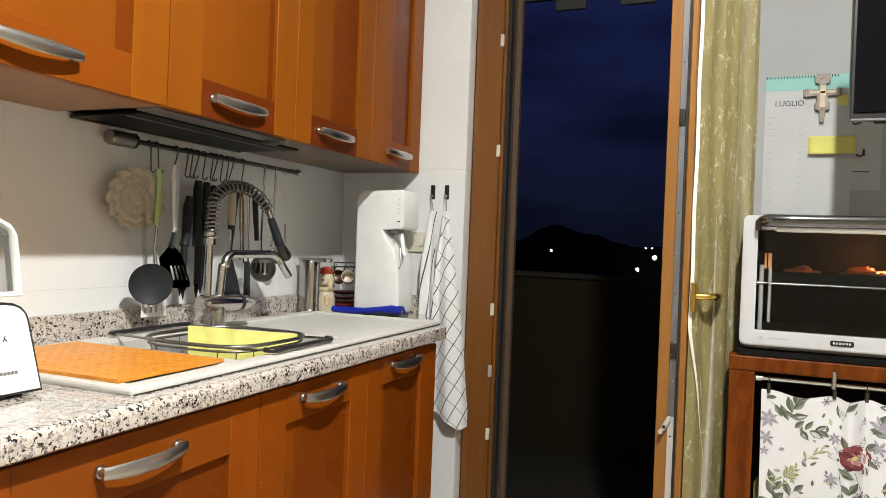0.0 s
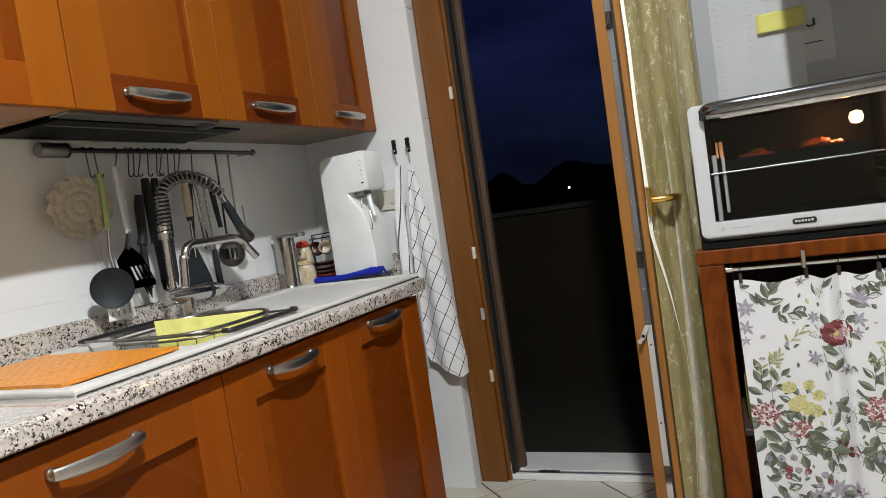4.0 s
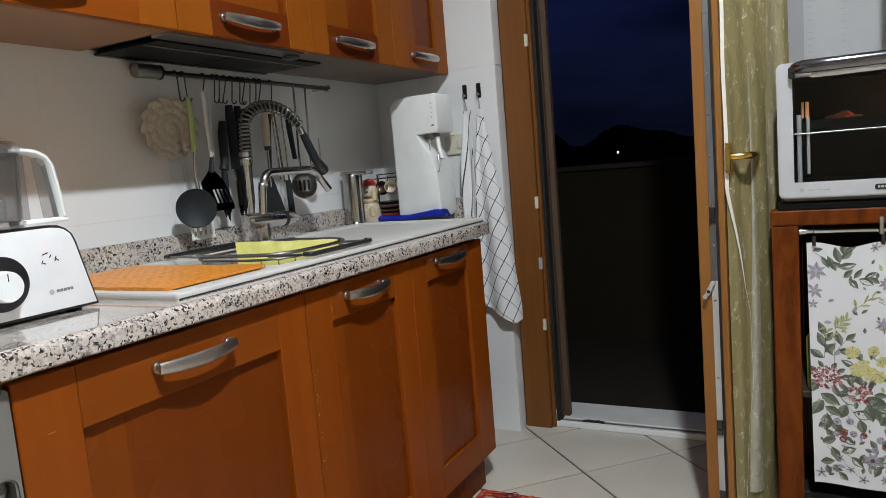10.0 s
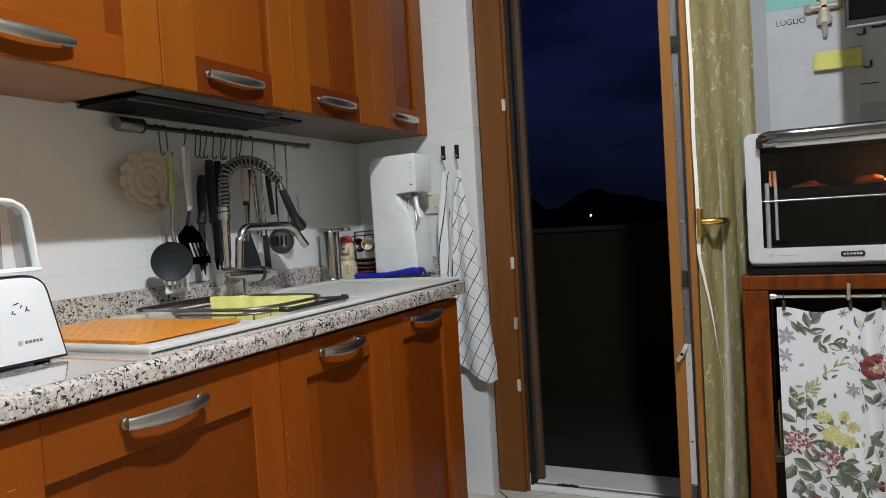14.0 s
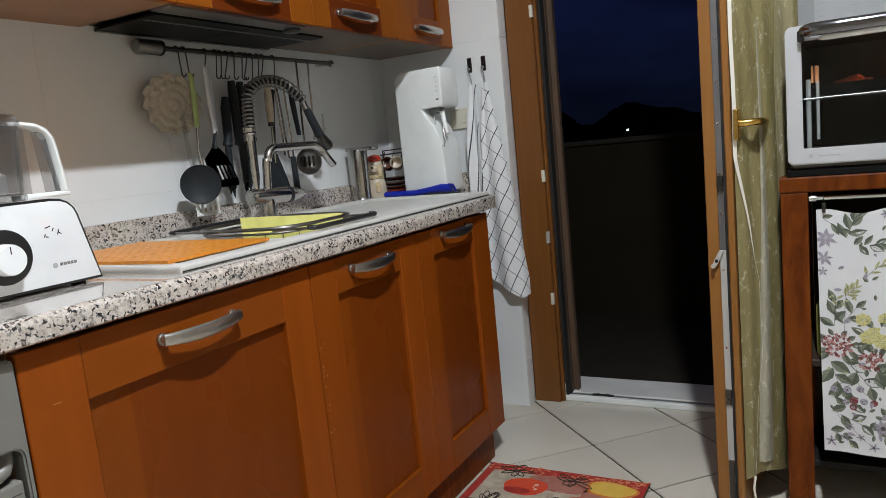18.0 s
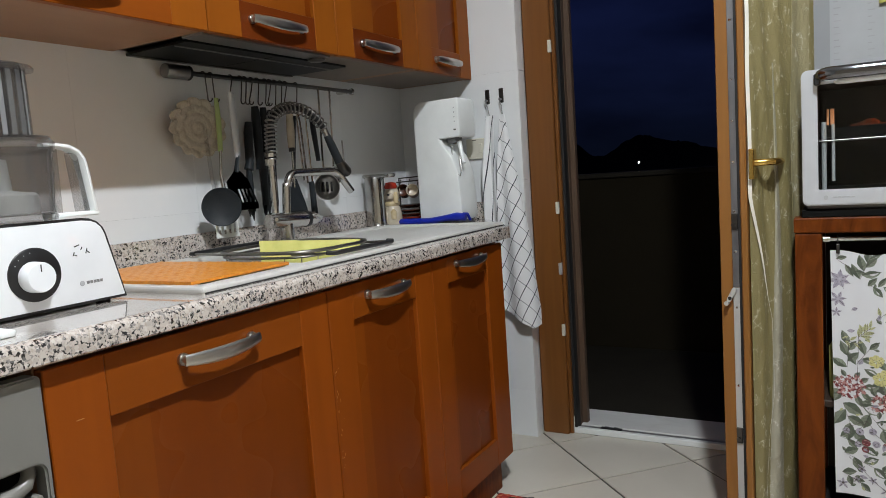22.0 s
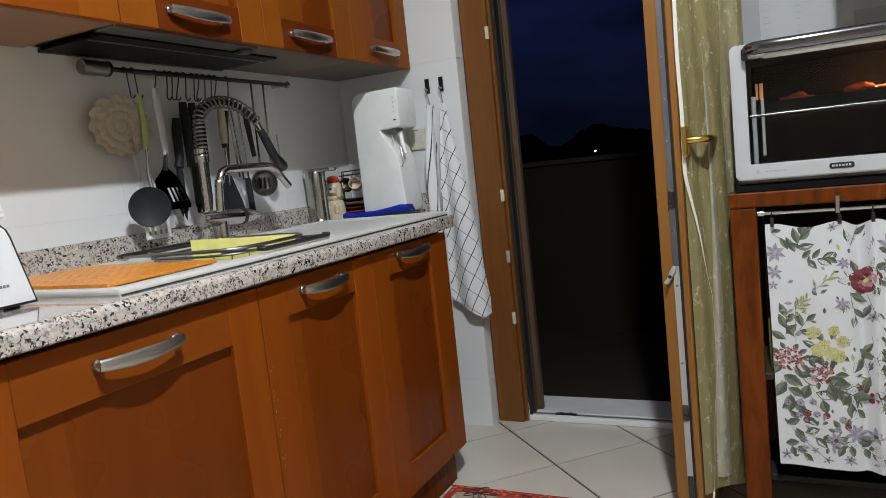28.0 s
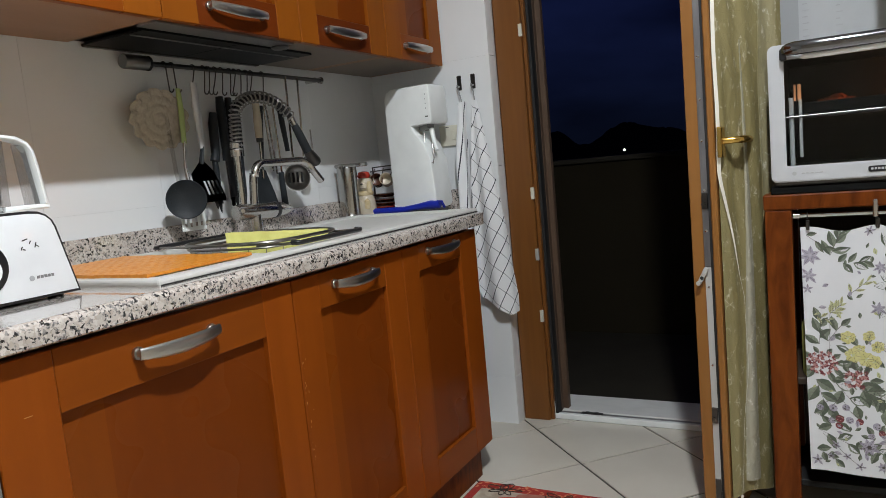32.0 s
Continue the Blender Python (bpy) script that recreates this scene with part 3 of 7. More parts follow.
tagged(solo("ceiling", bx(-1.46, 2.6, -2.3, 2.72, HC, HC + 0.1, 0), PLASTER, (0, 0, HC), "white plastered ceiling", "ceiling", kind="structure"))
wall_west = solo("wall_west", bx(-1.46, WX - 0.006, -2.3, 2.72, 0, HC, 0), GROUT_W, (WX, 0, 0), "wall of white glazed tiles behind the worktop", "wall", kind="structure")
wall_north = solo("wall_north", join(bx(WX - 0.006, -0.832, NY + 0.006, 2.72, 0, HC, 0), bx(-0.832, 0.10, NY, 2.72, 2.2, HC, 0)),
                  PLASTER, (0, NY, 0), "white wall with the terrace door in it", "wall", kind="structure")
solo("wall_north_east", bx(0.10, 2.5, NY, 2.72, 0, HC, 0), GREYWALL, (0.1, NY, 0), "pale grey painted wall behind the table oven", "wall", kind="structure")
solo("wall_east", bx(2.5, 2.6, -2.3, 2.72, 0, HC, 0), WALLBACK, (2.5, 0, 0), "plain pale unseen wall, placed to bounce warm light", "wall", kind="structure")
solo("wall_south", bx(WX - 0.006, 2.5, -2.3, -2.2, 0, HC, 0), WALLBACK, (0, -2.2, 0), "plain pale unseen wall, placed to bounce warm light", "wall", kind="structure")
floor = solo("floor", bx(-1.46, 2.6, -2.3, 2.64, -0.12, FZ - 0.004, 0), GROUT_F, (0, 0, 0), "cream ceramic floor tiles laid diagonally with dark joints", "floor", kind="structure")

# worktop: rounded front strip, pieces round the sink bowls, end cut back towards the door wall
front_edge = [(-0.842, 0.823), (-0.734, 0.823), (-0.7308, 0.826), (-0.7305, 0.846)] + [(-0.7445 + 0.014 * math.cos(radians(a)), 0.846 + 0.014 * math.sin(radians(a))) for a in range(9, 90, 9)] + [(-0.7445, CT), (-0.842, CT)]
top_end = [(-0.842, 2.06), (-0.734, 2.06), (-0.734, 2.165), (-0.738, 2.185), (-0.752, 2.20), (-0.985, NY - 0.001), (WX + 0.001, NY - 0.001), (WX + 0.001, 1.695), (-0.842, 1.695)]
worktop = thing("worktop", (-1.0, 1.0, 0.82), "speckled cream, grey and black polished granite worktop", "worktop")
part("slab", join(prism(front_edge, "y", 0.03, 2.06), prism(top_end, "z", 0.823, CT), bx(WX + 0.001, -0.842, 0.03, 1.02, 0.823, CT, 0),
                  bx(WX + 0.001, -1.24, 1.02, 1.695, 0.823, CT, 0), bx(-1.24, -0.842, 1.222, 1.264, 0.823, CT, 0)), GRANITE, worktop)
part("upstand", join(bx(WX + 0.001, WX + 0.021, 0.03, NY - 0.021, CT, 0.926, 0.002), bx(WX + 0.001, -0.985, NY - 0.021, NY - 0.001, CT, 0.926, 0.002)), GRANITE, worktop)


# ---- fitted units ----
def handle(y0, y1, x, z, parent, drop=-0.004):
    n = 14
    pts = [(x + 0.016 + 0.011 * math.sin(math.pi * k / n) ** 0.7, y0 + (y1 - y0) * k / n, z + drop * math.sin(math.pi * k / n)) for k in range(n + 1)]
    rad = [0.0042 + 0.0016 * math.sin(math.pi * k / n) for k in range(n + 1)]
    bar = tube(pts, rad, 12, flat=2.25)
    feet = [tube([(x, y, z), (x + 0.006, y, z), (x + 0.0061, y, z), (x + 0.019, y, z)], [0.0105, 0.0105, 0.0075, 0.0085], 14) for y in (y0 + 0.007, y1 - 0.007)]
    return part("handle", join(bar, *feet), NICKEL, parent, "bowed satin nickel handle", smooth=True)


def framed_door(parent, y0, y1, z0, z1, x, hy, hz, rail_low=None, left=0.088, right=0.088, pale=0.085, rail_top=None, upright=CHERRY_V, leaf=CHERRY_L):
    """A framed cherry door; its panel is recessed, paler along the left and darker beyond."""
    y0, y1, r = y0 + 0.0015, y1 - 0.0015, 0.085
    rt = rail_top or r
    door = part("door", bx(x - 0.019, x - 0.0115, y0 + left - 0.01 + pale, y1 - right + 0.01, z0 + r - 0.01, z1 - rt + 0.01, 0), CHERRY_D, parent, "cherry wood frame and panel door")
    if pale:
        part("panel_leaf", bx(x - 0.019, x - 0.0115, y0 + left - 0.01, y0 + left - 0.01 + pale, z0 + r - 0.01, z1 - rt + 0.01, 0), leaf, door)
    part("stile", bx(x - 0.02, x, y0, y0 + left, z0, z1, 0.0018), upright, door)
    part("stile", bx(x - 0.02, x, y1 - right, y1, z0, z1, 0.0018), upright, door)
    part("rail", bx(x - 0.0198, x - 0.0003, y0 + left, y1 - right, z1 - rt, z1, 0.0012), CHERRY_H, door)
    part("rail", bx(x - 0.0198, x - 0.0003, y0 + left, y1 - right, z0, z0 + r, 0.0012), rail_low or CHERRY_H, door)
    handle(hy[0], hy[1], x, hz, door)
    return door


# from, to, ends and height of the handle, upper rail, left and right stile, width of the panel's paler side
BASE = ((0.636, 1.254, 0.862, 1.032, 0.768, 0.095, 0.094, 0.087, 0.085), (1.254, 1.697, 1.389, 1.559, 0.780, 0.079, 0.087, 0.086, 0.06), (1.697, 2.145, 1.823, 1.998, 0.789, 0.071, 0.083, 0.112, 0.04))
for a, b, h0, h1, hz, rt, sl, sr, pl in BASE:
    unit = thing("base_cabinet", (-1.05, (a + b) / 2, 0.0), "glossy cherry wood base cabinet under the granite worktop", "cabinet", "base cabinets")
    part("body", join(bx(WX + 0.002, XF - 0.021, a + 0.001, a + 0.019, 0.118, 0.821, 0.001), bx(WX + 0.002, XF - 0.021, b - 0.019, b - 0.001, 0.118, 0.821, 0.001),
                      bx(WX + 0.002, XF - 0.021, a + 0.019, b - 0.019, 0.118, 0.136, 0.0), bx(WX + 0.002, WX + 0.01, a + 0.019, b - 0.019, 0.136, 0.821, 0.0),
                      bx(XF - 0.06, XF - 0.021, a + 0.019, b - 0.019, 0.70, 0.76, 0.0)), CARCASS, unit)
    framed_door(unit, a, b, 0.118, 0.812, XF, (h0, h1), hz, left=sl, right=sr, pale=pl, rail_top=rt)
WEAR = plain("bare_worn_wood", (0.44, 0.20, 0.06), 0.7)
rnd = random.Random(3)
second_door = [o for o in bpy.data.objects if o.name.startswith("base_cabinet")][1].children[1]
first_door = [o for o in bpy.data.objects if o.name.startswith("base_cabinet")][0].children[1]
for k in range(22):
    z = 0.66 - 0.24 * rnd.random() ** 0.8
    y, w, h = 1.258 + abs(rnd.gauss(0, 0.006)), rnd.uniform(0.0005, 0.0018), rnd.uniform(0.001, 0.006)
    part("worn_spot", bx(XF - 0.0004, XF + 0.00035, y, y + w, z, z + h, 0), WEAR, second_door)
part("scratch", bx(XF - 0.0004, XF + 0.00035, 0.678, 0.690, 0.7285, 0.7297, 0), WEAR, first_door)
plinth = solo("plinth", join(bx(-0.793, -0.775, 0.636, 2.095, FZ, 0.1165, 0.001), bx(-1.2, -0.793, 2.077, 2.095, FZ, 0.1165, 0.001)), STANDWOOD, (-0.82, 1.4, 0), "dark wooden plinth under the base cabinets", "plinth")

# grey built-in appliance under the worktop
appliance = thing("dishwasher", (-1.05, 0.33, 0.0), "grey enamelled built-in appliance with a recessed grip over its door", "appliance")
part("body", bx(WX + 0.004, XF - 0.06, 0.04, 0.626, 0.1, 0.815, 0.004), CARCASS_DARK, appliance, "dark body")
ring_o = round_poly(0.04, 0.6335, 0.115, 0.809, 0.008, 6)
ring_i = round_poly(0.052, 0.6245, 0.125, 0.690, 0.013, 6)
part("front", turned(ring_plate(ring_o, ring_i, -XF - 0.004, -XF + 0.022), Matrix.Rotation(radians(90), 4, "Z")), GREY_E, appliance, "grey enamel front frame", smooth=True)
part("recess", bx(XF - 0.059, XF - 0.05, 0.05, 0.626, 0.62, 0.70, 0.001), OVENBLACK, appliance, "dark grip recess")
part("grip", tube([(XF - 0.012, 0.07, 0.656), (XF - 0.012, 0.54, 0.656), (XF - 0.012, 0.588, 0.6575), (XF - 0.014, 0.605, 0.663), (XF - 0.018, 0.613, 0.674), (XF - 0.024, 0.6155, 0.688)], [0.0105, 0.0105, 0.0105, 0.010, 0.0095, 0.009], 16), GREY_E, appliance, "rounded grey grip bar", smooth=True)
adoor = part("door", bx(XF - 0.04, XF - 0.004, 0.054, 0.6225, 0.128, 0.6445, 0.003, 2), GREY_E, appliance, "grey door panel")
part("groove", bx(XF - 0.0045, XF - 0.0036, 0.06, 0.618, 0.6275, 0.6288, 0.0002), RUBBER, adoor)

UPPER = ((0.636, 1.248, 0.836, 1.024), (1.248, 1.712, 1.377, 1.566), (1.712, 2.15, 1.822, 2.006), (2.15, 2.533, 2.256, 2.428))
for k, (a, b, h0, h1) in enumerate(UPPER):
    unit = thing("wall_cabinet", (-1.17, (a + b) / 2, 1.37), "glossy cherry wood wall cabinet with framed door" + (" above the hood" if k == 1 else ""), "cabinet", "wall cabinets")
    low = 1.392 if k == 1 else 1.372
    part("body", join(bx(WX + 0.002, XU - 0.021, a + 0.001, a + 0.019, low, 2.09, 0.001), bx(WX + 0.002, XU - 0.021, b - 0.019, b - 0.001, low, 2.09, 0.001), bx(WX + 0.002, XU - 0.021, a + 0.019, b - 0.019, 2.072, 2.09, 0)), CARCASS, unit)
    if k != 1:
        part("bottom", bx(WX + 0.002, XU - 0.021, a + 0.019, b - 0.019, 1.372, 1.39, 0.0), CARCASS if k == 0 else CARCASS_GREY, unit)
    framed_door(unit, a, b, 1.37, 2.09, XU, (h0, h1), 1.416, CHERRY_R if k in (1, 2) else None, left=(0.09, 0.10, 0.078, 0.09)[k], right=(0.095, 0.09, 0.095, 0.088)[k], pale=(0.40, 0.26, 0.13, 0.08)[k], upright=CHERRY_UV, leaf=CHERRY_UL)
    unit.location.z += 0.014

hood = thing("cooker_hood", (-1.17, 1.48, 1.36), "dark metal cooker hood set flush under the wall cabinets", "cooker hood")
part("housing", join(bx(WX + 0.004, XU - 0.024, 1.245, 1.70, 1.377, 1.392, 0.002), bx(WX + 0.004, WX + 0.02, 1.28, 1.88, 1.3635, 1.3715, 0.002)), DARKSTEEL, hood)
part("visor", bx(XU - 0.085, XU - 0.022, 1.2475, 1.705, 1.3665, 1.376, 0.002, 2), MIDSTEEL, hood, "smooth grey steel front edge")
part("trim_strip", bx(-1.160, -1.1565, 1.28, 1.88, 1.3625, 1.366, 0.0008), MIDSTEEL, hood, "thin bright steel strip")
for k in range(2):
    part("filter", bx(WX + 0.024, XU - 0.098, 1.275 + k * 0.302, 1.5755 + k * 0.302, 1.3655, 1.3718, 0.0008), OVENBLACK, hood, "dark greasy filter")
part("lamp_cover", lathe([(0.0, 0), (0.020, 0.0), (0.024, 0.003), (0.024, 0.007)], (-1.065, 1.685, 1.3565), 20), DARKSTEEL, hood, "round steel lamp cover", smooth=True)
hood.location.z += 0.014

# ---- sink ----
sink = thing("sink", (-1.04, 1.6, CT), "pale grey composite inset sink with drainboard", "sink")
SX0, SX1, SY0, SY1 = -1.275, -0.777, 0.95, 2.232
RIMZ = CT + 0.012
part("rim", join(bx(SX0, SX1, SY0, SY0 + 0.035, CT - 0.002, RIMZ, 0.005, 2), bx(SX0, SX1, SY1 - 0.025, SY1, CT - 0.002, RIMZ, 0.005, 2), bx(SX1 - 0.045, SX1, SY0 + 0.03, SY1 - 0.02, CT - 0.002, RIMZ - 0.0006, 0.005, 2),
                 bx(SX0, SX0 + 0.045, SY0 + 0.03, SY1 - 0.02, CT - 0.002, RIMZ - 0.0006, 0.005, 2), bx(SX0 + 0.04, SX1 - 0.04, 1.215, 1.272, CT - 0.002, RIMZ - 0.001, 0.005, 2), bx(SX0 + 0.04, SX1 - 0.04, 1.685, 1.72, CT - 0.002, RIMZ - 0.001, 0.005, 2)), SINK, sink)
for name, y0, y1, dep in (("small_bowl", 1.012, 1.222, 0.12), ("bowl", 1.264, 1.692, 0.17)):
    x0, x1 = SX0 + 0.04, SX1 - 0.042
    part(name, join(bx(x0, x1, y0, y1, CT - dep - 0.01, CT - dep, 0.002), bx(x0, x0 + 0.008, y0, y1, CT - dep, CT + 0.004, 0.002), bx(x1 - 0.008, x1, y0, y1, CT - dep, CT + 0.004, 0.002),
                    bx(x0 + 0.008, x1 - 0.008, y0, y0 + 0.008, CT - dep, CT + 0.004, 0.002), bx(x0 + 0.008, x1 - 0.008, y1 - 0.008, y1, CT - dep, CT + 0.004, 0.002)), SINK, sink)
part("drainboard", bx(SX0 + 0.04, SX1 - 0.04, 1.715, SY1 - 0.02, CT - 0.001, CT + 0.0035, 0.002), SINK, sink)
part("seal", bx(SX1 - 0.004, SX1 + 0.001, SY0 + 0.004, SY1 - 0.004, CT - 0.0005, CT + 0.0022, 0.0), RUBBER, sink, "dark sealing joint")
part("drain", lathe([(0.0, 0.002), (0.02, 0.002), (0.022, 0.004), (0.038, 0.003), (0.04, 0.0)], (-1.04, 1.48, CT - 0.1695), 24), CHROME, sink, "chrome drain", smooth=True)

# orange mat on the small bowl
def mat_top(s, t):
    x, y = -1.222 + 0.396 * s, 0.968 + 0.262 * t
    stud = max(0, math.sin(math.pi * x / 0.013) * math.sin(math.pi * y / 0.013)) ** 0.6
    return Vector((x, y, CT + 0.0180 + 0.0009 * stud * min(1, 12 * s, 12 - 12 * s, 12 * t, 12 - 12 * t) + 0.0012 * abs(noise.noise(Vector((x * 75, y * 75, 0)))) + 0.0010 * noise.noise(Vector((x * 24, y * 24, 3)))))
orange_mat = solo("draining_mat", sheet(mat_top, 150, 100, 0.006), ORANGE, (-1.03, 1.17, CT), "bumpy orange plastic board lying over the small sink bowl", "board", smooth=True)

# steel dish basket with sliding arms
rack = thing("dish_basket", (-1.0, 1.45, CT), "stainless steel mesh basket with black-gripped arms across the sink", "basket")
def oval(cx, cy, ax, ay, z, n=48, p=3.6):
    out = []
    for k in range(n + 1):
        a = 2 * math.pi * k / n
        c, s = math.cos(a), math.sin(a)
        out.append((cx + ax * math.copysign(abs(c) ** (2 / p), c), cy + ay * math.copysign(abs(s) ** (2 / p), s), z))
    return out
BX, BY = -0.990, 1.443
part("rim_wire", tube(oval(BX, BY, 0.150, 0.150, CT + 0.027), 0.0042, 8), MIDSTEEL, rack, smooth=True)
part("lower_wire", tube(oval(BX, BY, 0.147, 0.147, CT + 0.016), 0.0028, 8), MIDSTEEL, rack, smooth=True)
MESHSTEEL = glass_mat("fine_steel_mesh", (0.74, 0.74, 0.74), 0.5, 1.25)
def basket_wall(s, t):
    a = 2 * math.pi * s
    c, q = math.cos(a), math.sin(a)
    k = 1 - 0.16 * t
    return Vector((BX + 0.145 * k * math.copysign(abs(c) ** 0.56, c), BY + 0.145 * k * math.copysign(abs(q) ** 0.56, q), CT + 0.018 - 0.10 * t))
part("mesh_wall", sheet(basket_wall, 48, 6), MESHSTEEL, rack, "fine steel mesh wall", smooth=True)
for k in range(16):
    part("upright_wire", tube([basket_wall(k / 16, t / 4) for t in range(5)], 0.0013, 6), MIDSTEEL, rack)
for x0, x1 in ((-1.13, -1.256), (-0.88, -0.796)):
    e = 0.02 if x1 > x0 else -0.02
    for y in (1.347, 1.592):
        part("arm", tube([(x0 - 2 * e, y, CT + 0.017), (x1 - e * 0.8, y, CT + 0.021)], 0.0028, 8), MIDSTEEL, rack, smooth=True)
    part("grip", tube([(x1 - e, 1.347, CT + 0.022), (x1 - e * 0.2, 1.348, CT + 0.0215), (x1, 1.357, CT + 0.021), (x1, 1.582, CT + 0.021), (x1 - e * 0.2, 1.591, CT + 0.0215), (x1 - e, 1.592, CT + 0.022)], 0.0056, 10), BLACK_P, rack, "black plastic grip", smooth=True)

def yellow_fn(s, t):
    """A cloth hung over the far side of the basket, its lower half lying in the bottom."""
    x, y, z = -1.112 + 0.240 * s, 1.447 + 0.106 * s, 0.041 - 0.011 * s
    wave = 0.005 * math.sin(9 * s + 2.2 * t) + 0.0025 * math.sin(23 * s - 3 * t)
    drop, lie = min(1, t / 0.55), max(0, (t - 0.55) / 0.45)
    return Vector((x + wave + 0.016 * drop + 0.035 * lie * (0.5 - s), y - 0.016 * drop - 0.115 * lie + wave, CT + z - 0.108 * drop - 0.004 * lie + 0.004 * math.sin(8 * s) * lie))
solo("dish_cloth", sheet(yellow_fn, 60, 18, 0.0025), YELLOW, (-1.05, 1.48, CT), "yellow microfibre cloth draped inside the basket rim", "cloth", smooth=True)

# ---- tap with a spring hose ----
FX = -1.17
tap = thing("kitchen_tap", (FX, 1.622, CT), "brushed steel kitchen tap with a swivel spout and a spring hose", "tap")
part("base", join(lathe([(0.026, 0.0), (0.026, 0.006), (0.021, 0.010), (0.0195, 0.068)], (FX, 1.622, CT + 0.012), 24)), STEEL, tap, smooth=True)
part("mixer_body", tube([(FX, 1.552, 0.944), (FX, 1.56, 0.944), (FX, 1.70, 0.938), (FX, 1.702, 0.938)], [0.019, 0.022, 0.022, 0.019], 20), STEEL, tap, smooth=True)
part("collar", tube([(FX, 1.70, 0.938), (FX, 1.712, 0.938)], 0.0235, 20), BLACK_P, tap, "black ring", smooth=True)
part("knob", tube([(FX, 1.712, 0.938), (FX, 1.74, 0.937), (FX, 1.775, 0.936)], [0.021, 0.019, 0.0085], 18), STEEL, tap, smooth=True)
part("lever", tube([(FX + 0.005, 1.57, 0.944), (FX + 0.03, 1.545, 0.948), (FX + 0.06, 1.517, 0.95)], [0.008, 0.0075, 0.005], 12), STEEL, tap, smooth=True)
spout = [(FX, 1.624, 0.945)] + [(FX, 1.625 + 0.001 * k, 0.95 + 0.009 * k) for k in range(1, 11)] + [(FX + 0.003, 1.64 + 0.032 * (1 - math.cos(a)), 1.04 + 0.032 * math.sin(a)) for a in (radians(15 * k) for k in range(7))]
spout += [(FX + 0.006, 1.70, 1.072), (FX + 0.012, 1.82, 1.073)] + [(FX + 0.012 + 0.004 * k, 1.82 + 0.04 * math.sin(radians(15 * k)), 1.033 + 0.04 * math.cos(radians(15 * k))) for k in range(1, 6)] + [(FX + 0.034, 1.893, 1.008)]
part("spout", tube(spout, 0.0115, 16), STEEL, tap, smooth=True)
part("riser", tube([(FX - 0.012, 1.594, 0.95), (FX - 0.012, 1.595, 1.10)], 0.0095, 14), STEEL, tap, smooth=True)
part("riser_collar", join(tube([(FX - 0.012, 1.595, 1.095), (FX - 0.012, 1.595, 1.112)], 0.0165, 18), tube([(FX - 0.012, 1.595, 1.118), (FX - 0.012, 1.595, 1.130)], 0.0165, 18)), CHROME, tap, smooth=True)
def hose(k):
    """Middle line of the hose, k from 0 to 1."""
    if k < 0.36:
        q = k / 0.36
        return Vector((FX - 0.012, 1.596 + 0.01 * q, 1.105 + 0.10 * q))
    q = (k - 0.36) / 0.64
    a = math.pi * 0.81 * q
    return Vector((FX - 0.012 + 0.03 * q, 1.606 + 0.106 * (1 - math.cos(a)), 1.205 + 0.064 * math.sin(a) - 0.040 * q * q))
part("hose", tube([hose(k / 40) for k in range(41)], 0.0085, 12), BLACK_P, tap, "black hose", smooth=True)
coil = []
for k in range(26 * 14 + 1):
    q = k / (26 * 14)
    c, d = hose(q), (hose(min(1, q + 0.01)) - hose(max(0, q - 0.01))).normalized()
    s1 = d.cross(Vector((1, 0, 0))).normalized()
    s2 = d.cross(s1)
    a = 2 * math.pi * 26 * q
    coil.append(c + 0.0155 * (math.cos(a) * s1 + math.sin(a) * s2))
part("spring", tube(coil, 0.0025, 6), MIDSTEEL, tap, "coiled steel spring", smooth=True)
e0, e1, e2 = hose(1.0), Vector((FX + 0.026, 1.822, 1.150)), Vector((FX + 0.032, 1.846, 1.098))
part("spray_neck", tube([e0, e0.lerp(e1, 0.5)], [0.011, 0.0095], 14), CHROME, tap, smooth=True)
part("spray_grip", tube([e0.lerp(e1, 0.45), e1, e2], [0.0105, 0.0125, 0.0135], 16), BLACK_N, tap, "black rubber spray grip", smooth=True)
part("spray_head", tube([e2, e2 + Vector((0.002, 0.008, -0.012)), e2 + Vector((0.004, 0.026, -0.030)), e2 + Vector((0.004, 0.032, -0.036))], [0.013, 0.0165, 0.0175, 0.014], 18), DARKSTEEL, tap, smooth=True)
part("spray_lever", tube([(FX + 0.034, 1.862, 1.076), (FX + 0.032, 1.870, 1.10), (FX + 0.032, 1.868, 1.163)], [0.004, 0.0028, 0.0022], 8), MIDSTEEL, tap, smooth=True)


# ---- rail with hooks and kitchen tools ----
RX = -1.296
rail = thing("utensil_rail", (RX, 1.8, 1.336), "steel wall rail with a thick end cap and rows of hooks", "rail")
part("bar", tube([(RX, 1.42, 1.336), (RX, 2.155, 1.336)], 0.0065, 12), DARKSTEEL, rail, smooth=True)
part("end_cap", join(tube([(RX, 1.362, 1.336), (RX, 1.365, 1.336), (RX, 1.432, 1.336)], [0.017, 0.0185, 0.0185], 24)), MIDSTEEL, rail, "thick steel end cap", smooth=True)
part("cap_face", tube([(RX, 1.432, 1.336), (RX, 1.440, 1.336)], 0.019, 24), RUBBER, rail, "dark cap face", smooth=True)
part("end_knob", lathe([(0.0, 0), (0.010, 0.001), (0.012, 0.010), (0.0, 0.016)], (RX, 2.15, 1.336), 16, "y"), STEEL, rail, smooth=True)
for y in (1.39, 2.13):
    part("bracket", tube([(WX, y, 1.336), (RX, y, 1.336)], 0.009, 12), STEEL, rail, smooth=True)
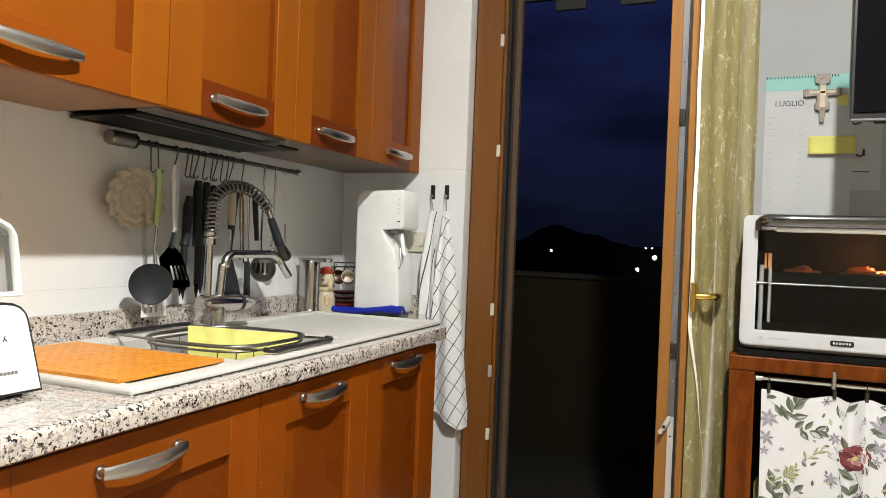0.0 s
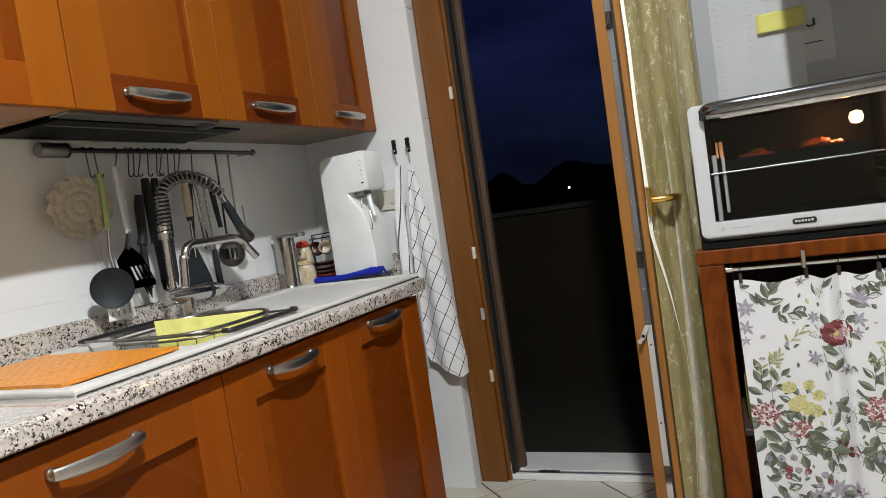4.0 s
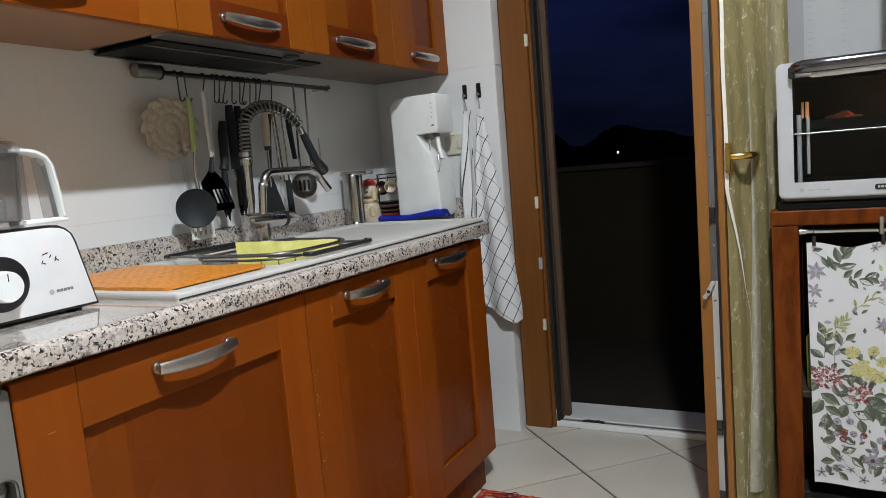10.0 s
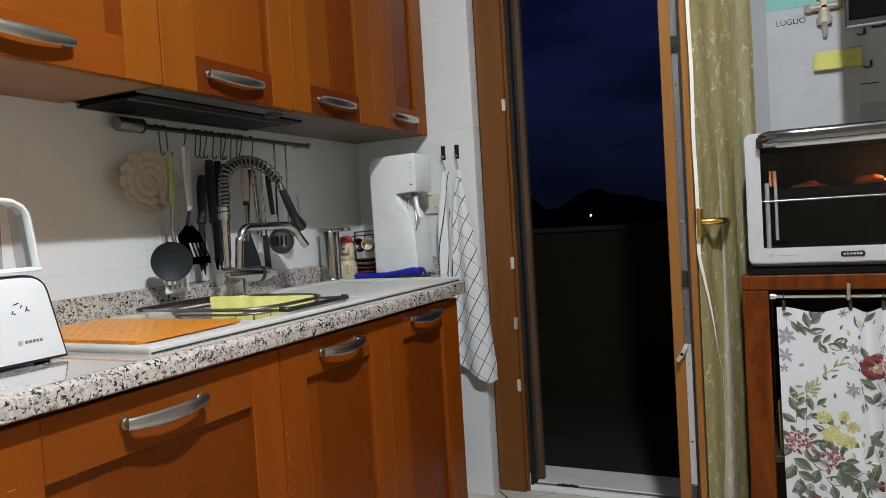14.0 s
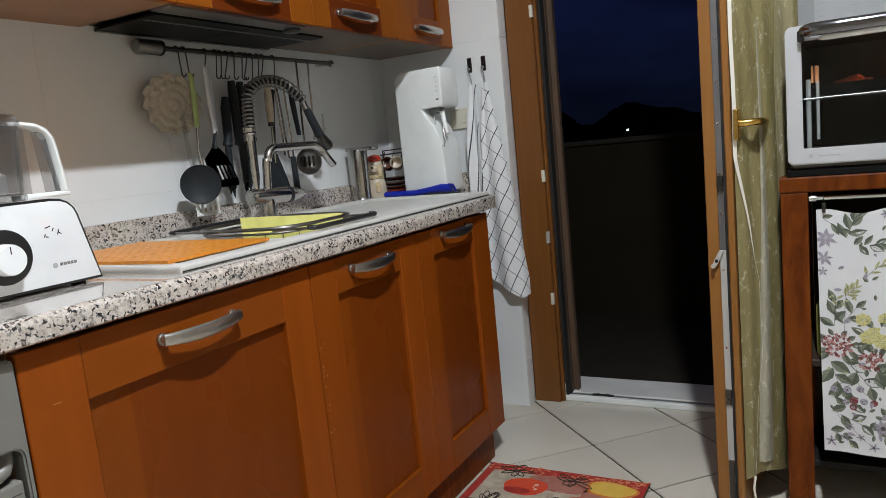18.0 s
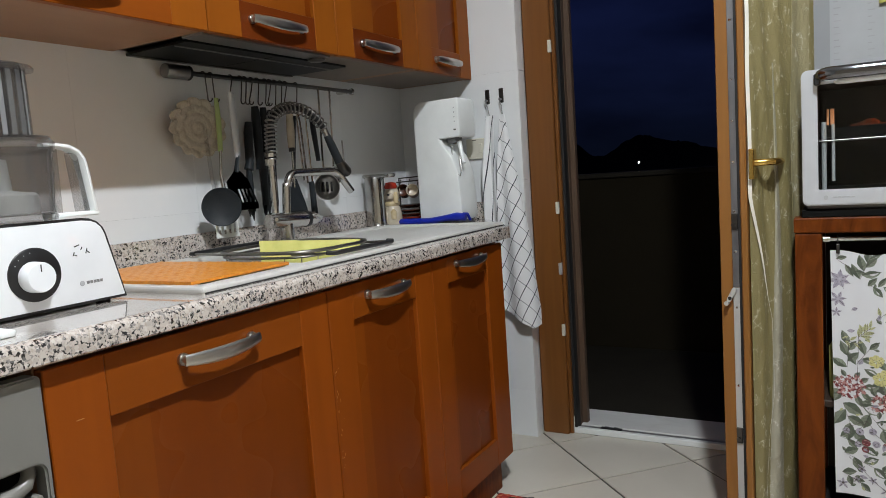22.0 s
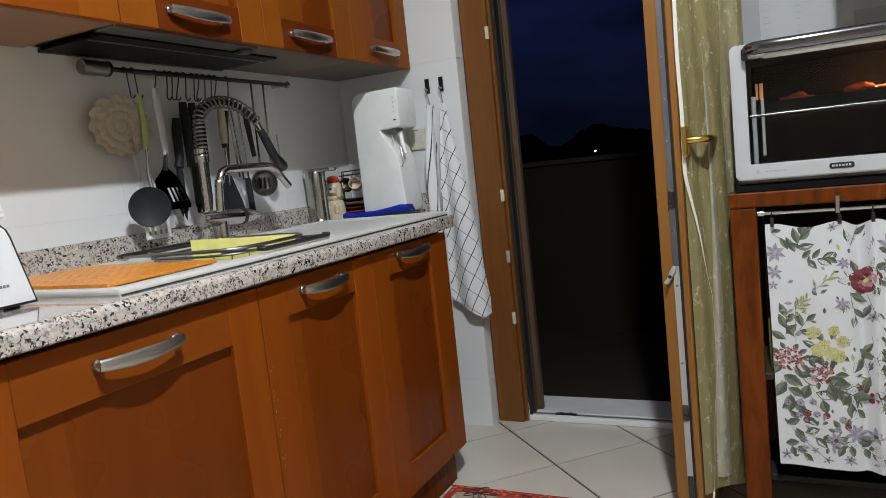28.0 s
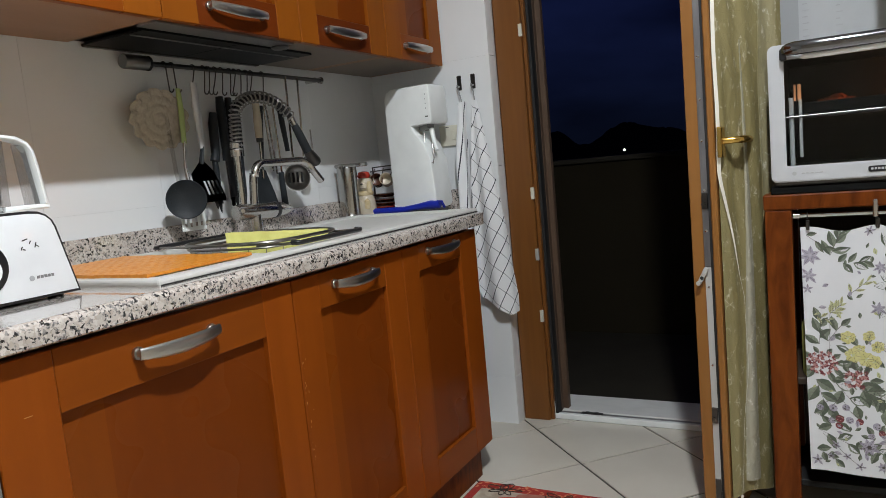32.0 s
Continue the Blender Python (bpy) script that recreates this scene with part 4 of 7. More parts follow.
for k, y in enumerate((1.487, 1.512, 1.585, 1.622, 1.640, 1.665, 1.690, 1.722, 1.742, 1.764, 1.790, 1.812, 1.860)):
    lean = -0.013 + 0.007 * math.sin(2.1 * k + 0.5) if k > 1 else 0.003
    pts = [(RX + 0.0085 * math.cos(a), y, 1.336 + 0.0085 * math.sin(a)) for a in (radians(200 - 20 * j) for j in range(12))]
    pts += [(RX + 0.008, y + lean * 0.5, 1.30), (RX + 0.008, y + lean, 1.275)]
    pts += [(RX + 0.016 - 0.008 * math.cos(a), y + lean, 1.272 - 0.008 * math.sin(a)) for a in (radians(30 * j) for j in range(7))]
    part("hook", tube(pts, 0.0018, 6), DARKSTEEL, rail, smooth=True)

rail.location.z += 0.011

# crocheted pot holder
def scallop(s, t):
    a = 2 * math.pi * s
    r = 0.091 * t * (1 - 0.17 * t ** 4 * (1 - abs(math.sin(6.5 * a)) ** 0.6))
    return Vector((RX + 0.010 + 0.0022 * math.sin(t * 22) * (1 - 0.3 * t) + 0.003 * math.sin(13 * a) * t ** 3, 1.442 + 1.03 * r * math.cos(a), 1.204 + 0.86 * r * math.sin(a)))
solo("pot_holder", sheet(scallop, 156, 18, 0.006), LOOFAH, (RX, 1.437, 1.2), "round cream crocheted pot holder with a scalloped edge", "pot holder", smooth=True)

def tool(name, label, at):
    return thing(name, at, label, "utensil", "utensils on the rail")
UX = RX + 0.016
t1 = tool("skimmer", "black nylon skimmer with a lime green handle and steel shaft", (UX, 1.50, 1.1))
part("grip", tube([(UX, 1.511, 1.285), (UX + 0.006, 1.506, 1.22), (UX + 0.012, 1.497, 1.141)], [0.008, 0.0095, 0.0085], 12, flat=0.45, up=(1, 0, 0)), GREEN_P, t1, "lime green grip", smooth=True)
part("shaft", tube([(UX + 0.012, 1.497, 1.145), (UX + 0.018, 1.484, 1.08), (UX + 0.028, 1.480, 1.035)], [0.0042, 0.0042, 0.007], 10), CHROME, t1, smooth=True)
SKM = Matrix.Translation((UX + 0.034, 1.460, 0.993)) @ Matrix.Rotation(radians(-42), 4, "Z")
part("disc", turned(lathe([(0.0, 0.0), (0.036, -0.002), (0.047, 0.003), (0.0515, 0.009), (0.050, 0.011), (0.044, 0.006), (0.0, 0.004)], (0, 0, 0), 36, "x"), SKM), BLACK_N, t1, smooth=True)
for k in range(18):
    a = radians(-50 + 14 * k)
    part("hole", turned(lathe([(0.0, 0.0), (0.0016, 0.0), (0.0016, 0.001)], (0.0068, 0.038 * math.cos(a), 0.038 * math.sin(a)), 6, "x"), SKM), RUBBER, t1)
t2 = tool("fork_spatula", "pale slotted spatula with a clear handle", (UX + 0.01, 1.47, 0.95))
part("grip", tube([(UX - 0.006, 1.462, 1.27), (UX + 0.012, 1.458, 1.06), (UX + 0.016, 1.470, 0.99)], 0.006, 8, flat=0.5), CLEAR, t2, smooth=True)
part("blade", join(*[bx(UX + 0.014, UX + 0.018, 1.450 + 0.018 * k, 1.460 + 0.018 * k, 0.918, 0.962, 0.0015) for k in range(5)], bx(UX + 0.014, UX + 0.018, 1.449, 1.533, 0.908, 0.919, 0.0015), bx(UX + 0.014, UX + 0.018, 1.449, 1.533, 0.958, 0.99, 0.0015)), WHITE_P, t2, "white slotted blade")
t3 = tool("slotted_turner", "black nylon slotted turner with a pale handle", (UX, 1.58, 1.1))
part("grip", tube([(UX + 0.018, 1.549, 1.30), (UX + 0.018, 1.550, 1.22), (UX + 0.018, 1.553, 1.125)], [0.0115, 0.0125, 0.009], 12, flat=0.55, up=(1, 0, 0)), SILVER_P, t3, "pale steel grip", smooth=True)
part("neck", tube([(UX + 0.018, 1.553, 1.13), (UX + 0.018, 1.541, 1.083)], [0.006, 0.009], 8, flat=0.6), BLACK_N, t3, smooth=True)
blade_bm = bmesh.new()
zs, lefts, rights = (0.978, 0.990, 0.999, 1.037, 1.058, 1.080, 1.092), (1.548, 1.538, 1.535, 1.523, 1.519, 1.543, 1.555), (1.633, 1.635, 1.631, 1.614, 1.604, 1.582, 1.566)
vs = [[blade_bm.verts.new((UX + 0.018, l - 0.018 + (r - l) * c / 13, z)) for c in range(14)] for z, l, r in zip(zs, lefts, rights)]
for r in range(6):
    for c in range(13):
        if not (r == 2 and c in (5, 7, 9, 11)):
            blade_bm.faces.new((vs[r][c], vs[r][c + 1], vs[r + 1][c + 1], vs[r + 1][c]))
bmesh.ops.solidify(blade_bm, geom=blade_bm.faces[:], thickness=0.004)
part("blade", blade_bm, BLACK_N, t3)
def knife(y, z1, z0, zb, w, label, lean=0.0, blade=None):
    k = tool("kitchen_knife", label, (UX, y, z1))
    part("grip", tube([(UX, y, z1), (UX, y + lean * 0.3, z1 - 0.03), (UX, y + lean * 0.6, z0 + 0.02), (UX, y + lean, z0)], [w * 0.75, w, w * 0.9, w], 10, flat=1.0, up=(1, 0, 0)), BLACK_N, k, smooth=True)
    part("blade", prism([(y + lean - w * 0.7, z0), (y + lean + w * 0.8, z0), (y + lean * 1.6 + w * 0.8, zb + 0.03), (y + lean * 1.8 + w * 0.2, zb), (y + lean * 1.6 - w * 0.6, zb + 0.02)], "x", UX - 0.0012, UX + 0.0012), blade or DARKSTEEL, k, "steel blade")
    return k
knife(1.625, 1.224, 1.09, 0.955, 0.0135, "knife with a black handle and dark blade", -0.016)
knife(1.656, 1.270, 1.09, 0.96, 0.0135, "long knife with a thick black handle", 0.002, STEEL)
knife(1.690, 1.268, 1.105, 0.955, 0.0125, "knife with a black handle and narrow blade", -0.008, BLACK_N)
knife(1.668, 1.12, 0.985, 0.945, 0.0115, "black kitchen tool with a long grip", -0.004, BLACK_N)
knife(1.610, 1.10, 0.97, 0.943, 0.009, "small black kitchen tool hanging behind the turner", 0.0, BLACK_N)
knife(1.718, 1.262, 1.10, 0.96, 0.0105, "black-handled knife beside the tap hose", -0.004, BLACK_N)
t4 = tool("peeler", "peeler with a white and tan handle and black collar", (UX, 1.80, 1.2))
part("grip", tube([(UX, 1.803, 1.262), (UX, 1.802, 1.20), (UX, 1.80, 1.152)], [0.010, 0.0125, 0.0105], 10), CERAMIC, t4, "white and tan grip", smooth=True)
part("collar", tube([(UX, 1.80, 1.152), (UX, 1.80, 1.14)], 0.0095, 10), BLACK_P, t4, smooth=True)
part("shaft", tube([(UX, 1.80, 1.14), (UX, 1.797, 1.03)], 0.0035, 8), CHROME, t4, smooth=True)
t5 = tool("whisk_rod", "long steel kitchen tool with a looped end", (UX, 1.85, 1.15))
part("shaft", join(tube([(UX, 1.842, 1.262), (UX, 1.849, 1.229), (UX, 1.857, 1.12), (UX, 1.863, 1.04)], 0.003, 8), tube([(UX, 1.84, 1.262), (UX, 1.836, 1.24), (UX, 1.846, 1.05)], 0.003, 8)), CHROME, t5, smooth=True)
t6 = tool("wide_turner", "wide black nylon turner", (UX, 1.82, 1.0))
part("shaft", tube([(UX - 0.004, 1.83, 1.25), (UX - 0.004, 1.802, 1.05)], 0.005, 8), BLACK_N, t6, smooth=True)
part("blade", prism([(1.790, 1.06), (1.815, 1.056), (1.848, 0.98), (1.862, 0.938), (1.766, 0.942), (1.760, 0.97), (1.772, 1.03)], "x", UX - 0.008, UX - 0.003, 0.001), BLACK_N, t6)
t7 = tool("spoon", "kitchen spoon with a black grip", (UX, 1.88, 1.0))
part("grip", tube([(UX + 0.004, 1.876, 1.045), (UX + 0.004, 1.880, 0.93)], [0.0085, 0.0105], 10), BLACK_N, t7, smooth=True)
part("shaft", tube([(UX + 0.004, 1.872, 1.25), (UX + 0.004, 1.880, 1.045)], 0.003, 8), CHROME, t7, smooth=True)
t8 = tool("ladle_handle", "thin black-handled ladle on a hook", (UX, 1.91, 1.2))
part("grip", tube([(UX, 1.906, 1.262), (UX, 1.912, 1.21), (UX, 1.925, 1.11)], [0.007, 0.009, 0.007], 8), BLACK_N, t8, smooth=True)
t9 = tool("pasta_spoon", "slotted steel serving spoon on a long rod", (UX, 1.955, 1.05))
part("rod", join(tube([(UX, 1.953, 1.345), (UX, 1.946, 1.10), (UX, 1.95, 1.055)], [0.0035, 0.0035, 0.005], 8)), CHROME, t9, smooth=True)
part("bowl", turned(lathe([(0.0, 0.0), (0.018, 0.003), (0.029, 0.012), (0.033, 0.024), (0.031, 0.024), (0.027, 0.014), (0.016, 0.006), (0.0, 0.003)], (0, 0, 0), 24, "x"), Matrix.Translation((UX + 0.006, 1.939, 1.024)) @ Matrix.Rotation(radians(-38), 4, "Z") @ Matrix.Scale(1.28, 4)), MIDSTEEL, t9, smooth=True)
for k in range(4):
    part("slot", turned(tube([(0.0085, -0.016 + 0.0105 * k, 0.013), (0.0085, -0.016 + 0.0105 * k, -0.012)], 0.0028, 6), Matrix.Translation((UX + 0.006, 1.939, 1.024)) @ Matrix.Rotation(radians(-38), 4, "Z") @ Matrix.Scale(1.28, 4)), RUBBER, t9)
t10 = tool("serving_spoon", "plain steel serving spoon on a long rod", (UX, 2.01, 1.1))
part("rod", tube([(UX, 2.012, 1.345), (UX, 2.005, 1.17), (UX, 2.0, 1.09)], 0.0035, 8), CHROME, t10, smooth=True)
part("bowl", turned(lathe([(0.0, 0.0), (0.018, 0.003), (0.026, 0.012), (0.028, 0.02), (0.024, 0.012), (0.0, 0.003)], (0, 0, 0), 20, "x"), Matrix.Translation((UX - 0.006, 2.0, 1.062))), CHROME, t10, smooth=True)

# ---- corner of the worktop ----
prof = [(-1.158, 0.872), (-0.990, 0.872), (-0.982, 0.885), (-0.985, 0.96), (-0.992, 1.04), (-1.012, 1.09), (-1.045, 1.13), (-1.058, 1.152), (-0.978, 1.155), (-0.972, 1.165), (-0.974, 1.276), (-0.981, 1.285), (-1.13, 1.283), (-1.15, 1.272), (-1.16, 1.25)]
disp = thing("water_dispenser", (-1.06, 2.42, CT), "white plastic countertop water dispenser with a curved front", "water dispenser")
prof = [(x, CT + (z - CT) * 1.045) for x, z in prof]
part("body", prism(prof, "y", 2.335, 2.462, 0.006, 3), WHITE_P, disp, smooth=True)
part("foot", bx(-1.15, -1.0, 2.345, 2.455, CT, 0.873, 0.002), GREY_P, disp)
part("nozzle", tube([(-1.02, 2.40, 1.168), (-1.019, 2.40, 1.148)], [0.020, 0.016], 16), GREY_P, disp, "grey nozzle", smooth=True)
part("spout_arm", tube([(-1.045, 2.385, 1.158), (-1.0, 2.365, 1.162)], 0.010, 12), GREY_P, disp, smooth=True)
part("outlet", tube([(-1.0, 2.38, 1.152), (-0.988, 2.37, 1.11), (-0.975, 2.36, 1.075)], [0.009, 0.0075, 0.006], 12), WHITE_P, disp, "white outlet tube", smooth=True)
part("hose_loop", tube([(-1.02, 2.36, 1.14), (-1.018, 2.35, 1.09), (-1.0, 2.342, 1.04), (-0.985, 2.342, 1.03), (-0.98, 2.345, 1.05), (-0.992, 2.36, 1.10)], 0.0022, 8), MIDSTEEL, disp, smooth=True)
part("sensor", bx(-0.996, -0.986, 2.3335, 2.336, 1.192, 1.196, 0.0005), INK, disp)
for k in range(4):
    part("symbol", bx(-0.993, -0.9895, 2.3335, 2.336, 1.220 + 0.016 * k, 1.224 + 0.016 * k, 0.0005), PAPER_G, disp)

blue_pts = [(-1.262, 2.30, CT + 0.020), (-1.235, 2.305, CT + 0.016), (-1.17, 2.315, CT + 0.013), (-1.11, 2.325, CT + 0.014), (-1.05, 2.33, CT + 0.022), (-1.005, 2.335, CT + 0.026), (-0.972, 2.34, CT + 0.024)]
blue = thing("dish_scraper", (-1.1, 2.32, CT), "bright blue plastic scraper lying in front of the water dispenser", "scraper")
part("blade", tube(blue_pts, [0.006, 0.015, 0.017, 0.015, 0.015, 0.02, 0.018], 14, flat=0.75), BLUE_P, blue, smooth=True)
part("lip", tube([(-0.974, 2.325, CT + 0.036), (-0.968, 2.345, CT + 0.034), (-0.966, 2.36, CT + 0.012)], 0.005, 8), BLUE_P, blue, smooth=True)

soap = thing("soap_dispenser", (-1.272, 2.235, CT), "brushed steel soap dispenser with a flat spout", "soap dispenser")
part("body", lathe([(0.041, 0.0), (0.042, 0.006), (0.037, 0.012), (0.0355, 0.03), (0.0355, 0.182), (0.033, 0.187)], (-1.275, 2.225, CT), 36), SOAPSTEEL, soap, smooth=True)
part("spout", prism(round_poly(-1.31, -1.198, 0, 0.014, 0.006), "y", 2.199, 2.251, 0.005), SOAPSTEEL, soap, smooth=True)
soap.children[-1].location.z += CT + 0.182
part("base_ring", lathe([(0.0425, 0.0), (0.0435, 0.005), (0.0405, 0.0115), (0.036, 0.012)], (-1.275, 2.225, CT + 0.0005), 36), DARKSTEEL, soap, "dark foot ring", smooth=True)
FGX, FGY = -1.258, 2.305
fig_parts = (
    (lathe([(0.0, 0.0), (0.034, 0.0), (0.037, 0.012), (0.035, 0.045), (0.030, 0.070), (0.022, 0.082), (0.0, 0.086)], (FGX, FGY, CT), 22), 0),
    (lathe([(0.020, 0.074), (0.029, 0.078), (0.031, 0.086), (0.026, 0.092), (0.018, 0.094)], (FGX, FGY, CT), 22), 2),
    (lathe([(0.0, 0.086), (0.020, 0.090), (0.029, 0.104), (0.030, 0.120), (0.024, 0.138), (0.0, 0.148)], (FGX, FGY, CT), 22), 0),
    (lathe([(0.0, 0.0), (0.013, 0.003), (0.015, 0.012), (0.010, 0.020), (0.0, 0.023)], (FGX + 0.010, FGY - 0.026, CT + 0.101), 14), 0),
    (lathe([(0.0, 0.0), (0.0045, 0.002), (0.0045, 0.007), (0.0, 0.009)], (FGX + 0.013, FGY - 0.040, CT + 0.114), 10), 3),
    (lathe([(0.0, 0.0), (0.009, 0.004), (0.010, 0.03), (0.006, 0.044), (0.0, 0.046)], (FGX + 0.026, FGY - 0.012, CT + 0.082), 10), 2),
    (lathe([(0.0, 0.0), (0.010, 0.003), (0.011, 0.03), (0.0, 0.042)], (FGX + 0.020, FGY - 0.024, CT + 0.026), 12), 2),
    (lathe([(0.0, 0.0), (0.010, 0.003), (0.011, 0.03), (0.0, 0.042)], (FGX - 0.008, FGY - 0.030, CT + 0.022), 12), 0),
    (lathe([(0.0, 0.0), (0.021, 0.0), (0.024, 0.008), (0.019, 0.021), (0.0, 0.026)], (FGX + 0.002, FGY - 0.004, CT + 0.140), 18), 1))
for b, k in fig_parts:
    for f in b.faces:
        f.material_index = k
TAN_C = surf("tan_glaze", (0.58, 0.44, 0.22), (0.70, 0.60, 0.40), (60, 60, 60), (0.2, 0.3))
solo("figurine", join(*[b for b, k in fig_parts]), [CERAMIC, RED_C, TAN_C, INK], (FGX, FGY, CT), "small glazed cream ceramic dog figurine with a red cap", "figurine", smooth=True)

cups = thing("cup_stand", (-1.222, 2.43, CT), "dark wire stand with small hanging cups over stacked saucers", "cup stand")
part("frame", join(tube([(-1.290, 2.45, CT), (-1.290, 2.45, 1.035), (-1.130, 2.45, 1.04), (-1.130, 2.45, CT)], 0.0035, 8), tube([(-1.290, 2.43, 1.02), (-1.130, 2.43, 1.025)], 0.0025, 8)), DARKSTEEL, cups, smooth=True)
for k, (x, m) in enumerate(((-1.275, CERAMIC), (-1.235, RED_C), (-1.195, CERAMIC))):
    cup = part("cup", turned(lathe([(0.016, 0.0), (0.022, 0.012), (0.0235, 0.045), (0.021, 0.045), (0.019, 0.014), (0.0, 0.008)], (0, 0, 0), 20), Matrix.Translation((x, 2.40, 0.975)) @ Matrix.Rotation(radians(68), 4, "X") @ Matrix.Rotation(radians(20), 4, "Y")), m if k != 1 else BROWN_C, cups, "small glazed cup", smooth=True)
    part("hook", tube([(x, 2.44, 1.03), (x, 2.432, 1.012), (x, 2.42, 0.998)], 0.002, 6), DARKSTEEL, cups)
for k in range(4):
    part("saucer", lathe([(0.0, 0.0), (0.028, 0.0), (0.052, 0.009), (0.053, 0.012), (0.027, 0.004), (0.0, 0.004)], (-1.215, 2.40, CT + 0.002 + 0.014 * k), 28), BROWN_C if k != 1 else RED_C, cups, smooth=True)
part("saucer", lathe([(0.0, 0.0), (0.028, 0.0), (0.05, 0.012), (0.048, 0.013), (0.0, 0.004)], (-1.215, 2.40, CT + 0.062), 28), BROWN_C, cups, smooth=True)

cups.location.x -= 0.022

sw = thing("light_switch", (-1.005, NY, 1.125), "cream plastic wall switch plate with one rocker", "switch")
part("plate", bx(-1.05, -0.968, NY - 0.009, NY - 0.0005, 1.088, 1.165, 0.003, 2), CREAM_P, sw)
part("rocker", bx(-0.998, -0.982, NY - 0.013, NY - 0.008, 1.11, 1.145, 0.0015), CREAM_P, sw)
part("mark", bx(-1.022, -1.008, NY - 0.0098, NY - 0.0088, 1.1575, 1.1595, 0.0003), INK, sw)

# ---- towels on their hooks ----
for x, tilt in ((-0.952, 0), (-0.896, 0)):
    hk = thing("wall_hook", (x, NY, 1.30), "small grey adhesive wall hook", "hook", "towel hooks")
    part("plate", bx(x - 0.009, x + 0.009, NY - 0.005, NY - 0.0005, 1.287, 1.34, 0.002), DARKSTEEL, hk)
    part("pin", tube([(x, NY - 0.004, 1.300), (x, NY - 0.018, 1.296), (x, NY - 0.02, 1.305)], 0.0035, 8), GREY_P, hk, smooth=True)
def towel_a(s, t):
    z = 1.235 - 0.76 * t
    w = 0.014 + 0.014 * min(1, t * 3.5)
    x = -0.929 - 0.010 * min(1, t * 4) + (s - 0.5) * 2 * w + 0.004 * math.sin(3.0 * t)
    return Vector((x, NY - 0.022 - 0.012 * min(1, 3 * t) * (1 + math.sin(2.2 * math.pi * s + 1.0)), z + 0.01 * s * t))
def stripe_uv(s, t):
    p = towel_a(s, t)
    return p.x - (0.19 - 0.10 * t) * (p.z - 1.188) + 0.925, p.z
tw1 = thing("striped_towel", (-0.95, NY - 0.02, 1.24), "white cotton towel with dark stripes hanging folded from a hook", "towel", "towels")
part("cloth", sheet(towel_a, 26, 50, 0.002, uv=stripe_uv), TOWEL_STRIPE, tw1, smooth=True)
part("loop", tube([(-0.946, NY - 0.018, 1.292), (-0.936, NY - 0.02, 1.265), (-0.929, NY - 0.022, 1.235)], 0.002, 6), GREY_P, tw1)
TOWEL_ROWS = ((0.0, -0.884, -0.866, 1.235), (0.10, -0.893, -0.852, 1.15), (0.22, -0.904, -0.836, 1.06), (0.40, -0.912, -0.808, 0.91), (0.58, -0.915, -0.788, 0.77), (0.78, -0.918, -0.772, 0.61), (0.90, -0.915, -0.760, 0.515), (1.0, -0.905, -0.760, 0.44))
def towel_b(s, t):
    for (t0, l0, r0, z0), (t1, l1, r1, z1) in zip(TOWEL_ROWS, TOWEL_ROWS[1:]):
        if t <= t1 + 1e-9:
            q = (t - t0) / (t1 - t0)
            l, r, z = l0 + q * (l1 - l0), r0 + q * (r1 - r0), z0 + q * (z1 - z0)
            break
    drop = max(0, (t - 0.86) / 0.14)
    z += drop * (0.055 * abs(s - 0.78) * 1.6)
    return Vector((l + s * (r - l), NY - 0.030 - 0.010 * min(1, 2 * t) * (1 + math.sin(2 * math.pi * s * 1.4 + 2.5 + t)), z))
def check_uv(s, t):
    p = towel_b(s, t)
    x, z = p.x - 0.010 + 0.002 * math.sin(9 * t), p.z + 0.008 + 0.003 * math.sin(7 * s)
    return 0.897 * x - 0.443 * z + 1.2023, 0.78 * (0.686 * x + 0.727 * z - 0.0763) + 0.001
tw2 = thing("checked_towel", (-0.86, NY - 0.03, 1.24), "white cotton towel with dark windowpane check hanging by its corner", "towel", "towels")
part("cloth", sheet(towel_b, 40, 70, 0.002, uv=check_uv), TOWEL_GRID, tw2, smooth=True)
part("loop", tube([(-0.89, NY - 0.018, 1.292), (-0.880, NY - 0.02, 1.268), (-0.875, NY - 0.026, 1.233)], 0.002, 6), GREY_P, tw2)

for o in (tw1, tw2):
    o.location += Vector((-0.010, 0, 0.008))

# ---- food processor ----
mx = thing("food_processor", (-1.03, 0.785, CT), "white food processor with a clear bowl and black dial", "food processor")
MF = -0.93
def shell(grow):
    """Front outline of the tapered body, y and z, grown outwards."""
    g = grow
    right = [(0.911 + g, CT + 0.005 - g), (0.884 + g, 0.978), (0.879 + g, 0.990), (0.869 + 0.8 * g, 1.000 + 0.5 * g), (0.856, 1.006 + g), (0.84, 1.008 + g)]
    left = [(1.512 - y, z) for y, z in right]
    return [(y, z) for y, z in left[:1]] + right + left[:0:-1]
part("trim", prism(shell(0.0), "x", MF - 0.02, MF - 0.001, 0.0), BLACK_P, mx, "black plastic shell edge")
part("body", prism(shell(-0.001), "x", -1.10, MF - 0.021, 0.003), WHITE_P, mx, smooth=True)
part("front", prism(shell(-0.0042), "x", MF - 0.004, MF + 0.001, 0.001), WHITE_G, mx, "glossy white front", smooth=True)
part("dial", lathe([(0.0, 0.0), (0.0425, 0.0), (0.0425, 0.0015), (0.0405, 0.003), (0.0, 0.003)], (MF + 0.001, 0.7515, 0.9265), 44, "x"), BLACK_P, mx, "black dial plate", smooth=True)
part("knob", lathe([(0.0245, 0.0), (0.0238, 0.020), (0.022, 0.023), (0.0, 0.023)], (MF + 0.004, 0.7475, 0.9235), 36, "x"), WHITE_G, mx, "white turning knob", smooth=True)
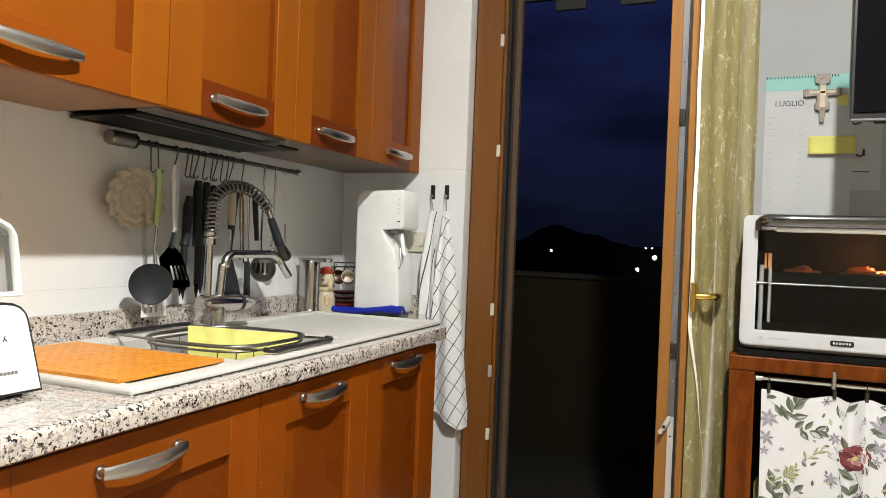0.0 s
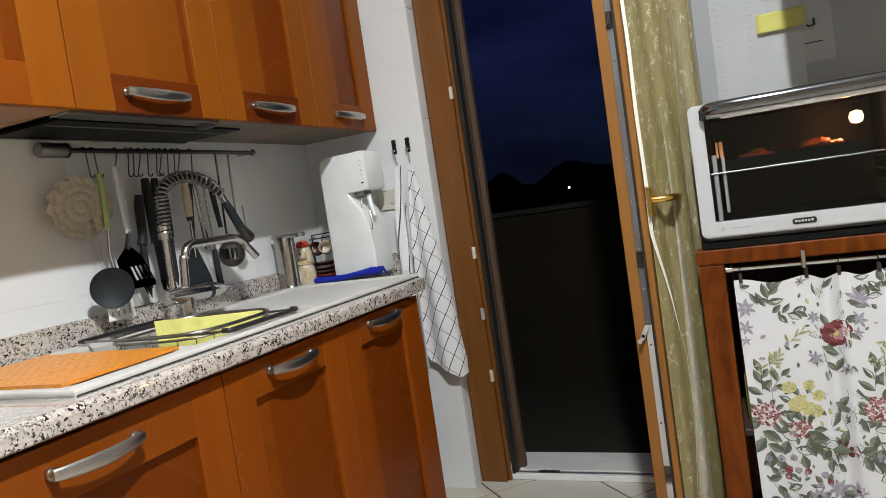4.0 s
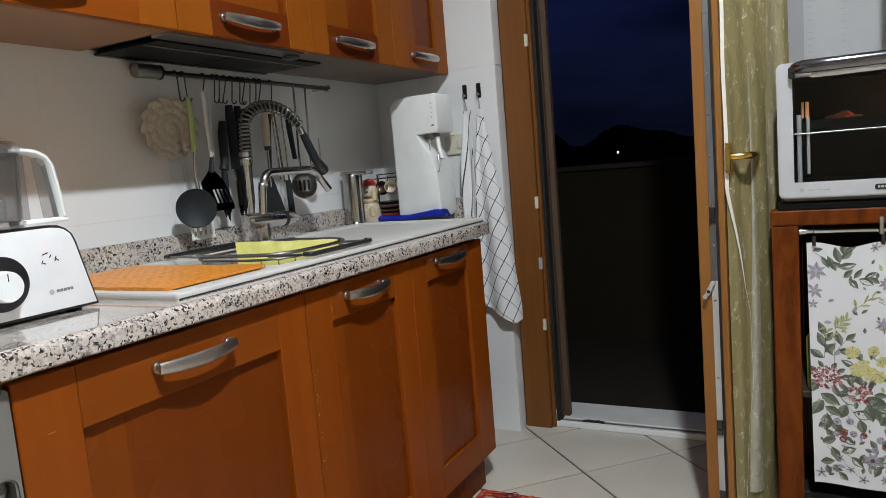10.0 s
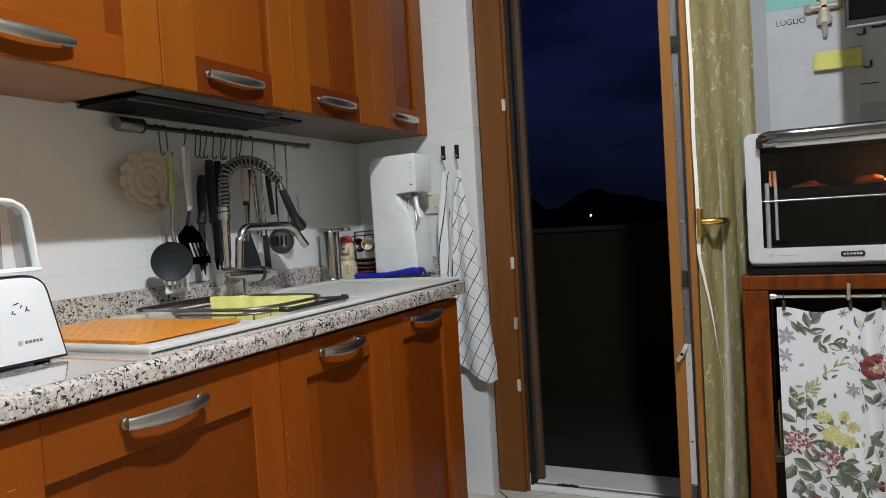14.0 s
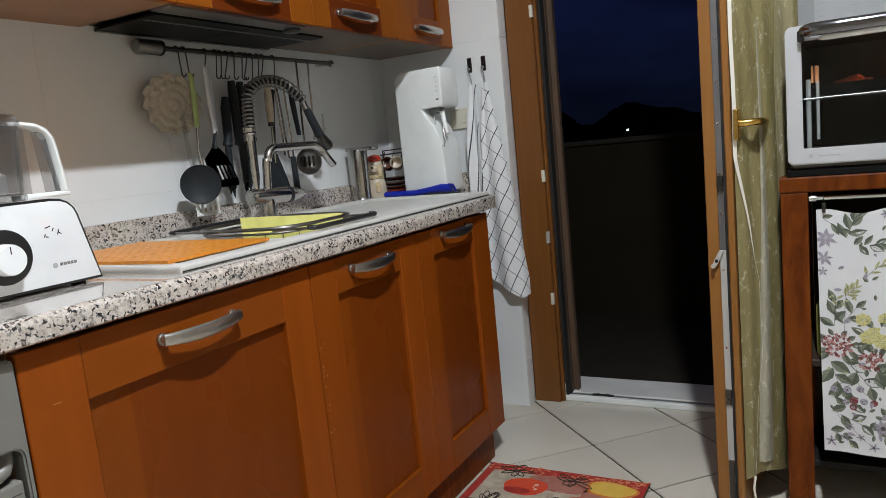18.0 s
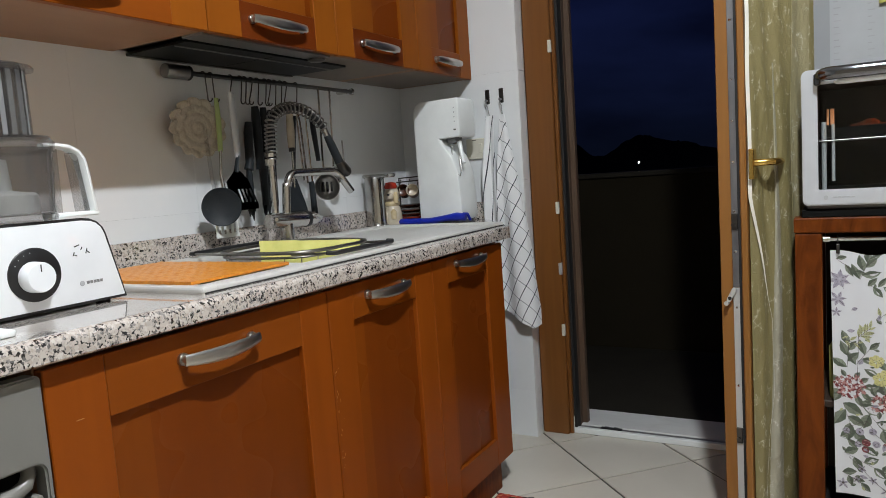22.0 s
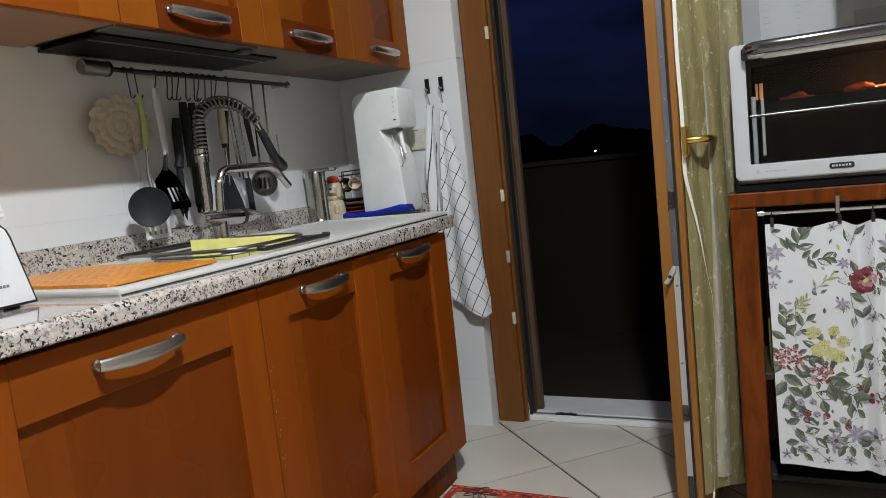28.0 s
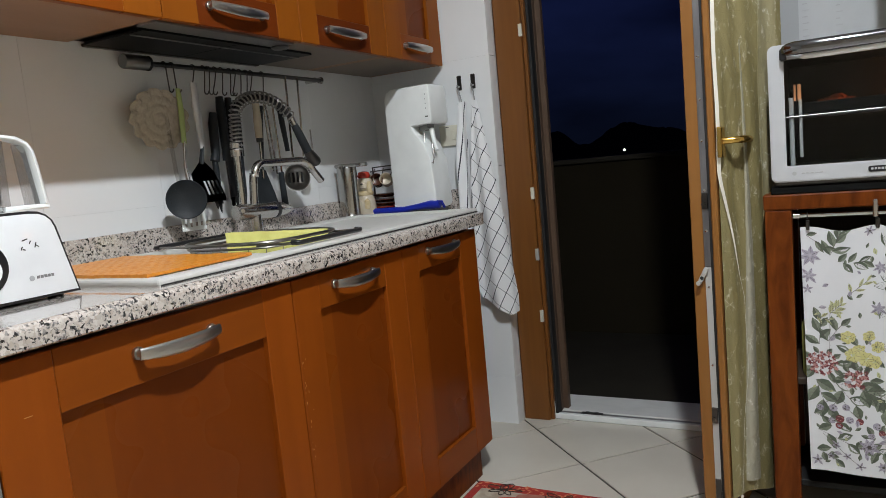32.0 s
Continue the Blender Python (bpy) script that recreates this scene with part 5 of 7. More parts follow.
part("pointer", bx(MF + 0.0268, MF + 0.0276, 0.7462, 0.7480, 0.932, 0.9435, 0.0003), INK, mx)
for k in range(4):
    a = radians(150 - 17 * k)
    part("tick", lathe([(0.0, 0.0), (0.0011, 0.0), (0.0, 0.0006)], (MF + 0.0042, 0.7515 + 0.035 * math.cos(a), 0.9265 + 0.035 * math.sin(a)), 6, "x"), PAPER, mx)
for y0, y1 in ((0.8365, 0.8418), (0.8428, 0.8482), (0.8492, 0.8545), (0.8556, 0.860), (0.8612, 0.866)):
    part("badge_bar", bx(MF + 0.001, MF + 0.0018, y0, y1, 0.898, 0.9028, 0.0003), GREY_P, mx)
part("badge_ring", lathe([(0.0035, 0.0), (0.0045, 0.0004), (0.0035, 0.0008)], (MF + 0.001, 0.8285, 0.9), 16, "x"), PAPER_G, mx)
for y, z, q, w in ((0.826, 0.963, 15, 0.005), (0.834, 0.958, 60, 0.003), (0.8425, 0.953, 70, 0.0045), (0.8455, 0.951, -40, 0.003), (0.8195, 0.950, 65, 0.0032), (0.823, 0.9475, -20, 0.0024)):
    part("symbol", turned(bx(0, 0.0007, -w, w, -0.0009, 0.0009, 0.0003), Matrix.Translation((MF + 0.001, y, z)) @ Matrix.Rotation(radians(q), 4, "X")), INK, mx)
for x in (-1.08, -0.955):
    for y in (0.63, 0.88):
        part("foot", lathe([(0.012, 0.0), (0.012, 0.006)], (x, y, CT), 12), RUBBER, mx)
BC = (-1.0, 0.757, 1.009)
part("bowl_base", lathe([(0.076, 0.0), (0.078, 0.008), (0.070, 0.012), (0.0, 0.012)], BC, 40), SMOKE_D, mx, "clear bowl foot", smooth=True)
part("bowl", lathe([(0.074, 0.010), (0.080, 0.116), (0.0785, 0.116), (0.0725, 0.014)], BC, 44), SMOKE, mx, "cloudy clear plastic bowl", smooth=True)
part("blade_hub", lathe([(0.052, 0.014), (0.052, 0.042), (0.046, 0.046), (0.016, 0.05), (0.012, 0.10), (0.0, 0.102)], BC, 28), WHITE_P, mx, "white blade hub", smooth=True)
part("lid", lathe([(0.082, 0.110), (0.084, 0.126), (0.080, 0.131), (0.038, 0.136), (0.038, 0.139), (0.079, 0.134)], BC, 44), SMOKE_D, mx, "clear lid", smooth=True)
TC = (-0.99, 0.774, 1.142)
part("feed_tube", lathe([(0.037, 0.0), (0.0355, 0.004), (0.0345, 0.108)], TC, 36), SMOKE_D, mx, "tall clear feed tube", smooth=True)
pusher = part("pusher", lathe([(0.0, 0.006), (0.029, 0.006), (0.029, 0.112), (0.027, 0.119), (0.0, 0.122)], TC, 32), SMOKE_D, mx, "grey clear pusher", smooth=True)
# Ribs in pale and grey tones paint the tube's reflected streaks.
for deg, wide, m in ((-62, 8, GREY_P), (-36, 7, SILVER_P), (-12, 8, GREY_P), (16, 9, GREY_P), (42, 4, SILVER_P), (70, 9, GREY_P), (150, 12, GREY_P), (205, 12, GREY_P)):
    part("rib", turned(bx(0.0305, 0.0325, -wide * 0.0005, wide * 0.0005, 0.004, 0.106, 0.0006), Matrix.Translation(TC) @ Matrix.Rotation(radians(deg), 4, "Z")), m, pusher)
part("tube_rim", lathe([(0.0355, 0.106), (0.046, 0.106), (0.047, 0.110), (0.044, 0.114), (0.0355, 0.114)], TC, 36), SMOKE_D, mx, "grey clear rim", smooth=True)
grip_line = [(0.830, 1.132), (0.855, 1.132), (0.876, 1.129), (0.890, 1.121), (0.898, 1.108), (0.902, 1.085), (0.906, 1.055), (0.910, 1.018)]
part("bowl_handle", tube([(BC[0], y, z) for y, z in grip_line], [0.0048, 0.005, 0.006, 0.0072, 0.0078, 0.0078, 0.0078, 0.0078], 14, flat=1.9, up=(1, 0, 0)), WHITE_P, mx, "white bowl handle", smooth=True)
part("handle_base", bx(BC[0] - 0.013, BC[0] + 0.013, 0.826, 0.917, 1.0095, 1.0175, 0.002), WHITE_P, mx, "white handle base")
part("handle_bar", prism([(0.838, 1.018), (0.851, 1.018), (0.853, 1.126), (0.842, 1.126)], "x", BC[0] - 0.009, BC[0] + 0.009, 0.001), SMOKE, mx, "cloudy clear bar")
part("handle_bar", prism([(0.884, 1.018), (0.902, 1.018), (0.889, 1.116), (0.876, 1.120)], "x", BC[0] - 0.009, BC[0] + 0.009, 0.001), SMOKE, mx, "cloudy clear bar")
mx.location += Vector((0.021, -0.013, 0))
solo("tray_corner", prism(round_poly(-1.0, -0.787, 0.30, 0.636, 0.012), "z", CT, CT + 0.009, 0.003), WHITE_P, (-0.9, 0.5, CT), "white plastic board lying flat on the granite worktop", "board", smooth=True)


# ---- terrace door ----
FY = 2.60
door_1 = thing("door_1", (-0.3, FY, 0), "brown wooden terrace door standing open, with a gold curtain on its leaf", "door", kind="structure")
part("jamb", join(bx(-0.8245, -0.721, FY, 2.662, FZ, 2.2, 0.003), bx(-0.721, -0.709, 2.614, 2.662, FZ, 2.2, 0.002)), DOORWOOD, door_1, "brown wooden jamb")
part("gasket", bx(-0.709, -0.698, 2.630, 2.672, 0.03, 2.2, 0.001), RUBBER, door_1, "dark gasket")
part("shutter_guide", join(bx(-0.75, -0.6975, 2.673, 2.70, 0.03, 2.2, 0.002), bx(-0.75, -0.679, 2.70, 2.73, 0.03, 2.2, 0.003)), DARKPOST, door_1, "dark shutter guide")
part("jamb", bx(0.035, 0.099, FY, 2.662, 0.0, 2.2, 0.003), DOORWOOD, door_1)
part("head", bx(-0.697, 0.035, FY, 2.662, 2.13, 2.2, 0.003), DOORWOOD, door_1)
for z in (1.881, 1.474, 0.887, 0.659, 0.425):
    part("strike_plate", bx(-0.7295, -0.7165, 2.5965, 2.606, z - 0.022, z + 0.022, 0.001), WORNZINC if z == 0.659 else CREAM_P, door_1, "small metal strike plate")
part("weather_bar", join(bx(-0.754, 0.035, 2.626, 2.646, FZ, FZ + 0.021, 0.002), bx(-0.721, -0.708, 2.626, 2.646, FZ + 0.02, 0.084, 0.002)), WHITE_P, door_1, "white weather bar")
part("threshold", bx(-0.757, 0.04, 2.68, 2.86, -0.02, 0.034, 0.003), MARBLE, door_1, "white marble threshold")
part("track", bx(-0.709, 0.035, 2.647, 2.679, 0.0, 0.030, 0.001), ZINC, door_1, "metal track")
part("latch_plate", join(bx(-0.614, -0.534, 2.648, 2.668, 0.030, 0.038, 0.001), bx(-0.60, -0.585, 2.65, 2.666, 0.038, 0.041, 0.001), bx(-0.565, -0.55, 2.65, 2.666, 0.038, 0.041, 0.001)), BLACK_P, door_1, "black latch plate")

# the leaf, turned in on its hinges
LEAN = -6.5
leaf_m = Matrix.Translation((-0.04, 1.966, 0)) @ Matrix.Rotation(radians(LEAN), 4, "Z")
def lf(bm):
    return turned(bm, leaf_m)
leaf = thing("door_leaf", (-0.04, 1.966, 0.02), "brown wooden glazed door leaf standing open into the room", "door")
part("lock_stile", lf(join(bx(-0.0325, 0.018, 0.0, 0.085, 0.03, 2.12, 0.002), bx(0.0205, 0.036, -0.014, 0.085, 0.022, 2.13, 0.003))), LEAFWOOD, leaf)
part("hinge_stile", lf(bx(-0.040, 0.040, 0.56, 0.645, 0.03, 2.12, 0.002)), LEAFWOOD, leaf)
part("bottom_rail", lf(bx(-0.038, 0.038, 0.085, 0.56, 0.03, 0.16, 0.002)), LEAFWOOD, leaf)
part("top_rail", lf(bx(-0.038, 0.038, 0.085, 0.56, 2.02, 2.12, 0.002)), LEAFWOOD, leaf)
part("pane", lf(bx(-0.004, 0.004, 0.083, 0.562, 0.158, 2.022, 0)), WINGLASS, leaf, "window glass")
strip = part("lock_strip", lf(bx(-0.003, 0.013, -0.003, 0.003, 0.035, 0.71, 0.0008)), WORNZINC, leaf, "metal lock strip along the edge")
part("seal", lf(bx(0.013, 0.0205, -0.006, 0.004, 0.03, 2.12, 0.0008)), RUBBER, leaf, "black rubber seal")
part("upper_strip", lf(bx(-0.003, 0.013, -0.003, 0.003, 0.711, 2.10, 0.0008)), DULLZINC, strip, "dull grey upper strip")
for z in (0.10, 0.34, 0.46, 0.66, 0.80, 0.90, 1.02, 1.12, 1.22, 1.36, 1.47, 1.60, 1.80):
    part("screw", lf(lathe([(0.0, -0.0012), (0.0032, -0.0006), (0.0035, 0.0)], (0.005, -0.003, z), 8, "y")), CHROME, strip)
for z in (0.33, 1.46, 0.875):
    part("roller", lf(join(bx(-0.002, 0.012, -0.008, -0.002, z - 0.02, z + 0.02, 0.001), tube([(0.003, -0.012, z - 0.008), (0.003, -0.006, z - 0.008)], 0.005, 10))), DARKSTEEL, strip)
arm_m = Matrix.Translation((-0.004, -0.010, 0.695)) @ Matrix.Rotation(radians(26), 4, "Y")
latch = part("latch_arm", lf(turned(prism(round_poly(-0.0055, 0.0055, -0.022, 0.018, 0.005), "y", -0.002, 0.002, 0.0008), arm_m)), WORNZINC, leaf, "small pale latch arm", smooth=True)
part("latch_hole", lf(turned(lathe([(0.0, -0.0026), (0.0042, -0.0026), (0.0046, -0.002)], (0, 0, -0.012), 14, "y"), arm_m)), RUBBER, latch)
part("latch_pin", lf(turned(tube([(-0.001, -0.010, -0.026), (-0.001, 0.004, -0.026)], 0.0055, 12), arm_m)), WORNZINC, latch, smooth=True)
part("bottom_bolt", lf(join(bx(-0.045, 0.012, -0.006, 0.03, 0.018, 0.032, 0.002), bx(-0.002, 0.012, -0.005, 0.0, 0.035, 0.16, 0.001))), DARKSTEEL, leaf)
hd = part("handle_plate", lf(bx(0.043, 0.055, -0.020, 0.016, 0.977, 1.050, 0.003, 2)), BRASS, leaf, "brass handle plate")
part("lever", lf(tube([(0.052, -0.004, 1.016), (0.080, -0.004, 1.016), (0.092, 0.004, 1.016), (0.097, 0.045, 1.016), (0.097, 0.108, 1.014)], [0.009, 0.008, 0.009, 0.009, 0.008], 14)), BRASS, hd, "brass lever", smooth=True)

# curtain fixed over the leaf's glass
def crinkle(s, t, k):
    """Ridged wrinkles, finer with k."""
    return 1 - abs(2 * noise.noise(Vector((s * 5 * k, t * 24 * k, k))))
EDGE = leaf_m @ Vector((0.0385, 0.002, 0))
def curtain_fn(s, t):
    """The loose cloth: s from the lock edge of the leaf away to the wall, t down."""
    low = max(0, (t - 0.45) / 0.55)
    x = EDGE.x + (0.134 + 0.005 * math.sin(5 * t)) * s
    y = EDGE.y + 0.165 * s ** 1.15
    near = min(1, s * 8)
    out = 0.0032 * math.sin(2 * math.pi * (1.9 * s + 0.22 * math.sin(3 * t))) + 0.0020 * math.sin(2 * math.pi * (4.3 * s + 0.5 * math.sin(6 * t)))
    out += 0.0016 * crinkle(s, t, 1.0) ** 3 + 0.0008 * crinkle(s, t, 2.3) ** 4 + 0.0005 * crinkle(s, t, 5.1) ** 4
    out += 0.012 * low * math.exp(-((s - 0.48 - 0.05 * math.sin(4 * t)) / 0.13) ** 2)
    out *= near
    return Vector((x + 0.45 * out, y - 0.85 * out, 2.08 - 1.97 * t + 0.012 * low * math.sin(5 * s)))
cur = thing("door_curtain", (0.0, 2.2, 0.1), "creased sheer gold curtain with white edge on the door leaf", "curtain")
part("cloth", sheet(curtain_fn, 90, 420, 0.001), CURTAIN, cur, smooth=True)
def edge_fn(s, t):
    """White edge tape: beside the stile above, drifting away below the handle, back to the stile at the foot."""
    drift = 0.34 * max(0, min(1, (t - 0.58) / 0.16)) * (1 - 0.55 * max(0, (t - 0.84) / 0.16))
    wide = 0.0085 if t < 0.56 else 0.0095 - 0.0090 * min(1, (t - 0.56) / 0.16)
    p = curtain_fn(0.002 + drift, min(1, t))
    return p + Vector((-0.001 + s * wide + 0.001 * math.sin(40 * t), -0.008, 0))
part("edge_ribbon", sheet(edge_fn, 4, 120, 0.0012), RIBBON, cur, "white edge ribbon", smooth=True)
part("loose_thread", tube([edge_fn(0, 1.0), edge_fn(0, 1.0) + Vector((-0.004, -0.006, -0.03)), edge_fn(0, 1.0) + Vector((0.003, -0.008, -0.085))], 0.003, 6), RIBBON, cur, "frayed thread end", smooth=True)
def fold_fn(s, t):
    """A rolled fold, pale by sheen put into its colour, thin at the top, crimped across all the way down."""
    k = 0.42 + 0.565 * t
    w = 0.004 + 0.063 * min(1, t * 1.6) + 0.16 * max(0, t - 0.72)
    base = curtain_fn(0.36 + 0.05 * math.sin(3.4 * t + 0.4) + (s - 0.5) * w * 2, k)
    crimp = 0.0011 * crinkle(0.25 * s, 2.4 * t, 2.0) ** 3 + 0.0007 * crinkle(0.4 * s, 5.0 * t, 2.0) ** 3
    return base + Vector((0.001, 0.0015 - (0.011 * min(1, 0.2 + t) + crimp) * math.sin(math.pi * s), 0))
part("loose_fold", sheet(fold_fn, 16, 420, 0.0008), CURTAIN_W, cur, "loose fold with its sheen painted paler", smooth=True)

def hem_fn(s, t):
    """The wide crumpled hem along the wall side of the cloth, its sheen painted in a paler tone."""
    p = curtain_fn(0.66 + 0.27 * s + 0.015 * math.sin(9 * t) + 0.01 * math.sin(23 * t), t)
    return p + Vector((0, -0.0025 - 0.0018 * crinkle(0.3 * s, 3.0 * t, 2.0) ** 3 - 0.002 * math.sin(math.pi * s), 0))
part("side_hem", sheet(hem_fn, 20, 420, 0.0008), CURTAIN_M, cur, "crumpled side hem with its sheen painted paler", smooth=True)

# Strip added to carry the grey shade of the door reveal.
tagged(solo("trim", bx(0.1005, 0.122, NY - 0.008, NY - 0.0005, FZ, 2.2, 0.001), plain("reveal_shade", (0.20, 0.19, 0.175), 0.6), (0.11, NY, 1.0), "narrow upright strip coloured as the shaded reveal beside the terrace door", "trim", kind="structure"))

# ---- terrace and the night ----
solo("terrace_floor", bx(-6, 6, 2.86, 4.2, -0.25, 0.0, 0.0), TERRACE, (0, 3.5, 0), "terrace floor coloured night-dark", "terrace", kind="structure")
parapet = thing("parapet", (-1, 4.05, 0), "plastered terrace parapet coloured night-dark, with a paler coping", "parapet", kind="structure")
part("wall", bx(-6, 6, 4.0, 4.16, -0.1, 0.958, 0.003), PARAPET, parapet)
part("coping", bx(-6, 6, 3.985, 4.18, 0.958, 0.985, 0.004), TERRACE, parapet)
facade = solo("house_facade", join(bx(-6, -0.76, 2.72, 2.86, -0.3, 3.2, 0), bx(0.08, 6, 2.72, 2.86, -0.3, 3.2, 0), bx(-0.76, 0.08, 2.72, 2.86, 2.2, 3.2, 0)), PARAPET, (0, 2.8, 0), "outer face of the house wall, coloured night-dark", "facade", kind="structure")
shutter = thing("roller_shutter", (-0.3, 2.77, 2.05), "dark roller shutter drawn up over the door", "shutter")
part("slat", bx(-0.735, 0.06, 2.755, 2.775, 2.071, 2.2, 0.002), RUBBER, shutter)
for x0, x1 in ((-0.735, -0.69), (-0.565, -0.448), (-0.322, -0.20)):
    part("stopper", bx(x0, x1, 2.742, 2.757, 2.021, 2.075, 0.002), RUBBER, shutter, "black rubber stopper")
ground = solo("ground", bx(-900, 900, 4.4, 1500, -12.2, -12, 0), NIGHTHILL, (0, 300, -12), "dark land below at night", "ground", kind="structure")
def ridge(x0, x1, y, low, humps, rough, seed, n=260):
    """A wooded ridge line: rounded humps of (middle, width, height) with a leafy edge."""
    bm = bmesh.new()
    row = []
    for k in range(n + 1):
        x = x0 + (x1 - x0) * k / n
        z = low + sum(h * math.exp(-((x - c) / w) ** 2) for c, w, h in humps)
        z += rough * (noise.noise(Vector((x * 0.16, seed, 0))) + 0.6 * noise.noise(Vector((x * 0.5, seed, 5))) + 0.35 * noise.noise(Vector((x * 1.6, seed, 9))))
        row.append((bm.verts.new((x, y, -12)), bm.verts.new((x, y + 2, z)), bm.verts.new((x, y + 60, -12))))
    for a, b in zip(row, row[1:]):
        bm.faces.new((a[0], b[0], b[1], a[1]))
        bm.faces.new((a[1], b[1], b[2], a[2]))
    return bm
solo("backdrop_hill", ridge(-110, 40, 170, 1.0, ((-42, 6.5, 5.4), (-33, 6.5, 3.2), (-58, 5.5, 5.4), (-25, 7, 1.4), (-80, 14, 4.0)), 0.75, 2.0), NIGHTHILL, (-40, 170, -12), "dark wooded hill against the night sky", "hill", kind="structure")
solo("backdrop_hill", ridge(-500, 500, 420, 2.5, ((-150, 60, 4.0), (30, 80, 3.0)), 1.5, 7.0), NIGHTHILL, (-40, 420, -12), "far dark wooded ridge", "hill", kind="structure")
house = thing("apartment_block", (1, 168, -12), "dark block of flats with a few lit windows far off", "building")
part("wall", bx(-11.6, 12, 166, 178, -12, 9.3, 0.05), NIGHTHILL, house)
part("roof", bx(-7.0, 10, 167, 177, 9.3, 12.3, 0.05), NIGHTHILL, house)
part("roof_house", bx(-4.0, 4, 168, 176, 12.3, 14.4, 0.05), NIGHTHILL, house)
LIT = glow_mat("lit_window", (1, 0.93, 0.8), 0.35)
for x0, x1 in ((-4.6, -4.35), (-3.5, -3.2), (-3.0, -2.7)):
    part("window", bx(x0, x1, 165.9, 166.0, 7.0, 8.2, 0), LIT, house, "lit window")
LAMP_C, LAMP_W, LAMP_O = glow_mat("far_cream_lamp", (1.0, 0.86, 0.55), 9), glow_mat("far_white_lamp", (1.0, 0.97, 0.9), 9), glow_mat("far_amber_lamp", (1.0, 0.6, 0.22), 9)
LAMPS = ((-39.6, 165, 0.75, 0.22, 1), (-19.7, 165, -2.8, 0.40, 1), (-16.1, 165, 0.0, 0.48, 0), (-12.3, 165, -4.7, 0.50, 2), (-12.9, 165, -0.3, 0.2, 1), (-13.1, 165, 2.0, 0.16, 1), (-16.7, 165, 2.1, 0.13, 1), (-18.1, 165, 2.1, 0.13, 1), (-14.7, 165, -4.7, 0.16, 1))
for x, y, z, r, w in LAMPS:
    lp = thing("street_lamp", (x, y, -12), "lit street lamp far off at night", "street lamp", "far street lamps")
    part("pole", tube([(x, y, -12), (x, y, z - r)], 0.08, 6), NIGHTHILL, lp)
    part("lantern", lathe([(0.0, -r), (r * 0.7, -r * 0.7), (r, 0), (r * 0.7, r * 0.7), (0.0, r)], (x, y, z), 10), (LAMP_C, LAMP_W, LAMP_O)[w], lp, "glowing lantern", smooth=True)

# ---- wooden stand with the table oven ----
stand = thing("oven_stand", (0.4, 2.17, 0), "reddish-brown wooden stand with a floral curtain before its shelf", "stand")
SY = 1.972
for x0, y0 in ((0.096, SY), (0.645, SY), (0.096, 2.36), (0.645, 2.36)):
    part("post", bx(x0, x0 + 0.058, y0, y0 + 0.058, FZ, 0.842, 0.003, 2), STANDWOOD, stand)
part("front_rail", bx(0.094, 0.705, SY - 0.003, SY + 0.055, 0.842, 0.879, 0.004, 2), STANDWOOD, stand)
part("top", bx(0.098, 0.703, SY + 0.055, 2.42, 0.849, 0.876, 0.003), STANDWOOD, stand)
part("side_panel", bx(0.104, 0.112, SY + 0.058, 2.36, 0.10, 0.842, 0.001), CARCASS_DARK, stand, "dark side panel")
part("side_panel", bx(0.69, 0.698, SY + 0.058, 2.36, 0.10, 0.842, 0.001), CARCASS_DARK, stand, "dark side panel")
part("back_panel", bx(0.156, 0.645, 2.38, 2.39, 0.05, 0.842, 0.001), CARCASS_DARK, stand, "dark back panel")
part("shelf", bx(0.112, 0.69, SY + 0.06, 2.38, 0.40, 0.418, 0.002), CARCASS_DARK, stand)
# Lower shelf coloured black, standing in for the shade below the curtain.
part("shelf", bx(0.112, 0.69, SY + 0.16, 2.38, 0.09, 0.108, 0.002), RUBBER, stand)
bottle = thing("cleaner_bottle", (0.196, 2.07, 0.418), "yellow plastic bottle standing on the shelf", "bottle")
part("body", lathe([(0.03, 0), (0.032, 0.01), (0.032, 0.13), (0.014, 0.16), (0.014, 0.17)], (0.196, 2.07, 0.418), 20), NOTE_Y, bottle, smooth=True)
part("cap", lathe([(0.016, 0.17), (0.016, 0.195), (0.0, 0.197)], (0.196, 2.07, 0.418), 16), GREEN_P, bottle, smooth=True)

rod = thing("curtain_rod", (0.4, SY - 0.012, 0.84), "thin chrome rod with clips under the stand's rail", "rod")
part("bar", tube([(0.158, SY + 0.015, 0.840), (0.645, SY + 0.015, 0.840)], 0.0055, 12), CHROME, rod, smooth=True)
for x in (0.322, 0.60):
    part("bracket", bx(x - 0.005, x + 0.005, SY - 0.006, SY + 0.022, 0.832, 0.872, 0.002), STEEL, rod)
part("end_socket", tube([(0.156, SY + 0.015, 0.840), (0.170, SY + 0.015, 0.840)], 0.0085, 12), STEEL, rod, smooth=True)
for x in (0.186, 0.326, 0.392, 0.470, 0.56):
    clip = part("clip", join(bx(x - 0.004, x + 0.004, SY + 0.008, SY + 0.02, 0.806, 0.828, 0.001), tube([(x, SY + 0.015 + 0.008 * math.cos(a), 0.840 + 0.008 * math.sin(a)) for a in (radians(36 * j) for j in range(11))], 0.0012, 6)), DARKSTEEL, rod)

rod.location.z -= 0.014

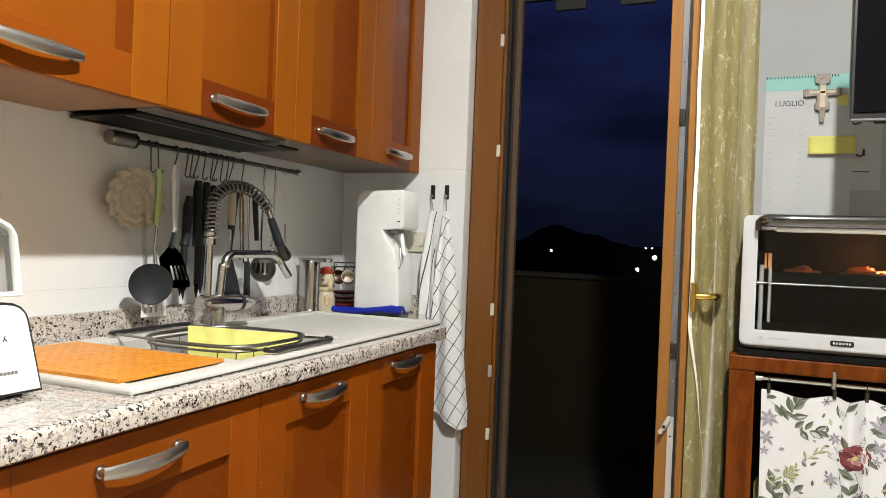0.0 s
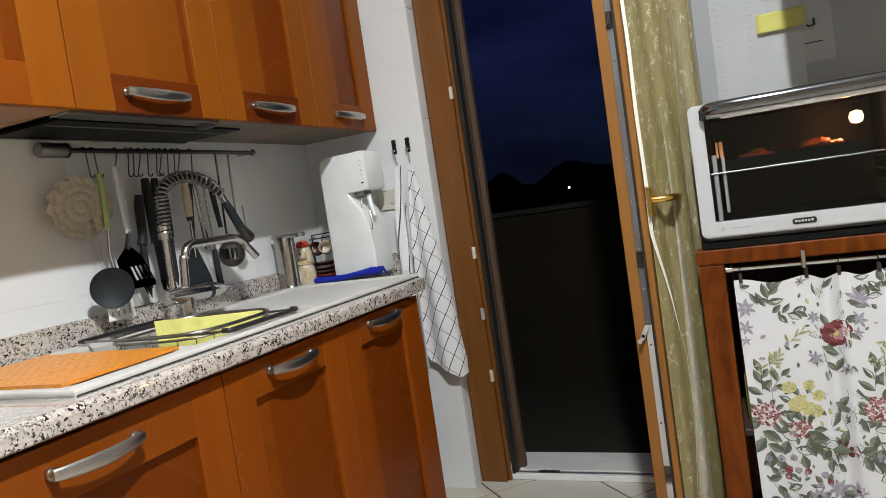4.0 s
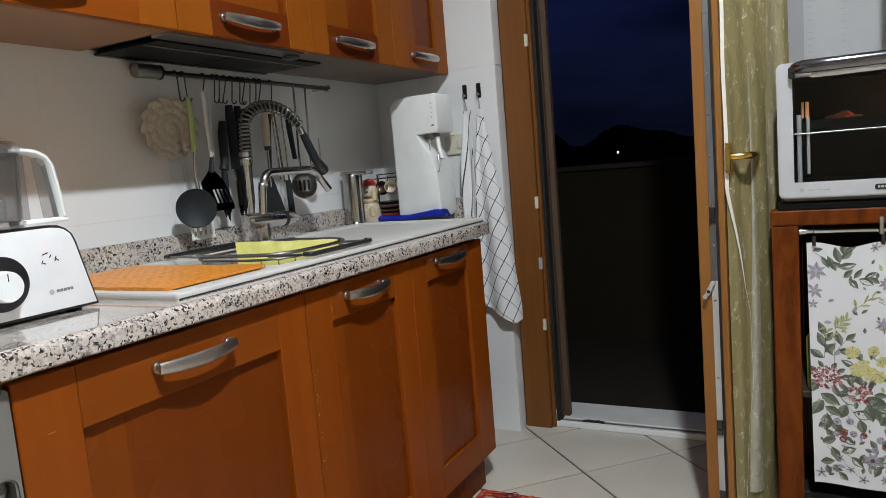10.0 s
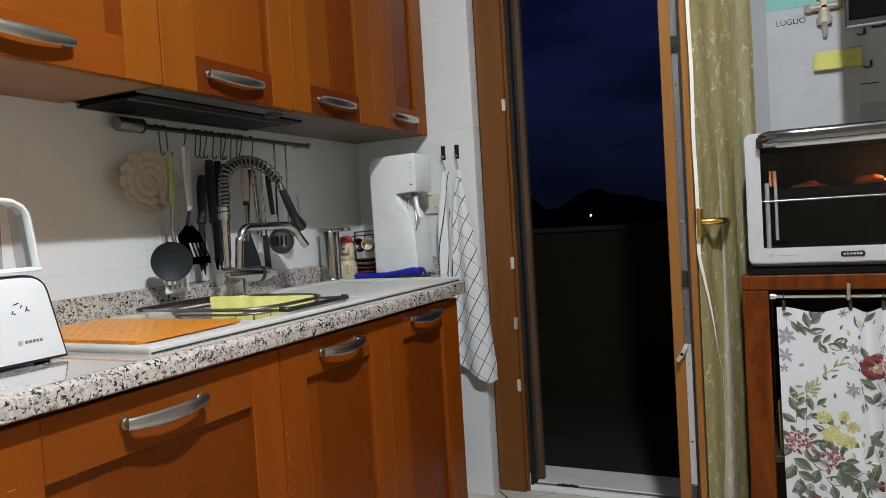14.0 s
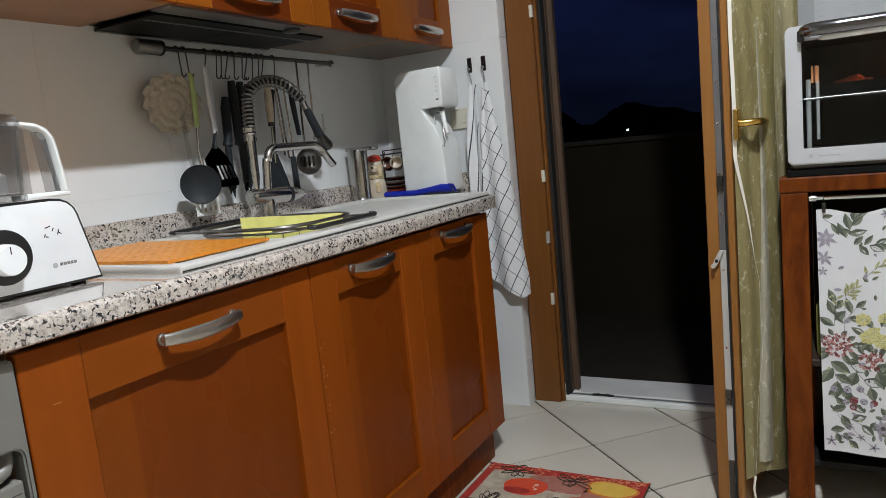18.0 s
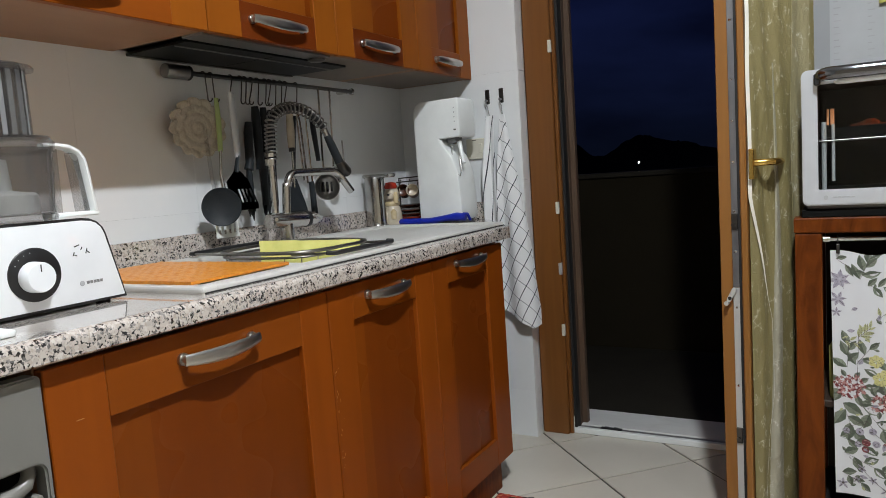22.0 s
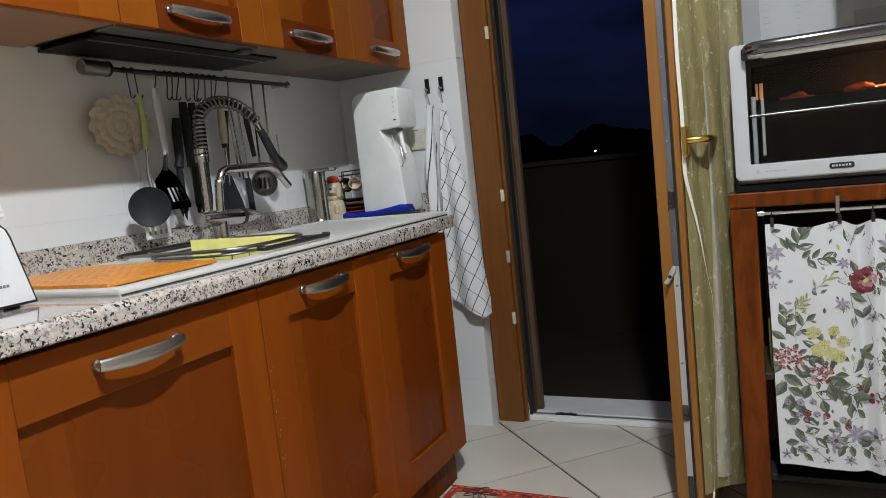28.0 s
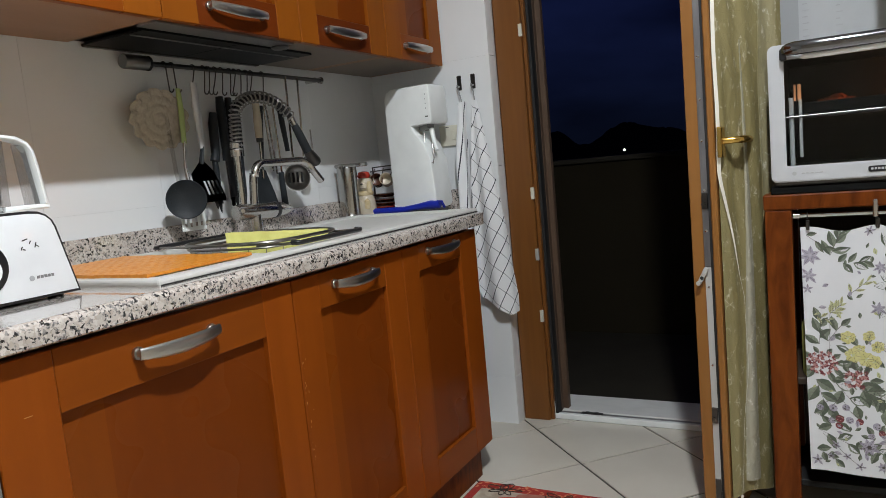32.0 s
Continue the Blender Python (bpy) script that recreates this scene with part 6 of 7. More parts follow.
def bloom(s, t):
    """The printed cotton: s along the rod, t down."""
    x = 0.170 + 0.47 * s
    sag = 0.012 * math.sin(math.pi * min(1, max(0, (x - 0.186) / 0.14))) ** 2 if x < 0.326 else 0.014 * math.sin(math.pi * (x - 0.326) / 0.07) ** 2 if x < 0.396 else 0.010 * math.sin(math.pi * (x - 0.396) / 0.08) ** 2
    fold = 0.014 * math.exp(-((x - 0.362) / 0.016) ** 2) - 0.008 * math.exp(-((x - 0.392) / 0.01) ** 2)
    y = SY + 0.014 + fold + 0.004 * math.sin(38 * x + 1.3 * t) + 0.005 * t * math.sin(21 * x + 2)
    return Vector((x + 0.010 * t * (0.7 - s), y, 0.799 - sag - (0.599 - sag + 0.004 * math.sin(24 * x)) * t))
drape = thing("floral_curtain", (0.4, SY + 0.014, 0.5), "white cotton curtain printed with green leaves, wine berries and mauve flowers", "curtain")
part("cloth", sheet(bloom, 110, 60, 0.001), LINEN, drape, smooth=True)

def printed(shapes, lift):
    """Flat printed shapes laid on the cotton: outlines in metres from its upper left corner."""
    bm = bmesh.new()
    for poly in shapes:
        vs = []
        for a, b in poly:
            s, t = min(1, max(0, a / 0.47)), min(1, max(0, b / 0.605))
            vs.append(bm.verts.new(bloom(s, t) + Vector((0, -lift, 0))))
        try:
            bm.faces.new(vs)
        except ValueError:
            pass
    return bm
rnd = random.Random(5)
prints = {k: [] for k in ("green", "deep", "olive", "wine", "pink", "mauve", "yell", "line")}
def leafshape(a, b, ang, ln, wd, half=0):
    """A leaf outline; half 1 or -1 gives only one side of its midrib."""
    c, s = math.cos(ang), math.sin(ang)
    up = ((0, 0), (0.2, 0.62), (0.45, 1), (0.72, 0.7), (1, 0))
    down = ((0.72, -0.7), (0.45, -1), (0.2, -0.62))
    pts = up + down if half == 0 else up if half > 0 else ((0, 0), (1, 0)) + down
    return [(a + u * ln * c - v * wd * s, b + u * ln * s + v * wd * c) for u, v in pts]
def stroke(a, b, c, d, w=0.0008):
    n = math.hypot(c - a, d - b) or 1
    p, q = -(d - b) / n * w / 2, (c - a) / n * w / 2
    prints["line"].append([(a + p, b + q), (c + p, d + q), (c - p, d - q), (a - p, b - q)])
def leaf2(a, b, ang, ln, wd=0.22, kind="green"):
    other = {"green": "deep", "olive": "olive", "mauve": "mauve"}[kind]
    prints[kind].append(leafshape(a, b, ang, ln, ln * wd, 1))
    prints[other].append(leafshape(a, b, ang, ln, ln * wd, -1))
    c, d = math.cos(ang), math.sin(ang)
    stroke(a, b, a + 0.94 * ln * c, b + 0.94 * ln * d, 0.0005)
    if ln > 0.02:
        for q in (0.25, 0.45, 0.65):
            for side in (-1, 1):
                u, v = q + 0.16, side * wd * 0.75 * (1 - q * 0.5)
                stroke(a + q * ln * c, b + q * ln * d, a + ln * (u * c - v * d), b + ln * (u * d + v * c), 0.0004)
def twig(a, b, ang, kind, n, ln, wd=0.22):
    for k in range(n):
        q = k / max(1, n - 1)
        ca, cb = a + math.cos(ang) * ln * 1.5 * q, b + math.sin(ang) * ln * 1.5 * q
        leaf2(ca, cb, ang + (0.9 if k % 2 else -0.9) * (1 - 0.5 * q) + rnd.uniform(-0.25, 0.25), ln * rnd.uniform(0.75, 1.1), wd, kind)
    stroke(a, b, a + math.cos(ang) * ln * 1.6, b + math.sin(ang) * ln * 1.6)
def flower(a, b, kind, r, n, eye):
    off = rnd.uniform(0, 2)
    for k in range(n):
        g = off + 2 * math.pi * k / n
        if kind in ("yell", "wine", "pink"):
            far = r * rnd.uniform(0.5, 0.66)
            dot(kind, a + far * math.cos(g), b + far * math.sin(g), r * rnd.uniform(0.34, 0.46), 9)
        else:
            prints[kind].append(leafshape(a, b, g, r * rnd.uniform(0.7, 1.1), r * 0.2))
        stroke(a + r * 0.2 * math.cos(g), b + r * 0.2 * math.sin(g), a + r * 0.85 * math.cos(g), b + r * 0.85 * math.sin(g), 0.0006)
    prints[eye].append([(a + r * 0.2 * math.cos(j), b + r * 0.2 * math.sin(j)) for j in range(6)])
def dot(kind, a, b, r, n=7):
    prints[kind].append([(a + r * math.cos(j * 6.2832 / n), b + r * math.sin(j * 6.2832 / n)) for j in range(n)])
def cluster(a, b, ra, rb, n):
    """A rounded head of many small four-petalled florets."""
    for k in range(n):
        q, w = rnd.uniform(0, 6.28), math.sqrt(rnd.random())
        ca, cb, g = a + ra * w * math.cos(q), b + rb * w * math.sin(q), rnd.uniform(0, 1.6)
        for j in range(4):
            prints["wine" if rnd.random() < 0.62 else "pink"].append(leafshape(ca, cb, g + 1.571 * j, 0.0052, 0.0018))
def berry(a, b, r, kind):
    dot(kind, a, b, r, 9)
    for k in range(7):
        q, w = rnd.uniform(0, 6.28), r * 0.75 * math.sqrt(rnd.random())
        dot("pink" if kind == "wine" else "line", a + w * math.cos(q), b + w * math.sin(q), r * 0.16, 4)
for ox, oy in ((0.0, 0.0), (0.236, -0.012)):
    spray = ((0.060, 0.062, -1.2, "green", 5, 0.030), (0.075, 0.075, 0.1, "green", 5, 0.028), (0.012, 0.02, 0.6, "green", 2, 0.024), (0.055, 0.205, -0.85, "olive", 8, 0.022), (0.10, 0.15, -0.6, "olive", 4, 0.024), (0.02, 0.215, 0.2, "olive", 4, 0.020),
             (0.03, 0.285, -1.5, "green", 4, 0.030), (0.048, 0.275, -1.0, "green", 3, 0.028), (0.17, 0.165, 1.4, "green", 3, 0.030), (0.205, 0.17, 1.3, "green", 2, 0.026), (0.176, 0.05, -1.3, "green", 2, 0.030), (0.21, 0.075, -0.4, "green", 3, 0.034),
             (0.02, 0.375, 1.3, "green", 4, 0.036), (0.06, 0.375, 0.9, "green", 3, 0.036), (0.11, 0.385, 0.5, "green", 8, 0.034), (0.15, 0.40, 1.2, "green", 4, 0.028), (0.205, 0.42, 0.4, "green", 7, 0.032), (0.185, 0.30, 1.3, "green", 3, 0.038),
             (0.21, 0.27, 1.4, "green", 4, 0.036), (0.012, 0.46, 0.3, "green", 3, 0.028), (0.02, 0.50, 0.4, "green", 3, 0.036), (0.10, 0.535, 0.0, "green", 3, 0.024), (0.18, 0.545, 0.5, "green", 6, 0.026), (0.13, 0.33, 2.6, "green", 3, 0.024), (0.015, 0.55, 0.5, "green", 3, 0.024))
    for a, b, ang, kind, n, ln in spray:
        twig(a + ox, b + oy, ang, kind, n + 1, ln * (1.24 if kind == "green" else 1.05), 0.30 if b > 0.36 and kind == "green" else 0.24 if kind == "green" else 0.16)
    for a, b, kind, r, n, eye in ((0.018, 0.070, "mauve", 0.028, 7, "olive"), (0.014, 0.118, "mauve", 0.021, 6, "olive"), (0.010, 0.150, "mauve", 0.014, 5, "olive"), (0.14, 0.012, "mauve", 0.013, 6, "line"), (0.16, 0.098, "mauve", 0.017, 7, "wine"), (0.203, 0.135, "wine", 0.034, 9, "yell"),
                                  (0.203, 0.135, "pink", 0.022, 8, "yell"), (0.154, 0.195, "mauve", 0.019, 6, "olive"), (0.09, 0.258, "yell", 0.017, 6, "olive"), (0.133, 0.258, "yell", 0.013, 6, "olive"), (0.10, 0.302, "yell", 0.020, 6, "olive"), (0.126, 0.313, "yell", 0.019, 6, "olive"), (0.142, 0.32, "yell", 0.017, 6, "olive"),
                                  (0.15, 0.285, "yell", 0.015, 6, "olive"), (0.112, 0.288, "yell", 0.013, 6, "olive"), (0.127, 0.53, "mauve", 0.026, 8, "line"), (0.172, 0.512, "mauve", 0.028, 8, "wine"), (0.21, 0.515, "mauve", 0.024, 7, "line"), (0.016, 0.578, "mauve", 0.016, 5, "line"), (0.057, 0.535, "mauve", 0.013, 5, "line"), (0.08, 0.56, "mauve", 0.012, 5, "line"),
                                  (0.107, 0.582, "mauve", 0.013, 5, "line"), (0.045, 0.565, "mauve", 0.011, 5, "line"), (0.155, 0.578, "mauve", 0.018, 7, "line"), (0.19, 0.40, "wine", 0.013, 6, "pink"), (0.21, 0.42, "wine", 0.015, 6, "pink"), (0.215, 0.225, "mauve", 0.018, 6, "line")):
        flower(a + ox, b + oy, kind, r, n, eye)
    cluster(0.036 + ox, 0.33 + oy, 0.036, 0.030, 62)
    cluster(0.106 + ox, 0.362 + oy, 0.028, 0.024, 40)
    for a, b, kind in ((0.026, 0.444, "mauve"), (0.054, 0.441, "mauve"), (0.081, 0.435, "mauve"), (0.067, 0.466, "wine"), (0.109, 0.468, "wine"), (0.05, 0.474, "mauve"), (0.088, 0.466, "mauve"), (0.144, 0.478, "mauve"), (0.154, 0.495, "wine"), (0.132, 0.503, "mauve"), (0.065, 0.484, "wine")):
        berry(a + ox, b + oy, rnd.uniform(0.0075, 0.0105), kind)
    for a, b, c, d in ((0.026, 0.436, 0.07, 0.41), (0.054, 0.434, 0.07, 0.41), (0.081, 0.428, 0.07, 0.41), (0.109, 0.46, 0.085, 0.44), (0.154, 0.488, 0.175, 0.47), (0.057, 0.535, 0.03, 0.51), (0.08, 0.56, 0.057, 0.535), (0.107, 0.582, 0.08, 0.56), (0.05, 0.33, 0.055, 0.20)):
        stroke(a + ox, b + oy, c + ox, d + oy, 0.0009)
for ca, cb in ((0.036, 0.33), (0.106, 0.362), (0.272, 0.318), (0.342, 0.35), (0.203, 0.135), (0.12, 0.30), (0.355, 0.29), (0.15, 0.52), (0.385, 0.51)):
    for k in range(9):
        g = 2 * math.pi * k / 9 + rnd.uniform(-0.3, 0.3)
        leaf2(ca + 0.026 * math.cos(g), cb + 0.022 * math.sin(g), g + rnd.uniform(-0.4, 0.4), rnd.uniform(0.018, 0.034), 0.27, "green")
for k in range(140):
    a, b = rnd.uniform(0.01, 0.46), rnd.uniform(0.02, 0.59)
    leaf2(a, b, rnd.uniform(0, 6.28), rnd.uniform(0.010, 0.019), 0.26, rnd.choice(("green", "green", "olive", "mauve")))
for kind, m, nm in (("line", PR_INK, "stem"), ("green", PR_GREEN, "leaf"), ("deep", PR_DEEP, "leaf_shade"), ("olive", PR_OLIVE, "pale_leaf"), ("mauve", PR_MAUVE, "mauve_bloom"), ("wine", PR_WINE, "wine_bloom"), ("yell", PR_YELL, "yellow_bloom"), ("pink", PR_PINK, "pink_bloom")):
    ink = part("print_" + nm, printed(prints[kind], 0.0012 + 0.00014 * list(prints).index(kind)), m, drape)
    ink["kind"] = "stuff"

OX0, OX1, OY, OZ0, OZ1 = 0.115, 0.568, 1.957, 0.907, 1.219
oven = thing("table_oven", (0.38, 2.15, 0.879), "silver countertop oven, lit and roasting, with a dark glass door", "oven")
part("shell", join(bx(OX0 + 0.004, OX0 + 0.012, OY + 0.024, 2.36, 0.898, 1.214, 0.002), bx(0.66, 0.668, OY + 0.024, 2.36, 0.898, 1.214, 0.002), bx(OX0 + 0.004, 0.668, OY + 0.024, 2.36, 1.206, 1.216, 0.002), bx(OX0 + 0.004, 0.668, OY + 0.024, 2.36, 0.898, 0.908, 0.002), bx(OX0 + 0.012, 0.66, 2.352, 2.36, 0.908, 1.206, 0)), GREY_E, oven)
part("cavity", join(bx(0.14, 0.146, OY + 0.02, 2.33, 0.936, 1.194, 0), bx(0.53, 0.536, OY + 0.02, 2.33, 0.936, 1.194, 0), bx(0.146, 0.53, 2.324, 2.33, 0.936, 1.194, 0), bx(0.14, 0.536, OY + 0.02, 2.33, 0.93, 0.936, 0), bx(0.14, 0.536, OY + 0.02, 2.33, 1.194, 1.200, 0)), OVENBLACK, oven, "dark oven cavity")
front_o = round_poly(OX0, OX1, OZ0, OZ1, 0.014, 6)
front_i = round_poly(0.148, 0.536, 0.944, 1.185, 0.003, 6)
odoor = part("oven_door", ring_plate(front_o, front_i, OY, OY + 0.022), SILVER_P, oven, "silver oven door frame", smooth=True)
part("glass", bx(0.147, 0.537, OY + 0.004, OY + 0.008, 0.943, 1.186, 0), OVENGLASS, odoor, "dark oven glass")
grip_pts = [(0.147, OY - 0.012, 1.2030), (0.150, OY - 0.018, 1.2035), (0.158, OY - 0.024, 1.204)] + [(0.17 + 0.05 * k, OY - 0.030 - 0.002 * math.sin(math.pi * k / 8), 1.2045 + 0.0) for k in range(9)]
part("door_handle", tube(grip_pts, [0.004, 0.0068, 0.0088] + [0.0096] * 9, 20, flat=1.55), DARKCHROME, odoor, "curved dark chrome handle", smooth=True)
part("handle_lip", tube([(0.184, OY - 0.010, 1.1850), (0.19, OY - 0.017, 1.1855), (0.22, OY - 0.021, 1.1862), (0.36, OY - 0.023, 1.1868), (0.56, OY - 0.021, 1.1870)], [0.003, 0.0064, 0.0074, 0.0076, 0.0072], 12), WHITE_P, odoor, "pale handle lip", smooth=True)
part("handle_end", bx(0.141, 0.155, OY - 0.02, OY + 0.004, 1.182, 1.208, 0.003), BLACK_P, odoor)
part("badge", prism(round_poly(0.309, 0.358, 0.9195, 0.9325, 0.005), "y", OY - 0.0018, OY + 0.001), BLACK_P, odoor, "small black badge")
for k in range(6):
    part("badge_bar", bx(0.3145 + 0.0065 * k, 0.319 + 0.0065 * k, OY - 0.0026, OY - 0.0016, 0.924, 0.9285, 0.0003), PAPER, odoor)
part("small_print", join(*[bx(0.178 + 0.009 * k, 0.185 + 0.009 * k, OY - 0.0008, OY + 0.001, 0.9255, 0.9275, 0.0002) for k in range(5)]), PAPER_G, odoor)
part("emblem", lathe([(0.0, -0.001), (0.0045, -0.001), (0.0045, 0.001)], (0.163, OY, 0.9265), 12, "y"), PAPER_G, odoor)
part("control_panel", bx(OX1 + 0.002, 0.668, OY + 0.002, OY + 0.026, OZ0, OZ1, 0.006, 2), SILVER_P, oven)
for z in (0.98, 1.07, 1.16):
    part("knob", lathe([(0.02, -0.018), (0.022, 0.0)], (0.62, OY, z), 24, "y"), BLACK_P, oven, "black knob", smooth=True)
part("foot", join(*[lathe([(0.012, 0.0), (0.012, 0.021)], (x, y, 0.879), 14) for x in (0.16, 0.61) for y in (2.02, 2.31)]), BLACK_P, oven)
part("under_tray", bx(0.112, 0.664, OY + 0.012, 2.35, 0.8795, 0.897, 0.002), OVENBLACK, oven, "black board under the oven")
wires = part("oven_rack", join(*[tube([(0.15, y, 1.056), (0.53, y, 1.056)], 0.0014, 6) for y in (1.99, 2.04, 2.09, 2.14, 2.19, 2.24, 2.29)], tube([(0.15, 1.985, 1.056), (0.53, 1.985, 1.057)], 0.0018, 8)), MIDSTEEL, oven, smooth=True)
for x, r, z0, z1 in ((0.160, 0.0052, 0.939, 1.100), (0.179, 0.0036, 0.962, 1.094)):
    part("inner_bar", tube([(x, 1.992, z0), (x, 1.992, z1)], r, 12), PALESTEEL, oven, "bright pale bar", smooth=True)
# Added glow stands in for the bulb's light on the copper tubes.
COPPER_GLOW = glow_mat("copper_with_glow", (1.0, 0.46, 0.22), 0.22)
for x, r in ((0.1682, 0.0026), (0.1775, 0.0042)):
    part("heating_tube", tube([(x, 1.996, 1.092), (x, 1.996, 1.129)], r, 10), COPPER_GLOW, oven, "copper tube with an added glow", smooth=True)
for z, x0 in ((0.985, 0.40), (1.012, 0.43), (1.045, 0.40)):
    part("runner", tube([(0.529, 1.99, z), (0.529, 2.31, z)], 0.003, 8), DARKSTEEL, oven)
part("bulb", lathe([(0.0, -0.016), (0.012, -0.012), (0.016, 0.0), (0.012, 0.012), (0.0, 0.016)], (0.476, 2.14, 1.142), 16), glow_mat("oven_bulb", (1.0, 0.55, 0.24), 12), oven, "glowing oven bulb", smooth=True)
baking = thing("baking_tray", (0.33, 2.12, 1.059), "black baking tray on the oven rack", "tray")
part("pan", join(bx(0.20, 0.44, 2.02, 2.10, 1.062, 1.0745, 0.003), bx(0.165, 0.48, 2.0, 2.29, 1.0585, 1.062, 0.001), bx(0.165, 0.48, 2.0, 2.004, 1.062, 1.086, 0.001), bx(0.165, 0.169, 2.004, 2.29, 1.062, 1.086, 0.001)), OVENBLACK, baking)
def lump(cx, cy, rx, ry, h, seed):
    bm = bmesh.new()
    bmesh.ops.create_icosphere(bm, subdivisions=4, radius=1)
    for v in bm.verts:
        d = 1 + 0.30 * noise.noise(v.co * 1.8 + Vector((seed, 0, 0))) + 0.24 * noise.noise(v.co * 4.5 + Vector((0, seed, 0)))
        v.co = Vector((cx + v.co.x * rx * d, cy + v.co.y * ry * d, 1.074 + max(0, v.co.z) * h * d))
    return bm
solo("roast_meat", lump(0.255, 2.05, 0.042, 0.038, 0.024, 1.0), FOOD, (0.255, 2.07, 1.078), "browned piece of roasting meat on the tray", "food", "roasting meat", smooth=True)
solo("roast_meat", lump(0.385, 2.06, 0.05, 0.038, 0.028, 4.0), FOOD, (0.375, 2.08, 1.078), "browned piece of roasting meat on the tray", "food", "roasting meat", smooth=True)

# ---- things on the wall by the oven ----
PY = NY - 0.0015
cal = thing("wall_calendar", (0.27, PY, 1.48), "long white wall calendar with a teal head", "calendar")
part("sheet", bx(0.166, 0.408, PY - 0.0012, PY, 1.262, 1.655, 0), PAPER, cal)
part("head", bx(0.166, 0.408, PY - 0.0022, PY, 1.646, 1.69, 0), PAPER_T, cal, "teal printed head")
part("spiral", join(*[tube([(0.168 + 0.0082 * k, PY - 0.004, 1.683), (0.168 + 0.0082 * k, PY - 0.001, 1.69)], 0.0014, 6) for k in range(25)]), DARKSTEEL, cal)
part("month_name", lettering("LUGLIO", 0.0235, Matrix.Translation((0.193, PY - 0.0018, 1.598)) @ Matrix.Rotation(radians(90), 4, "X")), INK, cal, "black printed month name")
for k in range(15):
    for c, w in ((0.176, 0.022), (0.262, 0.020)):
        part("print_bar", bx(c, c + w * (0.7 + 0.3 * math.sin(3.1 * k + c * 40)), PY - 0.0018, PY - 0.001, 1.562 - 0.0185 * k, 1.565 - 0.0185 * k, 0), PAPER_G, cal)
cal.location += Vector((0.004, 0, -0.008))
cross = thing("wall_cross", (0.315, PY, 1.60), "small shaped wooden wall cross in brown and silver", "cross")
CR = surf("carved_cross", (0.15, 0.11, 0.08), (0.38, 0.35, 0.31), (70, 70, 70), (0.4, 0.6), bump=0.6, fine=200)
CXP = [(0.322, 1.556), (0.334, 1.556), (0.337, 1.592), (0.347, 1.594), (0.349, 1.612), (0.343, 1.622), (0.343, 1.636), (0.362, 1.637), (0.364, 1.634), (0.378, 1.636), (0.378, 1.658), (0.364, 1.660), (0.362, 1.656), (0.337, 1.657), (0.336, 1.672), (0.347, 1.676), (0.349, 1.694), (0.338, 1.703), (0.314, 1.703), (0.304, 1.694), (0.306, 1.676), (0.318, 1.672), (0.317, 1.657), (0.293, 1.656), (0.291, 1.660), (0.275, 1.658), (0.275, 1.636), (0.291, 1.634), (0.293, 1.637), (0.312, 1.636), (0.312, 1.622), (0.306, 1.612), (0.308, 1.594), (0.319, 1.592)]
part("body", prism(CXP, "y", PY - 0.014, PY - 0.003, 0.002), CR, cross)
part("inlay", join(bx(0.319, 0.336, PY - 0.0165, PY - 0.0135, 1.60, 1.668, 0.002), bx(0.290, 0.363, PY - 0.0165, PY - 0.0135, 1.6425, 1.6515, 0.002)), CERAMIC, cross, "paler inlay")
cross.location += Vector((0, 0, -0.021))
note = solo("paper_note", sheet(lambda s, t: Vector((0.294 + 0.128 * s, PY - 0.005 - 0.010 * t * t, 1.494 - 0.056 * t)), 8, 8, 0.0006), NOTE_Y, (0.34, PY, 1.5), "yellow paper note pinned to the wall", "note")
solo("paper_note", bx(0.368, 0.407, PY - 0.0034, PY - 0.0026, 1.587, 1.618, 0), NOTE_Y, (0.388, PY, 1.6), "small yellow paper note on the calendar", "note")
part_sheet = thing("wall_notice", (0.42, PY, 1.44), "white printed sheet pinned under the television", "notice")
part("sheet", bx(0.4085, 0.490, PY - 0.001, PY, 1.33, 1.56, 0), PAPER, part_sheet)
part("print_bar", bx(0.415, 0.462, PY - 0.0016, PY - 0.0008, 1.384, 1.387, 0), INK, part_sheet)
for x, z in ((0.430, 1.533), (0.444, 1.437)):
    kh = thing("key_hook", (x, PY, z), "small black wall hook", "hook", "small wall hooks")
    part("plate", bx(x - 0.003, x + 0.003, PY - 0.004, PY, z - 0.004, z + 0.016, 0.001), BLACK_P, kh)
    part("prong", tube([(x, PY - 0.003, z), (x - 0.008, PY - 0.012, z - 0.006), (x - 0.016, PY - 0.014, z - 0.006), (x - 0.02, PY - 0.012, z - 0.001)], 0.0025, 6), BLACK_P, kh)

tv = thing("television", (0.68, 2.11, 1.46), "black flat television on a long wall arm", "television")
part("case", bx(0.346, 1.02, 2.09, 2.122, 1.464, 1.872, 0.003, 2), BLACK_P, tv)
part("screen", bx(0.354, 1.009, 2.086, 2.091, 1.481, 1.861, 0.001), SCREEN, tv, "dark glossy screen")
part("bezel_edge", bx(0.348, 1.018, 2.0885, 2.106, 1.461, 1.4675, 0.002), GREY_P, tv, "grey lower edge")
part("sensor", bx(0.40, 0.432, 2.097, 2.111, 1.456, 1.4635, 0.003), BLACK_P, tv)
part("wall_arm", join(bx(0.66, 0.72, 2.136, NY - 0.0005, 1.62, 1.70, 0.004), bx(0.60, 0.78, 2.122, 2.136, 1.58, 1.74, 0.003)), DARKSTEEL, tv)

